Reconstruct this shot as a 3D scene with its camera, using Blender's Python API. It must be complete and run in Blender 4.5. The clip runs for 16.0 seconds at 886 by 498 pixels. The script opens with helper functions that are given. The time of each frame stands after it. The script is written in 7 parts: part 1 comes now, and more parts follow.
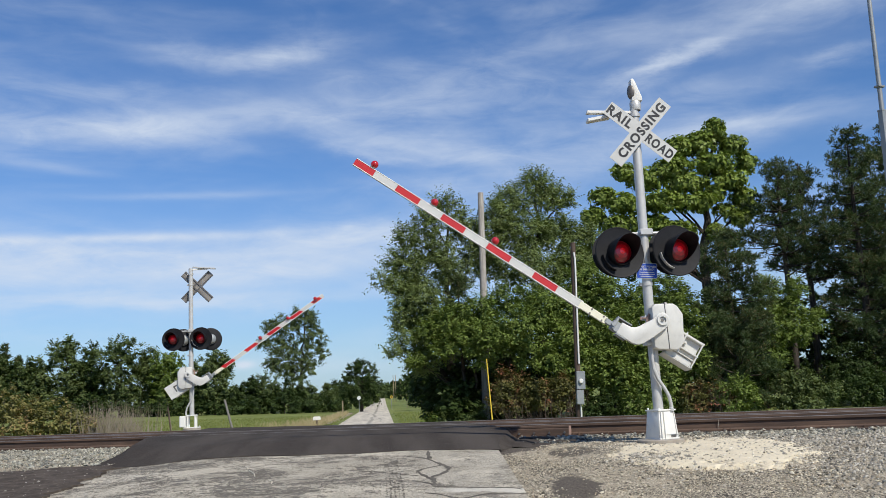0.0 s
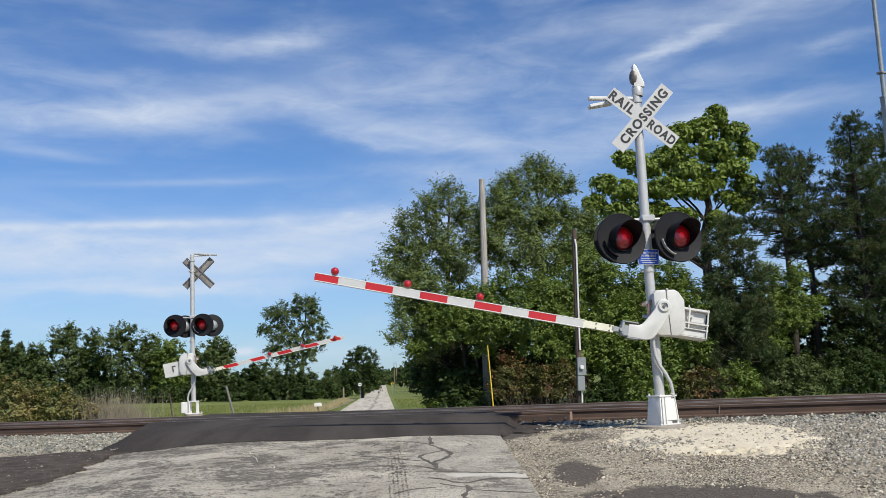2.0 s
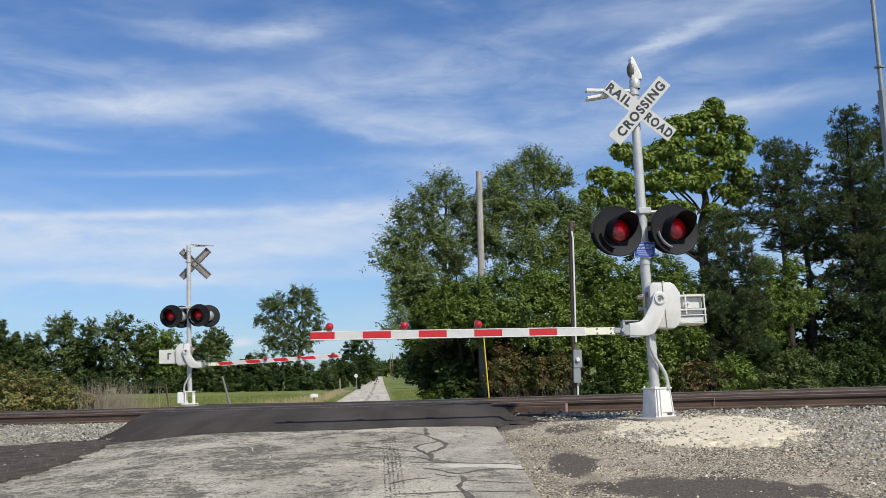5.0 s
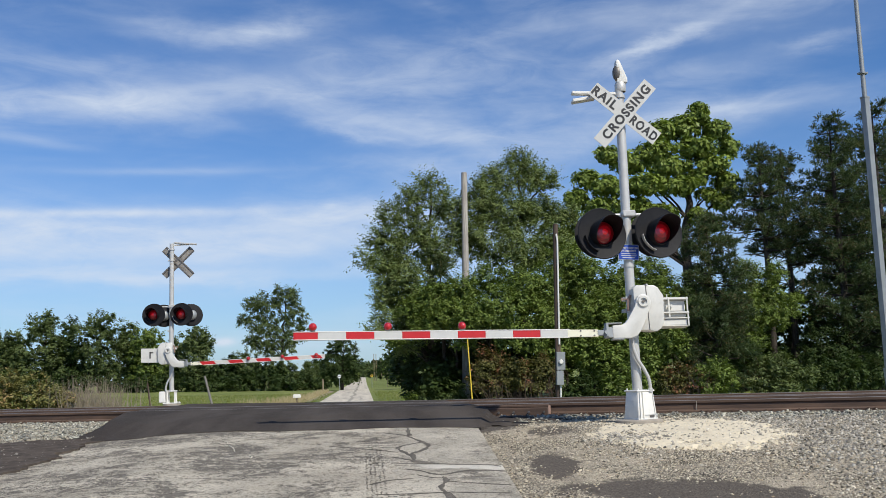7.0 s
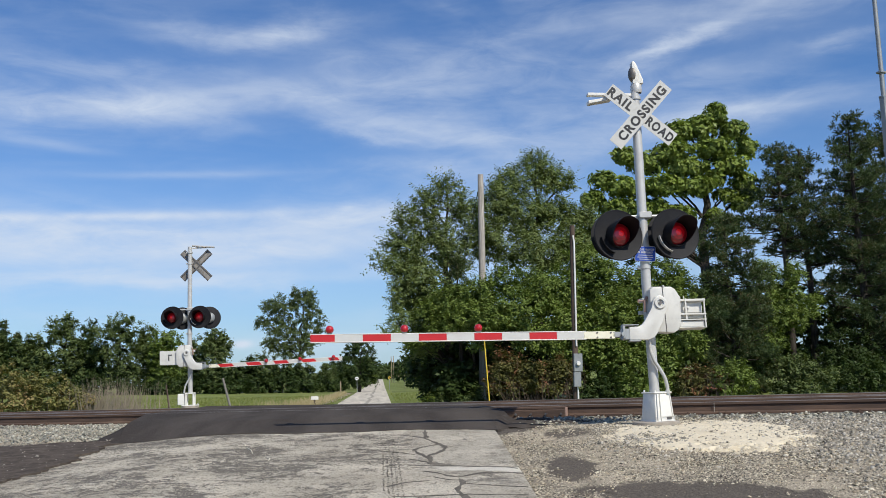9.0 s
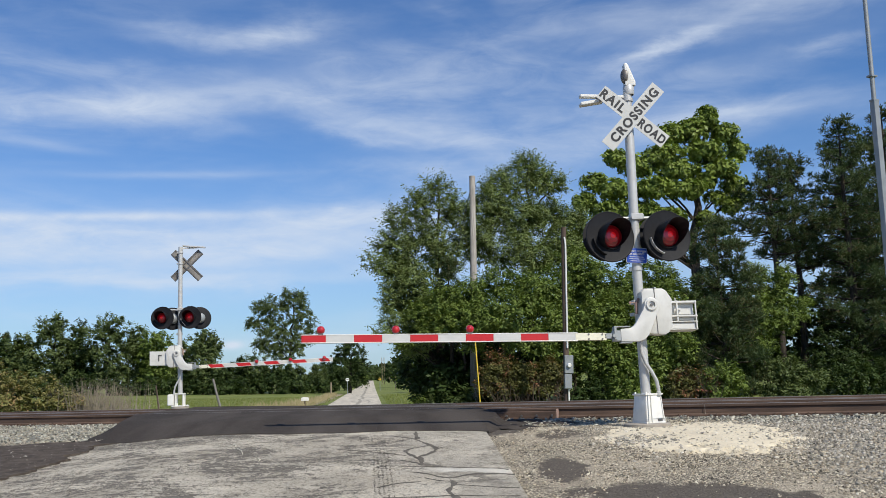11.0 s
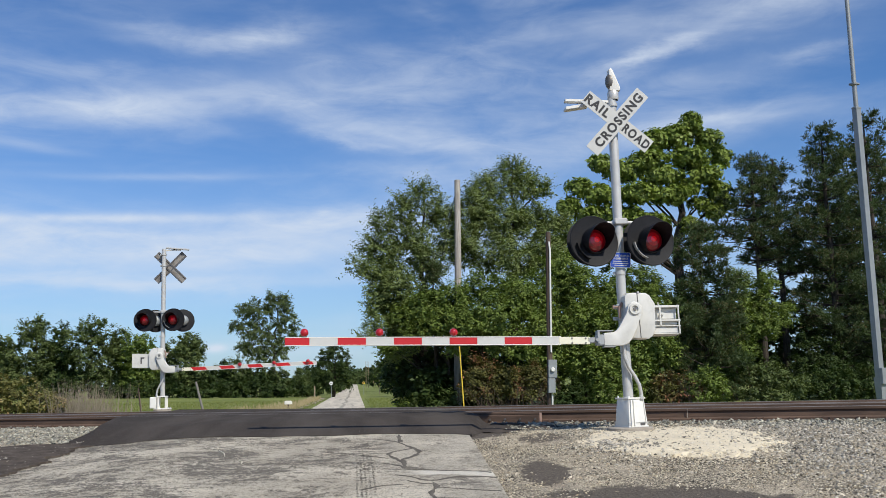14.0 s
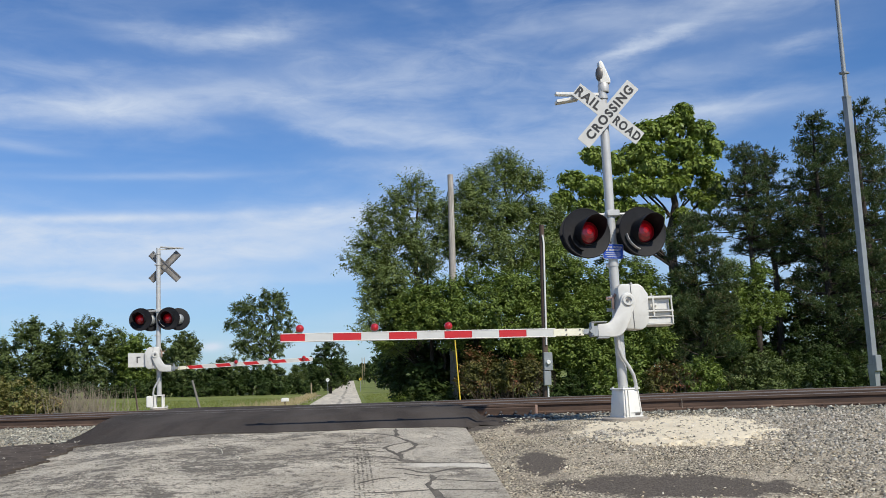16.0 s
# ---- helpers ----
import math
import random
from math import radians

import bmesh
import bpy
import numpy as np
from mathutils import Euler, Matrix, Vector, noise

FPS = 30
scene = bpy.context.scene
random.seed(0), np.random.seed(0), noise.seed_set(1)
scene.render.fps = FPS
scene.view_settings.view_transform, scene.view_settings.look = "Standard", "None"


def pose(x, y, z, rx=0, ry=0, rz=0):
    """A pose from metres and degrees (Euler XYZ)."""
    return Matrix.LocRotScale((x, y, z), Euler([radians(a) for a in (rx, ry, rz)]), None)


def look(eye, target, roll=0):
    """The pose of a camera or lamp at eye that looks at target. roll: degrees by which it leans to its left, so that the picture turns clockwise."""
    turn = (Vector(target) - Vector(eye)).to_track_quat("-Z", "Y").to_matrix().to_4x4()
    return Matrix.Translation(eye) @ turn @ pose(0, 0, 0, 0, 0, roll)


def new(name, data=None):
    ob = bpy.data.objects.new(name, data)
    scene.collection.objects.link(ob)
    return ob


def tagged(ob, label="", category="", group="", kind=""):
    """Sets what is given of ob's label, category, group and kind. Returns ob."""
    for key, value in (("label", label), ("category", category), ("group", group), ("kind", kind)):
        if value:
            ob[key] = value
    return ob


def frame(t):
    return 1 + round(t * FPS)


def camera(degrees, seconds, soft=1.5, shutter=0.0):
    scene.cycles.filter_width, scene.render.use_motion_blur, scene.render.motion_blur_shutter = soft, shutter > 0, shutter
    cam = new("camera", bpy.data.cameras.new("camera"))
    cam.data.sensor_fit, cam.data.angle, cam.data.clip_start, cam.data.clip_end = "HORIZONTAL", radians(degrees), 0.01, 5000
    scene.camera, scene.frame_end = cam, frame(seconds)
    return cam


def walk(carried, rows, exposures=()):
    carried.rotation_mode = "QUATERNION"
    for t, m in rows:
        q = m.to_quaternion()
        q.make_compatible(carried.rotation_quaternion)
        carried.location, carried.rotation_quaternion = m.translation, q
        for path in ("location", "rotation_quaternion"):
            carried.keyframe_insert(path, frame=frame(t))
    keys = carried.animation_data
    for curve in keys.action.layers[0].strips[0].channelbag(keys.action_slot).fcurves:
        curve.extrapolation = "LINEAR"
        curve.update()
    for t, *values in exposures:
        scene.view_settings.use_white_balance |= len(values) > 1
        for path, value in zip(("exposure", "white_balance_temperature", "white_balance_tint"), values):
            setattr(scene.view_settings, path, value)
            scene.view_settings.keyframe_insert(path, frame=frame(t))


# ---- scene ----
cam = camera(49.8, 16.0, soft=0.75)
PATH = [
    (0.0, pose(-0.010, 0.068, 0.783, 98.66, 2.53, -3.55)),
    (0.5, pose(-0.010, 0.076, 0.789, 98.76, 2.70, -3.64)),
    (1.0, pose(-0.007, 0.076, 0.787, 98.71, 2.62, -3.84)),
    (1.5, pose(-0.017, 0.081, 0.781, 98.44, 2.42, -3.84)),
    (2.0, pose(-0.025, 0.072, 0.770, 97.88, 2.49, -3.51)),
    (2.5, pose(-0.012, 0.058, 0.769, 97.27, 2.81, -3.15)),
    (3.0, pose(-0.010, 0.073, 0.769, 97.35, 2.88, -3.10)),
    (3.5, pose(-0.012, 0.081, 0.767, 97.49, 3.03, -3.17)),
    (6.0, pose(-0.021, 0.053, 0.762, 97.28, 1.69, -4.14)),
    (6.5, pose(-0.015, 0.060, 0.762, 97.25, 1.67, -4.28)),
    (7.0, pose(-0.016, 0.075, 0.757, 97.43, 1.80, -4.72)),
    (7.5, pose(-0.008, 0.078, 0.761, 97.85, 2.02, -4.83)),
    (8.0, pose(-0.008, 0.047, 0.761, 97.70, 2.11, -4.24)),
    (8.5, pose(-0.011, 0.055, 0.756, 97.48, 2.00, -3.97)),
    (9.0, pose(-0.005, 0.049, 0.761, 97.57, 1.89, -3.68)),
    (11.5, pose(-0.015, 0.074, 0.753, 97.69, 1.78, -4.50)),
    (12.0, pose(-0.005, 0.060, 0.757, 97.83, 1.87, -4.81)),
    (12.5, pose(0.002, 0.047, 0.754, 98.00, 1.57, -4.95)),
    (13.0, pose(0.001, 0.050, 0.747, 97.83, 1.77, -5.03)),
    (13.5, pose(0.001, 0.058, 0.739, 97.86, 1.89, -4.84)),
    (14.0, pose(-0.007, 0.059, 0.739, 97.87, 1.47, -5.19)),
    (14.5, pose(-0.012, 0.030, 0.716, 97.48, 1.29, -5.56)),
    (15.0, pose(-0.014, 0.011, 0.716, 97.70, 1.50, -5.58)),
    (15.5, pose(-0.006, 0.008, 0.714, 97.54, 1.89, -5.59)),
    (16.0, pose(-0.000, 0.000, 0.720, 97.56, 2.40, -5.40)),
]
walk(cam, PATH)

# ---- light ----
SUN_TO = Vector((0.355, -0.62, 0.7)).normalized()
scene.view_settings.exposure = 0.0
world = bpy.data.worlds.new("sky")
scene.world = world
world.use_nodes = True


class Nodes:
    """Short way to write node trees."""

    def __init__(self, tree):
        self.t = tree
        tree.nodes.clear()

    def n(self, kind, **props):
        node = self.t.nodes.new(kind)
        for k, v in props.items():
            if k == "op":
                node.operation = v
            elif k == "blend":
                node.data_type, node.blend_type = "RGBA", v
            elif k == "feature":
                node.feature = v
            elif k == "sky_type":
                node.sky_type = v
            elif k == "clamp":
                node.use_clamp = v
        return node

    def put(self, socket, v):
        if isinstance(v, bpy.types.NodeSocket):
            self.t.links.new(v, socket)
        elif isinstance(v, (tuple, list)) and len(v) == 3 and socket.type == "RGBA":
            socket.default_value = (*v, 1)
        else:
            socket.default_value = v

    def math(self, op, a, b=0.0, clamp=False):
        m = self.n("ShaderNodeMath", op=op, clamp=clamp)
        self.put(m.inputs[0], a)
        self.put(m.inputs[1], b)
        return m.outputs[0]

    def mix(self, f, a, b, blend="MIX"):
        m = self.n("ShaderNodeMix", blend=blend)
        self.put(m.inputs[0], f)
        self.put(m.inputs[6], a)
        self.put(m.inputs[7], b)
        return m.outputs[2]

    def noise(self, vec, scale, detail=4.0, rough=0.55, distort=0.0):
        m = self.n("ShaderNodeTexNoise")
        self.put(m.inputs["Vector"], vec)
        for k, v in (("Scale", scale), ("Detail", detail), ("Roughness", rough), ("Distortion", distort)):
            self.put(m.inputs[k], v)
        return m.outputs[0]

    def voronoi(self, vec, scale, feature="F1"):
        m = self.n("ShaderNodeTexVoronoi", feature=feature)
        self.put(m.inputs["Vector"], vec)
        self.put(m.inputs["Scale"], scale)
        return m

    def ramp(self, f, a, b):
        m = self.n("ShaderNodeMapRange")
        m.interpolation_type = "SMOOTHSTEP"
        self.put(m.inputs[0], f)
        self.put(m.inputs[1], a)
        self.put(m.inputs[2], b)
        return m.outputs[0]

    def mapped(self, vec, scale=(1, 1, 1), turn=(0, 0, 0), at=(0, 0, 0)):
        m = self.n("ShaderNodeMapping")
        self.put(m.inputs[0], vec)
        m.inputs[1].default_value = at
        m.inputs[2].default_value = [radians(a) for a in turn]
        m.inputs[3].default_value = scale
        return m.outputs[0]

    def coords(self, which="Object"):
        return self.n("ShaderNodeTexCoord").outputs[which]

    def split(self, vec):
        m = self.n("ShaderNodeSeparateXYZ")
        self.put(m.inputs[0], vec)
        return m.outputs


def build_sky():
    k = Nodes(world.node_tree)
    sky = k.n("ShaderNodeTexSky", sky_type="NISHITA")
    sky.sun_disc = False
    sky.sun_elevation, sky.sun_rotation = math.asin(SUN_TO.z), math.atan2(SUN_TO.x, SUN_TO.y)
    sky.air_density, sky.dust_density, sky.ozone_density = 1.0, 0.5, 3.0
    way = k.coords("Generated")
    x, y, z = k.split(way)
    az = k.math("MULTIPLY", k.math("ARCTAN2", x, y), 57.2958)
    el = k.math("MULTIPLY", k.math("ARCSINE", z), 57.2958)
    plane = k.n("ShaderNodeCombineXYZ")
    k.put(plane.inputs[0], az)
    k.put(plane.inputs[1], el)
    p = plane.outputs[0]
    # the banks are drawn out and frayed by the wind
    drift = k.n("ShaderNodeTexNoise")
    k.put(drift.inputs["Vector"], k.mapped(p, (0.1, 0.3, 1), (0, 0, 4), (5.3, 2.2, 0)))
    for name, value in (("Scale", 1.0), ("Detail", 7.0), ("Roughness", 0.58)):
        k.put(drift.inputs[name], value)
    off = k.n("ShaderNodeVectorMath", op="SUBTRACT")
    k.put(off.inputs[0], drift.outputs["Color"])
    off.inputs[1].default_value = (0.5, 0.5, 0.5)
    push = k.n("ShaderNodeVectorMath", op="MULTIPLY_ADD")
    k.put(push.inputs[0], off.outputs[0])
    push.inputs[1].default_value = (9.0, 3.4, 0)
    k.put(push.inputs[2], p)
    frayed = push.outputs[0]
    soft = k.noise(k.mapped(p, (0.05, 0.16, 1), (0, 0, 6), (1.3, 0.4, 0)), 1.0, 4.0, 0.55, 0.5)
    streak = k.noise(k.mapped(p, (0.085, 0.42, 1), (0, 0, 5), (0.2, 3.1, 0)), 1.0, 9.0, 0.6, 0.6)
    wisp = k.noise(k.mapped(p, (0.22, 0.7, 1), (0, 0, -8), (7.2, 1.1, 0)), 1.0, 9.0, 0.63, 0.9)
    texture = k.math("ADD", k.math("MULTIPLY", streak, 0.55), k.math("MULTIPLY", wisp, 0.45))
    texture = k.ramp(texture, 0.24, 0.74)
    # thin high veil everywhere, then the separate cirrus banks
    cover = k.math("MULTIPLY", k.math("MULTIPLY", k.ramp(soft, 0.36, 0.72), texture), 0.36)
    for a0, e0, turn, la, lb, strength in CIRRUS:
        m = k.n("ShaderNodeMapping")
        m.vector_type = "TEXTURE"
        k.put(m.inputs[0], frayed if la > 1 and lb > 0.35 else p)
        m.inputs[1].default_value = (a0, e0, 0)
        m.inputs[2].default_value = (0, 0, radians(turn))
        m.inputs[3].default_value = (la, lb, 1)
        d = k.n("ShaderNodeVectorMath", op="DOT_PRODUCT")
        k.put(d.inputs[0], m.outputs[0])
        k.put(d.inputs[1], m.outputs[0])
        bank = k.math("POWER", 2.718, k.math("MULTIPLY", d.outputs["Value"], -1.1))
        cover = k.math("ADD", cover, k.math("MULTIPLY", k.math("MULTIPLY", bank, strength), k.math("MULTIPLY_ADD", texture, 0.62)))
        cover.node.inputs[1].links[0].from_node.inputs[1].links[0].from_node.inputs[2].default_value = 0.36
    haze = k.math("MULTIPLY", k.ramp(el, 17.0, 0.0), 0.28)
    cover = k.math("MINIMUM", k.math("ADD", cover, haze), 0.93)
    cover = k.math("MULTIPLY", cover, k.ramp(el, -4.0, 0.0))
    tint = k.mix(1.0, sky.outputs[0], SKY_TINT, "MULTIPLY")
    cloud = k.mix(cover, tint, CLOUD)
    bg = k.n("ShaderNodeBackground")
    k.put(bg.inputs[0], cloud)
    bg.inputs[1].default_value = SKY_STRENGTH
    out = k.n("ShaderNodeOutputWorld")
    k.t.links.new(bg.outputs[0], out.inputs[0])


# cirrus banks: bearing, height, slope, half length and half width in degrees, thickness
CIRRUS = [(-7.0, 20.6, 3.6, 5.8, 0.85, 0.72),
          (-15.1, 15.8, 3.8, 10.7, 1.3, 0.72),
          (-2.4, 15.7, -12.5, 5.5, 1.12, 0.5),
          (-15.7, 9.6, 1.8, 10.5, 0.28, 0.8),
          (-9.5, 8.1, 0.1, 23.6, 1.9, 0.75),
          (-12.0, 5.9, 0.6, 16.5, 0.52, 0.4),
          (18.5, 18.6, 19.4, 3.1, 0.49, 0.75),
          (23.0, 20.2, 1.9, 9.7, 1.55, 0.35)]
CIRRUS += [(5.2, 14.6, -7.7, 5.9, 0.67, 0.36),
          (14.2, 14.0, 2.1, 11.1, 0.93, 0.24),
          (22.5, 14.7, 0.5, 6.8, 0.64, 0.28),
          (10.3, 19.7, 13.2, 10.1, 1.17, 0.1),
          (27.5, 17.6, -4.3, 1.8, 0.37, 0.35),
          (0.9, 9.6, 3.7, 7.6, 0.61, 0.4),
          (27.0, 21.5, 6.0, 9.0, 1.6, 0.5),
          (24.0, 17.0, 9.0, 7.0, 0.9, 0.18)]
CIRRUS += [(-15.4, 18.0, -2.0, 7.4, 0.62, 0.30), (-11.2, 12.1, 2.0, 6.2, 0.23, 0.28), (-18.6, 13.5, -6.0, 2.8, 0.28, 0.28), (0.2, 14.3, -10.0, 3.3, 0.40, 0.35), (2.9, 12.5, -5.0, 4.5, 0.47, 0.30), (22.6, 14.2, 2.0, 7.8, 1.14, 0.2), (11.2, 13.2, 1.0, 4.4, 1.00, 0.24), (18.9, 17.3, 4.0, 6.4, 0.83, 0.22), (-1.1, 18.2, -12.0, 7.4, 2.2, 0.30), (-15.8, 8.9, -2.0, 8.2, 0.32, 0.35), (-8.1, 2.2, 3.0, 0.7, 0.26, 0.90), (13.1, 16.3, -12.0, 5.4, 0.85, 0.12)]
SKY_STRENGTH = 0.1
SKY_TINT = (0.535, 0.82, 1.165)
CLOUD = (6.6, 7.4, 8.6)
build_sky()
sun = new("sun", bpy.data.lights.new("sun", "SUN"))
sun.data.energy, sun.data.angle, sun.data.color = 4.3, radians(0.53), (1.0, 0.94, 0.83)
sun.matrix_world = look(SUN_TO * 60, (0, 0, 0))


# ---- materials ----
def material(name, make):
    m = bpy.data.materials.new(name)
    m.use_nodes = True
    k = Nodes(m.node_tree)
    out = k.n("ShaderNodeOutputMaterial")
    b = k.n("ShaderNodeBsdfPrincipled")
    k.t.links.new(b.outputs[0], out.inputs[0])
    make(k, b, out)
    return m


def bump(k, b, height, strength=0.3, distance=0.01):
    n = k.n("ShaderNodeBump")
    k.put(n.inputs["Strength"], strength)
    k.put(n.inputs["Distance"], distance)
    k.put(n.inputs["Height"], height)
    k.t.links.new(n.outputs[0], b.inputs["Normal"])


def worn(name, base, other, rough=0.5, metal=0.0, scale=6.0, amount=0.5, relief=0.15, grime=(0.12, 0.1, 0.08), grime_amount=0.2, varied=0.0, shine=0.5):
    """A painted or bare surface with blotches at two scales and some grime."""

    def make(k, b, out):
        v = k.coords()
        big = k.ramp(k.noise(v, scale, 5.0), 0.35, 0.7)
        small = k.noise(v, scale * 14, 3.0)
        c = k.mix(k.math("MULTIPLY", big, amount), base, other)
        dirt = k.math("MULTIPLY", k.ramp(k.noise(v, scale * 2.7, 8.0, 0.7), 0.5, 0.78), grime_amount)
        c = k.mix(dirt, c, grime)
        if varied:
            r = k.n("ShaderNodeObjectInfo").outputs["Random"]
            c = k.mix(1.0, c, k.mix(r, (1 - varied,) * 3, (1 + varied,) * 3), "MULTIPLY")
        k.put(b.inputs["Base Color"], c)
        k.put(b.inputs["Metallic"], metal)
        k.put(b.inputs["Roughness"], k.math("MULTIPLY_ADD", small, 0.2))
        b.inputs["Roughness"].links[0].from_node.inputs[2].default_value = rough - 0.1
        b.inputs["Specular IOR Level"].default_value = shine
        bump(k, b, small, relief, 0.004)

    return material(name, make)


def leaves_material(name, dark, light, other=None, share=0.0, gloss=0.52):
    def make(k, b, out):
        r = k.n("ShaderNodeNewGeometry").outputs["Random Per Island"]
        v = k.coords()
        patch = k.ramp(k.noise(v, 0.55, 3.0), 0.35, 0.68)
        c = k.mix(k.math("MULTIPLY_ADD", r, 0.55), dark, light)
        c.node.inputs[0].links[0].from_node.inputs[2].default_value = 0.1
        c = k.mix(k.math("MULTIPLY", patch, 0.45), c, light)
        if other:
            c = k.mix(k.math("MULTIPLY", k.math("GREATER_THAN", r, 1 - share), k.ramp(k.noise(v, 0.9, 2.0), 0.4, 0.6)), c, other)
        k.put(b.inputs["Base Color"], c)
        b.inputs["Roughness"].default_value = gloss
        b.inputs["Specular IOR Level"].default_value = 0.2
        tr = k.n("ShaderNodeBsdfTranslucent")
        k.put(tr.inputs[0], k.mix(1.0, c, (1.0, 1.15, 0.5), "MULTIPLY"))
        ms = k.n("ShaderNodeMixShader")
        ms.inputs[0].default_value = 0.21
        k.t.links.new(b.outputs[0], ms.inputs[1])
        k.t.links.new(tr.outputs[0], ms.inputs[2])
        k.t.links.new(ms.outputs[0], out.inputs[0])

    return material(name, make)


def stones_material(name, tones, spread=0.0):
    """Loose stones: each one takes a tone of its own."""

    def make(k, b, out):
        r = k.n("ShaderNodeNewGeometry").outputs["Random Per Island"]
        ramp = k.n("ShaderNodeValToRGB")
        k.put(ramp.inputs[0], r)
        e = ramp.color_ramp.elements
        while len(e) < len(tones):
            e.new(0.5)
        for i, t in enumerate(tones):
            e[i].position, e[i].color = i / (len(tones) - 1), (*t, 1)
        v = k.coords()
        c = k.mix(k.math("MULTIPLY", k.noise(v, 60.0, 4.0), 0.15), ramp.outputs[0], (0.1, 0.09, 0.075))
        k.put(b.inputs["Base Color"], c)
        b.inputs["Roughness"].default_value = 0.9
        bump(k, b, k.noise(v, 110.0, 3.0), 0.3, 0.004)

    return material(name, make)


def make_concrete(k, b, out):
    v = k.coords()
    x, y, z = k.split(v)
    flake = k.noise(k.mapped(v, (0.7, 0.55, 1)), 21.0, 15.0, 0.82, 1.1)
    wide = k.noise(k.mapped(v, (0.6, 0.34, 1), at=(3, 1, 0)), 1.6, 6.0, 0.62, 0.6)
    mid = k.noise(k.mapped(v, (0.55, 0.8, 1), at=(6, 8, 0)), 5.5, 10.0, 0.72, 0.8)
    bare = k.math("ADD", k.math("MULTIPLY", k.math("SUBTRACT", wide, 0.5), 0.62), k.math("MULTIPLY", k.math("SUBTRACT", mid, 0.5), 0.6))
    bare = k.ramp(k.math("ADD", flake, bare), 0.498, 0.53)
    # the newer slab beside the verge has kept its skin
    sound = k.math("MULTIPLY", k.ramp(x, 0.1, 0.55), k.ramp(k.noise(k.mapped(v, (1, 0.5, 1)), 2.2, 8.0, 0.65), 0.66, 0.42))
    bare = k.math("MULTIPLY", bare, k.math("SUBTRACT", 1.0, k.math("MULTIPLY", sound, 0.75)))
    tone = k.ramp(k.noise(v, 0.9, 6.0), 0.35, 0.65)
    skin = k.mix(tone, (0.48, 0.425, 0.33), (0.69, 0.617, 0.485))
    skin = k.mix(k.math("MULTIPLY", k.ramp(k.noise(v, 24.0, 8.0, 0.7), 0.46, 0.66), 0.45), skin, (0.25, 0.222, 0.175))
    under = k.mix(k.ramp(k.noise(v, 34.0, 8.0, 0.78), 0.34, 0.66), (0.075, 0.066, 0.054), (0.24, 0.212, 0.17))
    c = k.mix(k.math("MULTIPLY", bare, 0.92), skin, under)
    c = k.mix(k.math("MULTIPLY", sound, 0.4), c, (0.6, 0.545, 0.44))
    pits = k.ramp(k.noise(k.mapped(v, (0.7, 0.5, 1), at=(4, 4, 0)), 55.0, 8.0, 0.8), 0.53, 0.57)
    c = k.mix(k.math("MULTIPLY", pits, 0.6), c, (0.1, 0.09, 0.072))
    # bleached lips where a crack has spalled
    lip = k.math("MULTIPLY", k.ramp(k.noise(k.mapped(v, (0.35, 2.6, 1), at=(1, 7, 0)), 2.4, 7.0, 0.6), 0.63, 0.68), k.math("MULTIPLY", k.ramp(y, 12.5, 10.5), k.ramp(x, 0.0, 0.4)))
    c = k.mix(k.math("MULTIPLY", lip, 0.75), c, (0.76, 0.7, 0.58))
    # the freshly spalled strip along the widest crack
    run = k.math("ADD", k.math("ADD", y, k.math("MULTIPLY", x, 0.27)), k.math("MULTIPLY", k.math("SUBTRACT", k.noise(v, 3.0, 8.0, 0.7), 0.5), 0.5))
    strip = k.math("MULTIPLY", k.math("MULTIPLY", k.ramp(run, 10.06, 10.14), k.ramp(run, 10.4, 10.34)), k.ramp(x, 0.4, 0.75))
    c = k.mix(k.math("MULTIPLY", strip, 0.85), c, (0.8, 0.745, 0.63))
    rust = k.ramp(k.noise(k.mapped(v, (1, 0.6, 1), at=(9, 2, 0)), 1.3, 5.0), 0.66, 0.76)
    c = k.mix(k.math("MULTIPLY", rust, 0.3), c, (0.34, 0.24, 0.13))
    grit = k.noise(v, 170.0, 3.0)
    c = k.mix(k.math("MULTIPLY", k.ramp(grit, 0.45, 0.75), 0.35), c, (0.14, 0.125, 0.105))
    k.put(b.inputs["Base Color"], c)
    b.inputs["Roughness"].default_value = 0.92
    b.inputs["Specular IOR Level"].default_value = 0.2
    bump(k, b, k.math("ADD", grit, k.math("MULTIPLY", bare, -1.4)), 0.7, 0.014)


def make_lane(k, b, out):
    v = k.coords()
    wear = k.ramp(k.noise(k.mapped(v, (1.4, 0.12, 1)), 1.0, 8.0, 0.65), 0.35, 0.68)
    c = k.mix(wear, (0.46, 0.41, 0.325), (0.62, 0.56, 0.445))
    patch = k.ramp(k.noise(k.mapped(v, (1.5, 0.25, 1), at=(2, 9, 0)), 1.0, 6.0, 0.7), 0.57, 0.63)
    c = k.mix(k.math("MULTIPLY", patch, 0.7), c, (0.2, 0.19, 0.17))
    # tarred seam that wanders down the middle
    x, y, z = k.split(v)
    bend = k.math("MULTIPLY", k.math("SUBTRACT", k.noise(k.mapped(v, (0.0, 0.09, 0.0)), 1.0, 5.0, 0.7), 0.5), 1.6)
    seam = k.ramp(k.math("ABSOLUTE", k.math("ADD", k.math("ADD", x, 1.0), bend)), 0.2, 0.08)
    c = k.mix(k.math("MULTIPLY", seam, 0.55), c, (0.14, 0.13, 0.11))
    k.put(b.inputs["Base Color"], c)
    b.inputs["Roughness"].default_value = 0.95
    b.inputs["Specular IOR Level"].default_value = 0.2
    bump(k, b, k.noise(v, 60.0, 3.0), 0.4, 0.005)


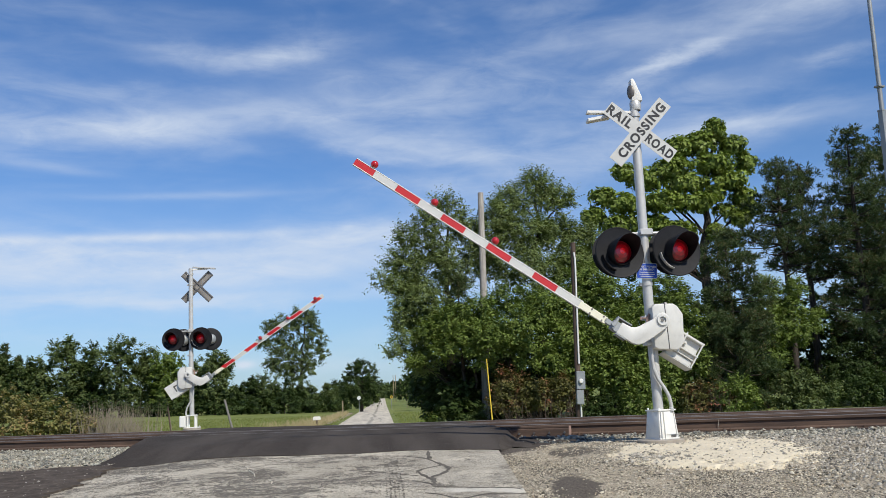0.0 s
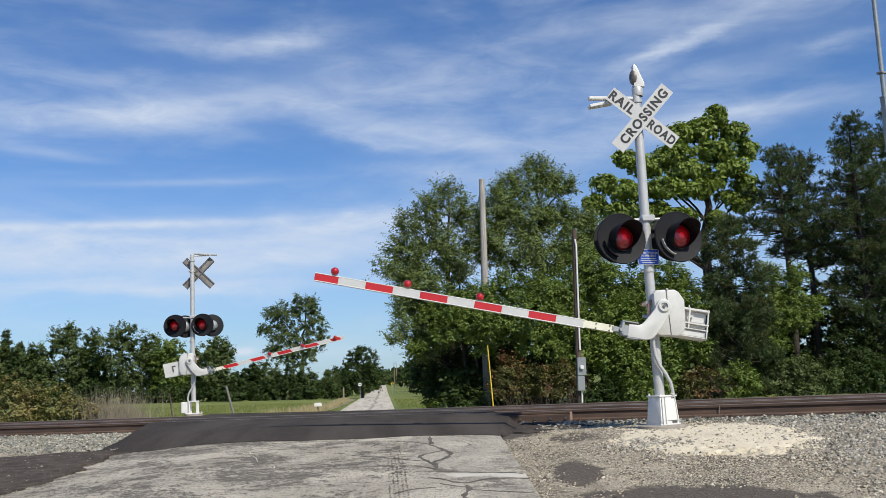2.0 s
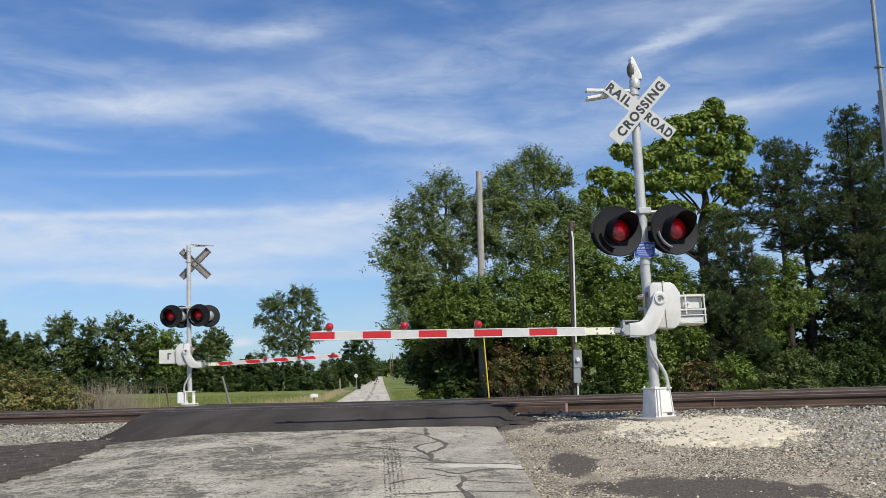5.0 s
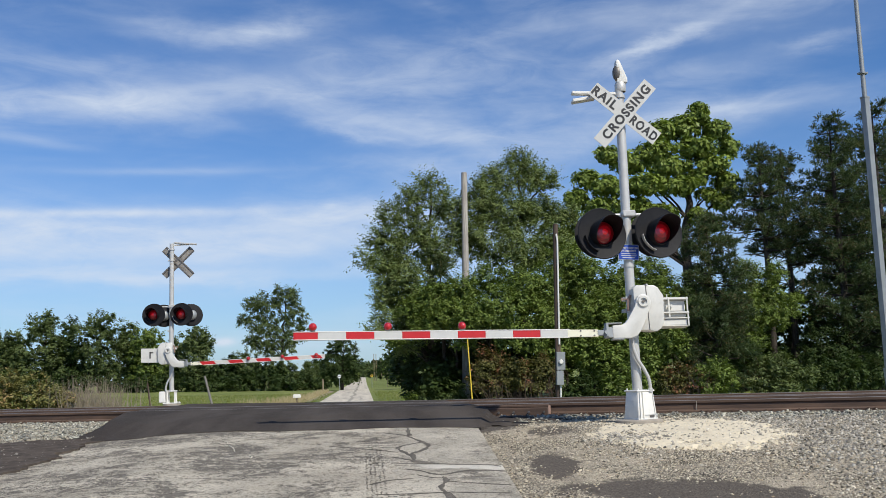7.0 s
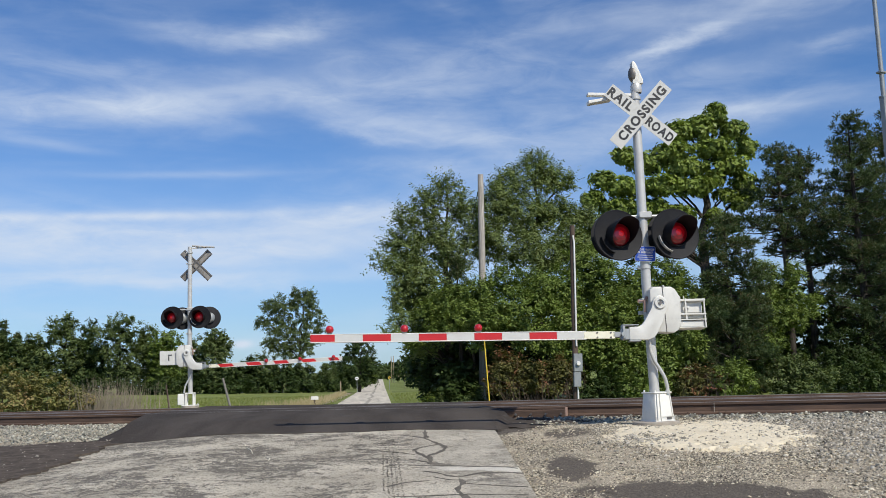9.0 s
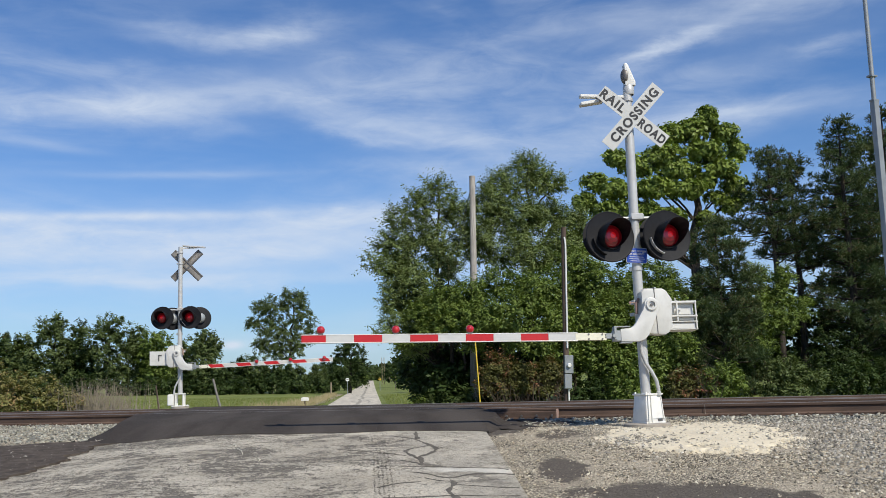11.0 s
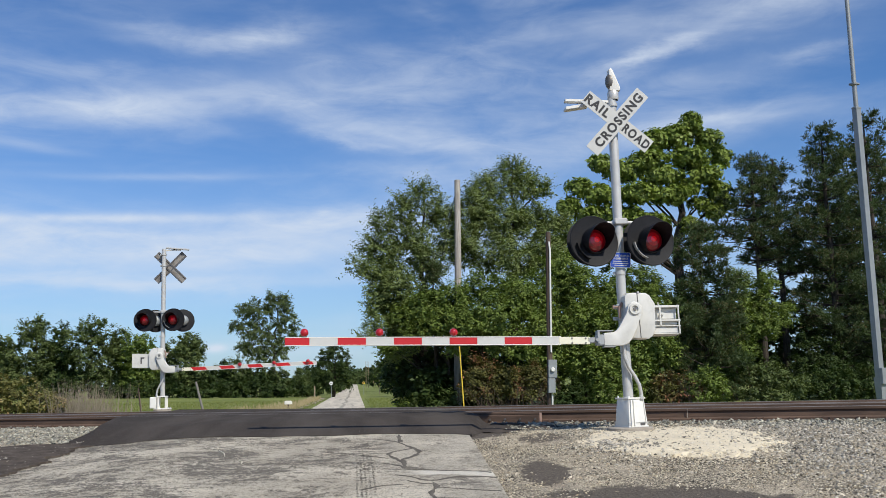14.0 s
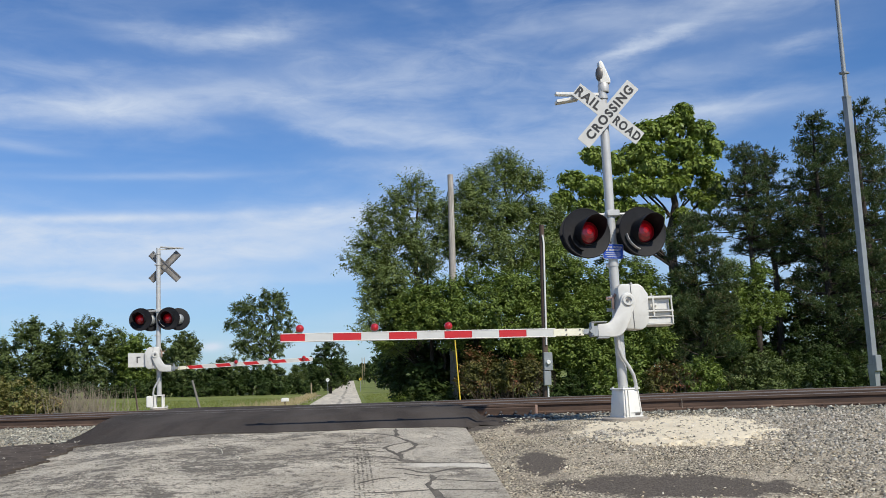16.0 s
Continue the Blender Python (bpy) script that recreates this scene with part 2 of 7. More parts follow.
def make_asphalt(k, b, out):
    v = k.coords()
    lane = k.ramp(k.noise(k.mapped(v, (1.6, 0.25, 1), (0, 0, 6)), 0.8, 5.0), 0.38, 0.66)
    grit = k.voronoi(v, 130.0).outputs["Distance"]
    c = k.mix(lane, (0.052, 0.044, 0.038), (0.084, 0.072, 0.062))
    c = k.mix(k.math("MULTIPLY", k.ramp(k.noise(v, 6.0, 8.0, 0.7), 0.52, 0.75), 0.4), c, (0.105, 0.096, 0.086))
    c = k.mix(k.math("MULTIPLY", k.ramp(grit, 0.35, 0.05), 0.35), c, (0.16, 0.145, 0.13))
    k.put(b.inputs["Base Color"], c)
    b.inputs["Roughness"].default_value = 0.95
    b.inputs["Specular IOR Level"].default_value = 0.06
    bump(k, b, k.math("ADD", grit, k.noise(v, 30.0, 4.0)), 0.5, 0.006)


BARE = [(2.75, 8.3, 1.0, 0.62, 0.0, -0.33), (1.95, 10.1, 0.27, 0.85, 0.12, 0.0), (1.9, 14.3, 0.4, 1.1, 0.36, 0.0), (3.1, 11.9, 0.26, 0.5, 0.3, 0.0), (2.55, 13.4, 0.3, 0.7, 0.2, 0.0)]


def make_ground(k, b, out):
    v = k.coords()
    x, y, z = k.split(v)
    n = k.math("ADD", k.math("MULTIPLY", x, 0.421), k.math("MULTIPLY", y, 0.907))
    wob = k.math("MULTIPLY", k.math("SUBTRACT", k.noise(v, 0.35, 4.0), 0.5), 5.0)
    grass_a = k.ramp(k.noise(v, 0.16, 5.0), 0.35, 0.65)
    grass = k.mix(grass_a, (0.15, 0.18, 0.045), (0.235, 0.255, 0.078))
    grass = k.mix(k.math("MULTIPLY", k.ramp(k.noise(v, 2.6, 6.0), 0.4, 0.7), 0.5), grass, (0.09, 0.14, 0.03))
    cell = k.voronoi(v, 52.0)
    chip = k.split(cell.outputs["Color"])[0]
    stone = k.mix(chip, (0.09, 0.076, 0.056), (0.8, 0.7, 0.52))
    # the shade in the gaps between chips is painted near black
    stone = k.mix(k.ramp(cell.outputs["Distance"], 0.42, 0.72), stone, (0.035, 0.03, 0.024))
    sand = k.mix(k.ramp(k.noise(v, 70.0, 8.0, 0.75), 0.4, 0.6), (0.2, 0.17, 0.125), (0.66, 0.57, 0.425))
    grit = k.mix(k.ramp(k.noise(v, 1.1, 5.0), 0.4, 0.62), stone, sand)
    grit = k.mix(k.math("MULTIPLY", k.ramp(k.noise(v, 0.6, 5.0, 0.6), 0.56, 0.7), 0.45), grit, (0.07, 0.06, 0.05))
    # old asphalt showing through the gravel: centre, half widths and slope of each patch
    rim = k.math("MULTIPLY", k.math("SUBTRACT", k.noise(v, 2.6, 7.0, 0.65), 0.5), 1.5)
    dark = k.mix(k.ramp(k.noise(v, 42.0, 8.0, 0.75), 0.35, 0.7), (0.07, 0.058, 0.046), (0.2, 0.17, 0.135))
    for cx, cy, rx, ry, sx, sy in BARE:
        px = k.math("SUBTRACT", k.math("SUBTRACT", x, cx), k.math("MULTIPLY", k.math("SUBTRACT", y, cy), sx))
        py = k.math("SUBTRACT", k.math("SUBTRACT", y, cy), k.math("MULTIPLY", k.math("SUBTRACT", x, cx), sy))
        px, py = k.math("DIVIDE", px, rx), k.math("DIVIDE", py, ry)
        d = k.math("ADD", k.math("SQRT", k.math("ADD", k.math("MULTIPLY", px, px), k.math("MULTIPLY", py, py))), rim)
        grit = k.mix(k.ramp(d, 1.08, 0.9), grit, dark)
    far = k.ramp(k.math("ADD", n, wob), 28.0, 31.0)
    k.put(b.inputs["Base Color"], k.mix(far, grit, grass))
    b.inputs["Roughness"].default_value = 0.95
    b.inputs["Specular IOR Level"].default_value = 0.2
    bump(k, b, k.math("ADD", cell.outputs["Distance"], k.noise(v, 9.0, 6.0)), 0.6, 0.03)


def make_bark(k, b, out):
    v = k.coords()
    ridge = k.noise(k.mapped(v, (9, 9, 1.6)), 2.0, 6.0, 0.65)
    k.put(b.inputs["Base Color"], k.mix(k.ramp(ridge, 0.35, 0.7), (0.028, 0.022, 0.017), (0.085, 0.07, 0.055)))
    b.inputs["Roughness"].default_value = 0.95
    bump(k, b, ridge, 0.7, 0.03)


def make_pole_wood(light, dark):
    def make(k, b, out):
        v = k.coords()
        grain = k.noise(k.mapped(v, (22, 22, 0.9)), 1.6, 8.0, 0.65)
        blot = k.ramp(k.noise(v, 1.4, 5.0), 0.4, 0.65)
        c = k.mix(k.ramp(grain, 0.32, 0.7), dark, light)
        k.put(b.inputs["Base Color"], k.mix(k.math("MULTIPLY", blot, 0.4), c, dark))
        b.inputs["Roughness"].default_value = 0.9
        bump(k, b, grain, 0.5, 0.01)

    return make


def make_rust(k, b, out):
    v = k.coords()
    blot = k.ramp(k.noise(k.mapped(v, (0.6, 5, 5)), 1.6, 7.0, 0.65), 0.35, 0.7)
    fine = k.noise(v, 60.0, 4.0)
    c = k.mix(blot, (0.075, 0.046, 0.032), (0.17, 0.105, 0.07))
    k.put(b.inputs["Base Color"], k.mix(k.math("MULTIPLY", fine, 0.4), c, (0.05, 0.035, 0.028)))
    b.inputs["Roughness"].default_value = 0.85
    bump(k, b, fine, 0.3, 0.004)


def glow(name, colour, emit):
    def make(k, b, out):
        v = k.coords()
        facet = k.voronoi(v, 34.0).outputs["Distance"]
        k.put(b.inputs["Base Color"], k.mix(k.ramp(facet, 0.1, 0.6), colour, tuple(c * 0.55 for c in colour)))
        b.inputs["Roughness"].default_value = 0.3
        b.inputs["Coat Weight"].default_value = 0.6
        k.put(b.inputs["Emission Color"], colour)
        b.inputs["Emission Strength"].default_value = emit
        bump(k, b, facet, 0.25, 0.004)

    return material(name, make)


CONCRETE = material("old pale pavement", make_concrete)
LANE = material("pale lane pavement", make_lane)
ASPHALT = material("fresh asphalt", make_asphalt)
GROUND = material("ground", make_ground)
BARK = material("bark", make_bark)
POLE_GREY = material("weathered grey wood", make_pole_wood((0.5, 0.46, 0.41), (0.26, 0.235, 0.205)))
POLE_MID = material("grey-brown post wood", make_pole_wood((0.26, 0.245, 0.22), (0.13, 0.12, 0.105)))
POLE_TAN = material("tan pole wood", make_pole_wood((0.42, 0.33, 0.22), (0.24, 0.185, 0.12)))
POLE_DARK = material("brown treated wood", make_pole_wood((0.13, 0.09, 0.065), (0.06, 0.042, 0.032)))
RUST = material("rusty steel", make_rust)
SHOULDER = worn("dirty old asphalt", (0.062, 0.05, 0.041), (0.11, 0.09, 0.073), 0.95, 0.0, 5.0, 0.9, 0.9, (0.26, 0.22, 0.17), 0.6, shine=0.08)
TAR = worn("tar", (0.1, 0.088, 0.072), (0.16, 0.143, 0.118), 0.92, 0.0, 9.0, 0.8, 0.6, (0.36, 0.325, 0.265), 0.75, shine=0.15)
RAIL_HEAD = worn("dull worn rail head", (0.24, 0.215, 0.195), (0.14, 0.118, 0.102), 0.5, 0.5, 3.0, grime_amount=0.25)
TIE_WOOD = material("tie wood", make_pole_wood((0.11, 0.085, 0.07), (0.045, 0.036, 0.03)))
WHITE = worn("white enamel", (0.76, 0.745, 0.69), (0.66, 0.645, 0.59), 0.4, 0.0, 5.0, 0.5, 0.08, (0.3, 0.27, 0.22), 0.16)
GREY_PAINT = worn("pale grey paint", (0.62, 0.61, 0.565), (0.52, 0.51, 0.47), 0.42, 0.0, 4.0, 0.6, 0.1, (0.25, 0.23, 0.2), 0.2)
ALU = worn("aluminium", (0.57, 0.56, 0.53), (0.46, 0.45, 0.425), 0.42, 0.25, 4.0, 0.6, 0.1, (0.28, 0.27, 0.25), 0.25)
GALV = worn("galvanised steel", (0.31, 0.325, 0.325), (0.24, 0.255, 0.255), 0.5, 0.35, 2.5, 0.7, 0.1, (0.2, 0.19, 0.17), 0.2)
SIGN_BACK = worn("tarnished sign back", (0.3, 0.275, 0.24), (0.14, 0.125, 0.11), 0.55, 0.3, 5.0, 0.8, 0.1, (0.12, 0.1, 0.08), 0.4)
BLACK = worn("black enamel", (0.01, 0.01, 0.0115), (0.017, 0.017, 0.019), 0.6, 0.0, 6.0, 0.6, 0.08, (0.03, 0.03, 0.031), 0.25, shine=0.22)
LETTER = worn("black lettering", (0.012, 0.012, 0.014), (0.025, 0.025, 0.026), 0.5, 0.0, 9.0, 0.5, 0.05)
RED = worn("red reflective sheeting", (0.5, 0.014, 0.015), (0.41, 0.012, 0.013), 0.38, 0.0, 7.0, 0.6, 0.06, (0.2, 0.03, 0.03), 0.2)
REFLECT_WHITE = worn("white reflective sheeting", (0.545, 0.54, 0.505), (0.48, 0.475, 0.445), 0.4, 0.0, 7.0, 0.5, 0.05, (0.4, 0.4, 0.38), 0.15)
CREAM = worn("cream fibreglass", (0.74, 0.71, 0.55), (0.66, 0.63, 0.48), 0.45, 0.0, 7.0, 0.5, 0.06, (0.35, 0.32, 0.22), 0.15)
BLUE = worn("blue sign", (0.005, 0.06, 0.4), (0.004, 0.048, 0.33), 0.55, 0.0, 9.0, 0.4, 0.04)
YELLOW = worn("yellow plastic", (0.75, 0.53, 0.05), (0.65, 0.45, 0.04), 0.45, 0.0, 6.0, 0.5, 0.06)
FOOTING = worn("concrete footing", (0.36, 0.32, 0.265), (0.25, 0.22, 0.18), 0.9, 0.0, 8.0, 0.7, 0.3)
WIRE = worn("dark wire", (0.03, 0.03, 0.03), (0.05, 0.05, 0.05), 0.6)
END_PLATE = worn("chipped pale red paint", (0.36, 0.24, 0.19), (0.2, 0.12, 0.09), 0.8)
LENS = glow("red signal lens", (0.13, 0.002, 0.005), 0.22)
LENS_MID = glow("inner red lens", (0.24, 0.002, 0.006), 0.38)
LENS_CORE = glow("lit lens core", (0.5, 0.006, 0.01), 0.55)
LENS_SMALL = glow("red marker lens", (0.55, 0.006, 0.012), 0.14)
STEEL_DARK = worn("dark steel bolt", (0.16, 0.15, 0.14), (0.1, 0.09, 0.085), 0.5, 0.5, 9.0)
COARSE_STONE = stones_material("coarse brown-grey gravel", [(0.06, 0.053, 0.042), (0.42, 0.385, 0.31), (0.15, 0.138, 0.113), (0.54, 0.49, 0.395), (0.36, 0.305, 0.215), (0.26, 0.25, 0.215), (0.64, 0.59, 0.495), (0.08, 0.072, 0.058)])
CREAM_STONE = stones_material("cream limestone chips", [(0.6, 0.53, 0.41), (0.72, 0.65, 0.51), (0.8, 0.74, 0.62), (0.52, 0.46, 0.36)])
BALLAST = stones_material("crushed grey ballast", [(0.06, 0.06, 0.05), (0.35, 0.34, 0.275), (0.14, 0.14, 0.12), (0.46, 0.44, 0.35), (0.31, 0.275, 0.2), (0.22, 0.222, 0.19), (0.62, 0.585, 0.47), (0.1, 0.098, 0.08)])
MIXED_STONE = stones_material("mixed gravel", [(0.04, 0.033, 0.024), (0.46, 0.4, 0.29), (0.7, 0.62, 0.46), (0.1, 0.085, 0.062), (0.5, 0.4, 0.26), (0.74, 0.67, 0.52), (0.16, 0.135, 0.1), (0.07, 0.06, 0.045)])


# ---- builders ----
def shape(name, bm, mat, parent=None, label="", smooth=None):
    for f in bm.faces:
        f.smooth = smooth is not None
    me = bpy.data.meshes.new(name)
    bm.to_mesh(me)
    bm.free()
    mats = mat if isinstance(mat, (list, tuple)) else [mat]
    for m in mats:
        me.materials.append(m)
    if smooth is not None:
        me.set_sharp_from_angle(angle=radians(smooth))
    ob = new(name, me)
    if parent:
        ob.parent = parent
    return tagged(ob, label)


part = shape


def box(bm, x0, x1, y0, y1, z0, z1, bevel=0.0, m=None, seg=1):
    r = bmesh.ops.create_cube(bm, size=1.0)
    vs = r["verts"]
    bmesh.ops.scale(bm, vec=(x1 - x0, y1 - y0, z1 - z0), verts=vs)
    bmesh.ops.translate(bm, vec=((x0 + x1) / 2, (y0 + y1) / 2, (z0 + z1) / 2), verts=vs)
    if bevel:
        es = list({e for v in vs for e in v.link_edges})
        g = bmesh.ops.bevel(bm, geom=es, offset=bevel, segments=seg, profile=0.5, affect="EDGES")
        vs = list({v for f in g["faces"] for v in f.verts} | {v for v in vs if v.is_valid})
    if m is not None:
        bmesh.ops.transform(bm, matrix=m, verts=vs)
    return bm


def tube(bm, pts, radii, sides=12, cap=True):
    """A round tube through the points, with a radius at each."""
    rings = []
    pts = [Vector(p) for p in pts]
    if not isinstance(radii, (list, tuple)):
        radii = [radii] * len(pts)
    for i, p in enumerate(pts):
        d = (pts[min(i + 1, len(pts) - 1)] - pts[max(i - 1, 0)]).normalized()
        a = d.cross(Vector((0.31, 0.95, 0.02))).normalized() if abs(d.y) < 0.9 else d.cross(Vector((1, 0, 0))).normalized()
        c = d.cross(a)
        rings.append([bm.verts.new(p + radii[i] * (math.cos(t) * a + math.sin(t) * c)) for t in (2 * math.pi * j / sides for j in range(sides))])
    for r0, r1 in zip(rings, rings[1:]):
        for j in range(sides):
            bm.faces.new((r0[j], r0[(j + 1) % sides], r1[(j + 1) % sides], r1[j]))
    if cap:
        bm.faces.new(rings[0][::-1])
        bm.faces.new(rings[-1])
    return bm


def plate(bm, outline, y0, y1, bevel=0.0):
    """A flat outline in x, z given thickness along y."""
    front = [bm.verts.new((x, y0, z)) for x, z in outline]
    f = bm.faces.new(front)
    r = bmesh.ops.extrude_face_region(bm, geom=[f])
    vs = [g for g in r["geom"] if isinstance(g, bmesh.types.BMVert)]
    bmesh.ops.translate(bm, vec=(0, y1 - y0, 0), verts=vs)
    bmesh.ops.recalc_face_normals(bm, faces=bm.faces)
    if bevel:
        es = [e for e in bm.edges if abs(e.verts[0].co.y - e.verts[1].co.y) < 1e-6]
        bmesh.ops.bevel(bm, geom=es, offset=bevel, segments=2, profile=0.5, affect="EDGES")
    return bm


def lathe(bm, profile, sides=24, axis="z", at=(0, 0, 0), arc=360.0, start=0.0):
    """Turn a profile of (radius, height) round an axis."""
    closed = arc >= 360
    n = sides if closed else sides + 1
    rings = []
    for r, h in profile:
        ring = []
        for j in range(n):
            t = radians(start + arc * j / sides)
            c = Vector((r * math.cos(t), r * math.sin(t), h))
            if axis == "y":
                c = Vector((c.x, c.z, c.y))
            ring.append(bm.verts.new(c + Vector(at)))
        rings.append(ring)
    for r0, r1 in zip(rings, rings[1:]):
        for j in range(n if closed else n - 1):
            bm.faces.new((r0[j], r0[(j + 1) % n], r1[(j + 1) % n], r1[j]))
    return bm


def raw(name, verts, faces, mat, parent=None, smooth=False):
    """A mesh from arrays; all faces with equally many corners."""
    me = bpy.data.meshes.new(name)
    nv, nf, c = len(verts), len(faces), faces.shape[1]
    me.vertices.add(nv)
    me.vertices.foreach_set("co", np.ascontiguousarray(verts, dtype=np.float32).ravel())
    me.loops.add(nf * c)
    me.loops.foreach_set("vertex_index", np.ascontiguousarray(faces, dtype=np.int32).ravel())
    me.polygons.add(nf)
    me.polygons.foreach_set("loop_start", np.arange(0, nf * c, c, dtype=np.int32))
    if smooth:
        me.polygons.foreach_set("use_smooth", np.ones(nf, dtype=bool))
    me.update(calc_edges=True)
    me.materials.append(mat)
    ob = new(name, me)
    if parent:
        ob.parent = parent
    return ob


def empty(name, m, label, category, group="", kind=""):
    ob = new(name)
    ob.empty_display_size = 0.2
    ob.matrix_world = m
    return tagged(ob, label, category, group, kind)


# ---- ground, road and track ----
# the track crosses the road askew: U runs along the rails, N across them
SKEW = radians(-24.9)
U, N = Vector((math.cos(SKEW), math.sin(SKEW), 0)), Vector((-math.sin(SKEW), math.cos(SKEW), 0))
RAILS = (17.10, 18.61, 21.40, 22.91)
RAIL_TOP = 0.17


def rail_top(n):
    return RAIL_TOP if n < 20 else RAIL_TOP - 0.07


def across(x, y):
    return x * N.x + y * N.y


def smooth01(t):
    t = np.clip(t, 0, 1)
    return t * t * (3 - 2 * t)


def ground_height(x, y):
    """The lie of the land: a low bank that carries the track."""
    x, y = np.asarray(x, float), np.asarray(y, float)
    n = x * N.x + y * N.y
    z = -0.05 - 0.048 * np.clip(13.8 - y, 0, 14) - 1.0 * smooth01((n - 25.5) / 12.0)
    z = z - 0.07 * smooth01((n - 16.3) / 0.5) * smooth01((23.8 - n) / 0.5)
    z = z + 0.6 * smooth01((y - 45) / 90) * smooth01((-x - 4) / 38)
    z = z + 1.2 * smooth01((y - 150) / 250)
    z = z + 0.6 * smooth01((x - 3) / 10) * smooth01((n - 25.5) / 10)
    return z


def ground_z(x, y):
    return float(ground_height(x, y))


def build_ground():
    # rows of a warped grid: fine near the crossing, coarse far away
    s = np.linspace(-1, 1, 221)
    xs = 60 * s + 2900 * np.sign(s) * np.abs(s) ** 7
    ys = 30 + 75 * s + 2900 * np.sign(s) * np.abs(s) ** 7
    X, Y = np.meshgrid(xs, ys)
    Z = ground_height(X, Y)
    # dug out under the pavement and the shoulder
    Z = Z - 0.12 * ((X > -9.0) & (X < edge_right(Y) - 0.35) & (Y < 15.2)) - 0.1 * ((X > -4.2) & (X < 1.6) & (Y > 15) & (Y < 30))
    rng = np.random.RandomState(3)
    Z = Z + rng.normal(0, 0.006, Z.shape)
    V = np.stack([X.ravel(), Y.ravel(), Z.ravel()], 1)
    w = len(xs)
    i = (np.arange(len(ys) - 1)[:, None] * w + np.arange(w - 1)[None]).ravel()
    g = raw("ground", V, np.stack([i, i + 1, i + w + 1, i + w], 1), GROUND, smooth=True)
    tagged(g, "grey gravel verge running out into mown green grass", "ground", kind="structure")


def sheet(name, outline_rows, mat, label, category, parent=None, kind="structure", depth=0.12):
    """A slab whose top goes through rows of points, all rows with equally many; sides hang down."""
    rows = len(outline_rows)
    c = len(outline_rows[0])
    top = [Vector(p) for r in outline_rows for p in r]
    bm = bmesh.new()
    vs = [bm.verts.new(p) for p in top]
    for r in range(rows - 1):
        for j in range(c - 1):
            a = r * c + j
            bm.faces.new((vs[a], vs[a + 1], vs[a + c + 1], vs[a + c]))
    rim = [e for e in bm.edges if e.is_boundary]
    r = bmesh.ops.extrude_edge_only(bm, edges=rim)
    down = [g for g in r["geom"] if isinstance(g, bmesh.types.BMVert)]
    bmesh.ops.translate(bm, vec=(0, 0, -depth), verts=down)
    bmesh.ops.recalc_face_normals(bm, faces=bm.faces)
    return tagged(shape(name, bm, mat, parent, smooth=35), label, category, kind=kind)


# the apron: asphalt that climbs to the rails
LEFT, RIGHT = -5.0, 1.95


def apron_z(x, y):
    """The road surface: gentle slope, a steeper ramp, level between the rails, then down again."""
    n = x * N.x + y * N.y
    foot = 15.75 + 0.15 * x
    z = RAIL_TOP - 0.085 * np.clip(foot - y, 0, foot - 13.9) - 0.047 * np.clip(13.9 - y, 0, 16)
    z = z - 0.07 * smooth01((n - 18.7) / 2.6) * (0.4 + 0.6 * smooth01((x + 6) / 6))
    z = z - 0.1 * smooth01((-x - 2.2) / 1.8) * smooth01((16.6 - y) / 2.5)
    return z - 0.11 * np.clip(n - 23.1, 0, 9)


def edge_right(y):
    return 1.6 + 0.42 * smooth01((y - 13.9) / 2.4) - 0.055 * np.clip(13.9 - y, 0, 8)


def edge_left(y):
    return -3.86 - 0.13 * np.clip(12.4 - y, 0, 5)


def apron_left(y):
    return -3.85 - 0.18 * float(np.clip(y - 14.6, 0, 6))


def at_n(x, n):
    """y of the point with that x on the line at distance n."""
    return (n - x * N.x) / N.y


def apron_foot(x):
    return 13.95 + 0.05 * math.sin(x * 2.3) + 0.035 * math.sin(x * 6.1) - 0.16 * max(0.0, x - 0.6) + 0.1 * max(0.0, -x - 3.0)


def build_road():
    # old pavement on the near side
    rows = []
    for y in np.concatenate([np.linspace(-70, -4, 34), np.linspace(-3, 14.6, 60)]):
        a, b = edge_left(y), edge_right(y)
        rows.append([(x, y, float(apron_z(x, y)) - 0.012 + 0.006 * math.sin(x * 1.7 + y) * math.sin(y * 1.1)) for x in np.linspace(a, b, 26)])
    sheet("road_near", rows, CONCRETE, "old cracked pale grey concrete road surface with worn bands", "road")
    # dark shoulder on the far verge of the pavement
    rows = []
    for y in np.concatenate([np.linspace(-70, -4, 34), np.linspace(-3, 14.6, 240)]):
        a, b = -9.5 + 0.25 * math.sin(y * 0.9), edge_left(y) + 0.1 + 0.09 * math.sin(y * 4.1) * math.sin(y * 1.9) + 0.04 * math.sin(y * 7.3) + 0.06 * math.sin(y * 17) * math.sin(y * 5.3) + 0.025 * math.sin(y * 31)
        rows.append([(x, y, max(float(apron_z(x, y)) - 0.009 if x > -4.7 else -9, ground_z(x, y) + 0.025) - (0.05 if i == 0 else 0.0) - 0.07 * max(0.0, y - 14.3) / 0.3) for i, x in enumerate(np.linspace(a, b, 14))])
    sheet("road_shoulder", rows, SHOULDER, "dark worn asphalt shoulder beside the pavement", "road")
    # far lane
    rows = []
    for y in list(np.linspace(26, 60, 30)) + list(np.linspace(65, 420, 40)):
        row = []
        for x in np.linspace(-3.2, 0.65, 8):
            z = ground_z(x, y) + 0.05
            if y < 40:
                z = max(z, float(apron_z(x, y)) - 0.01)
            row.append((x, y, z))
        rows.append(row)
    sheet("road_far", rows, LANE, "long straight pale concrete country lane beyond the tracks", "road")


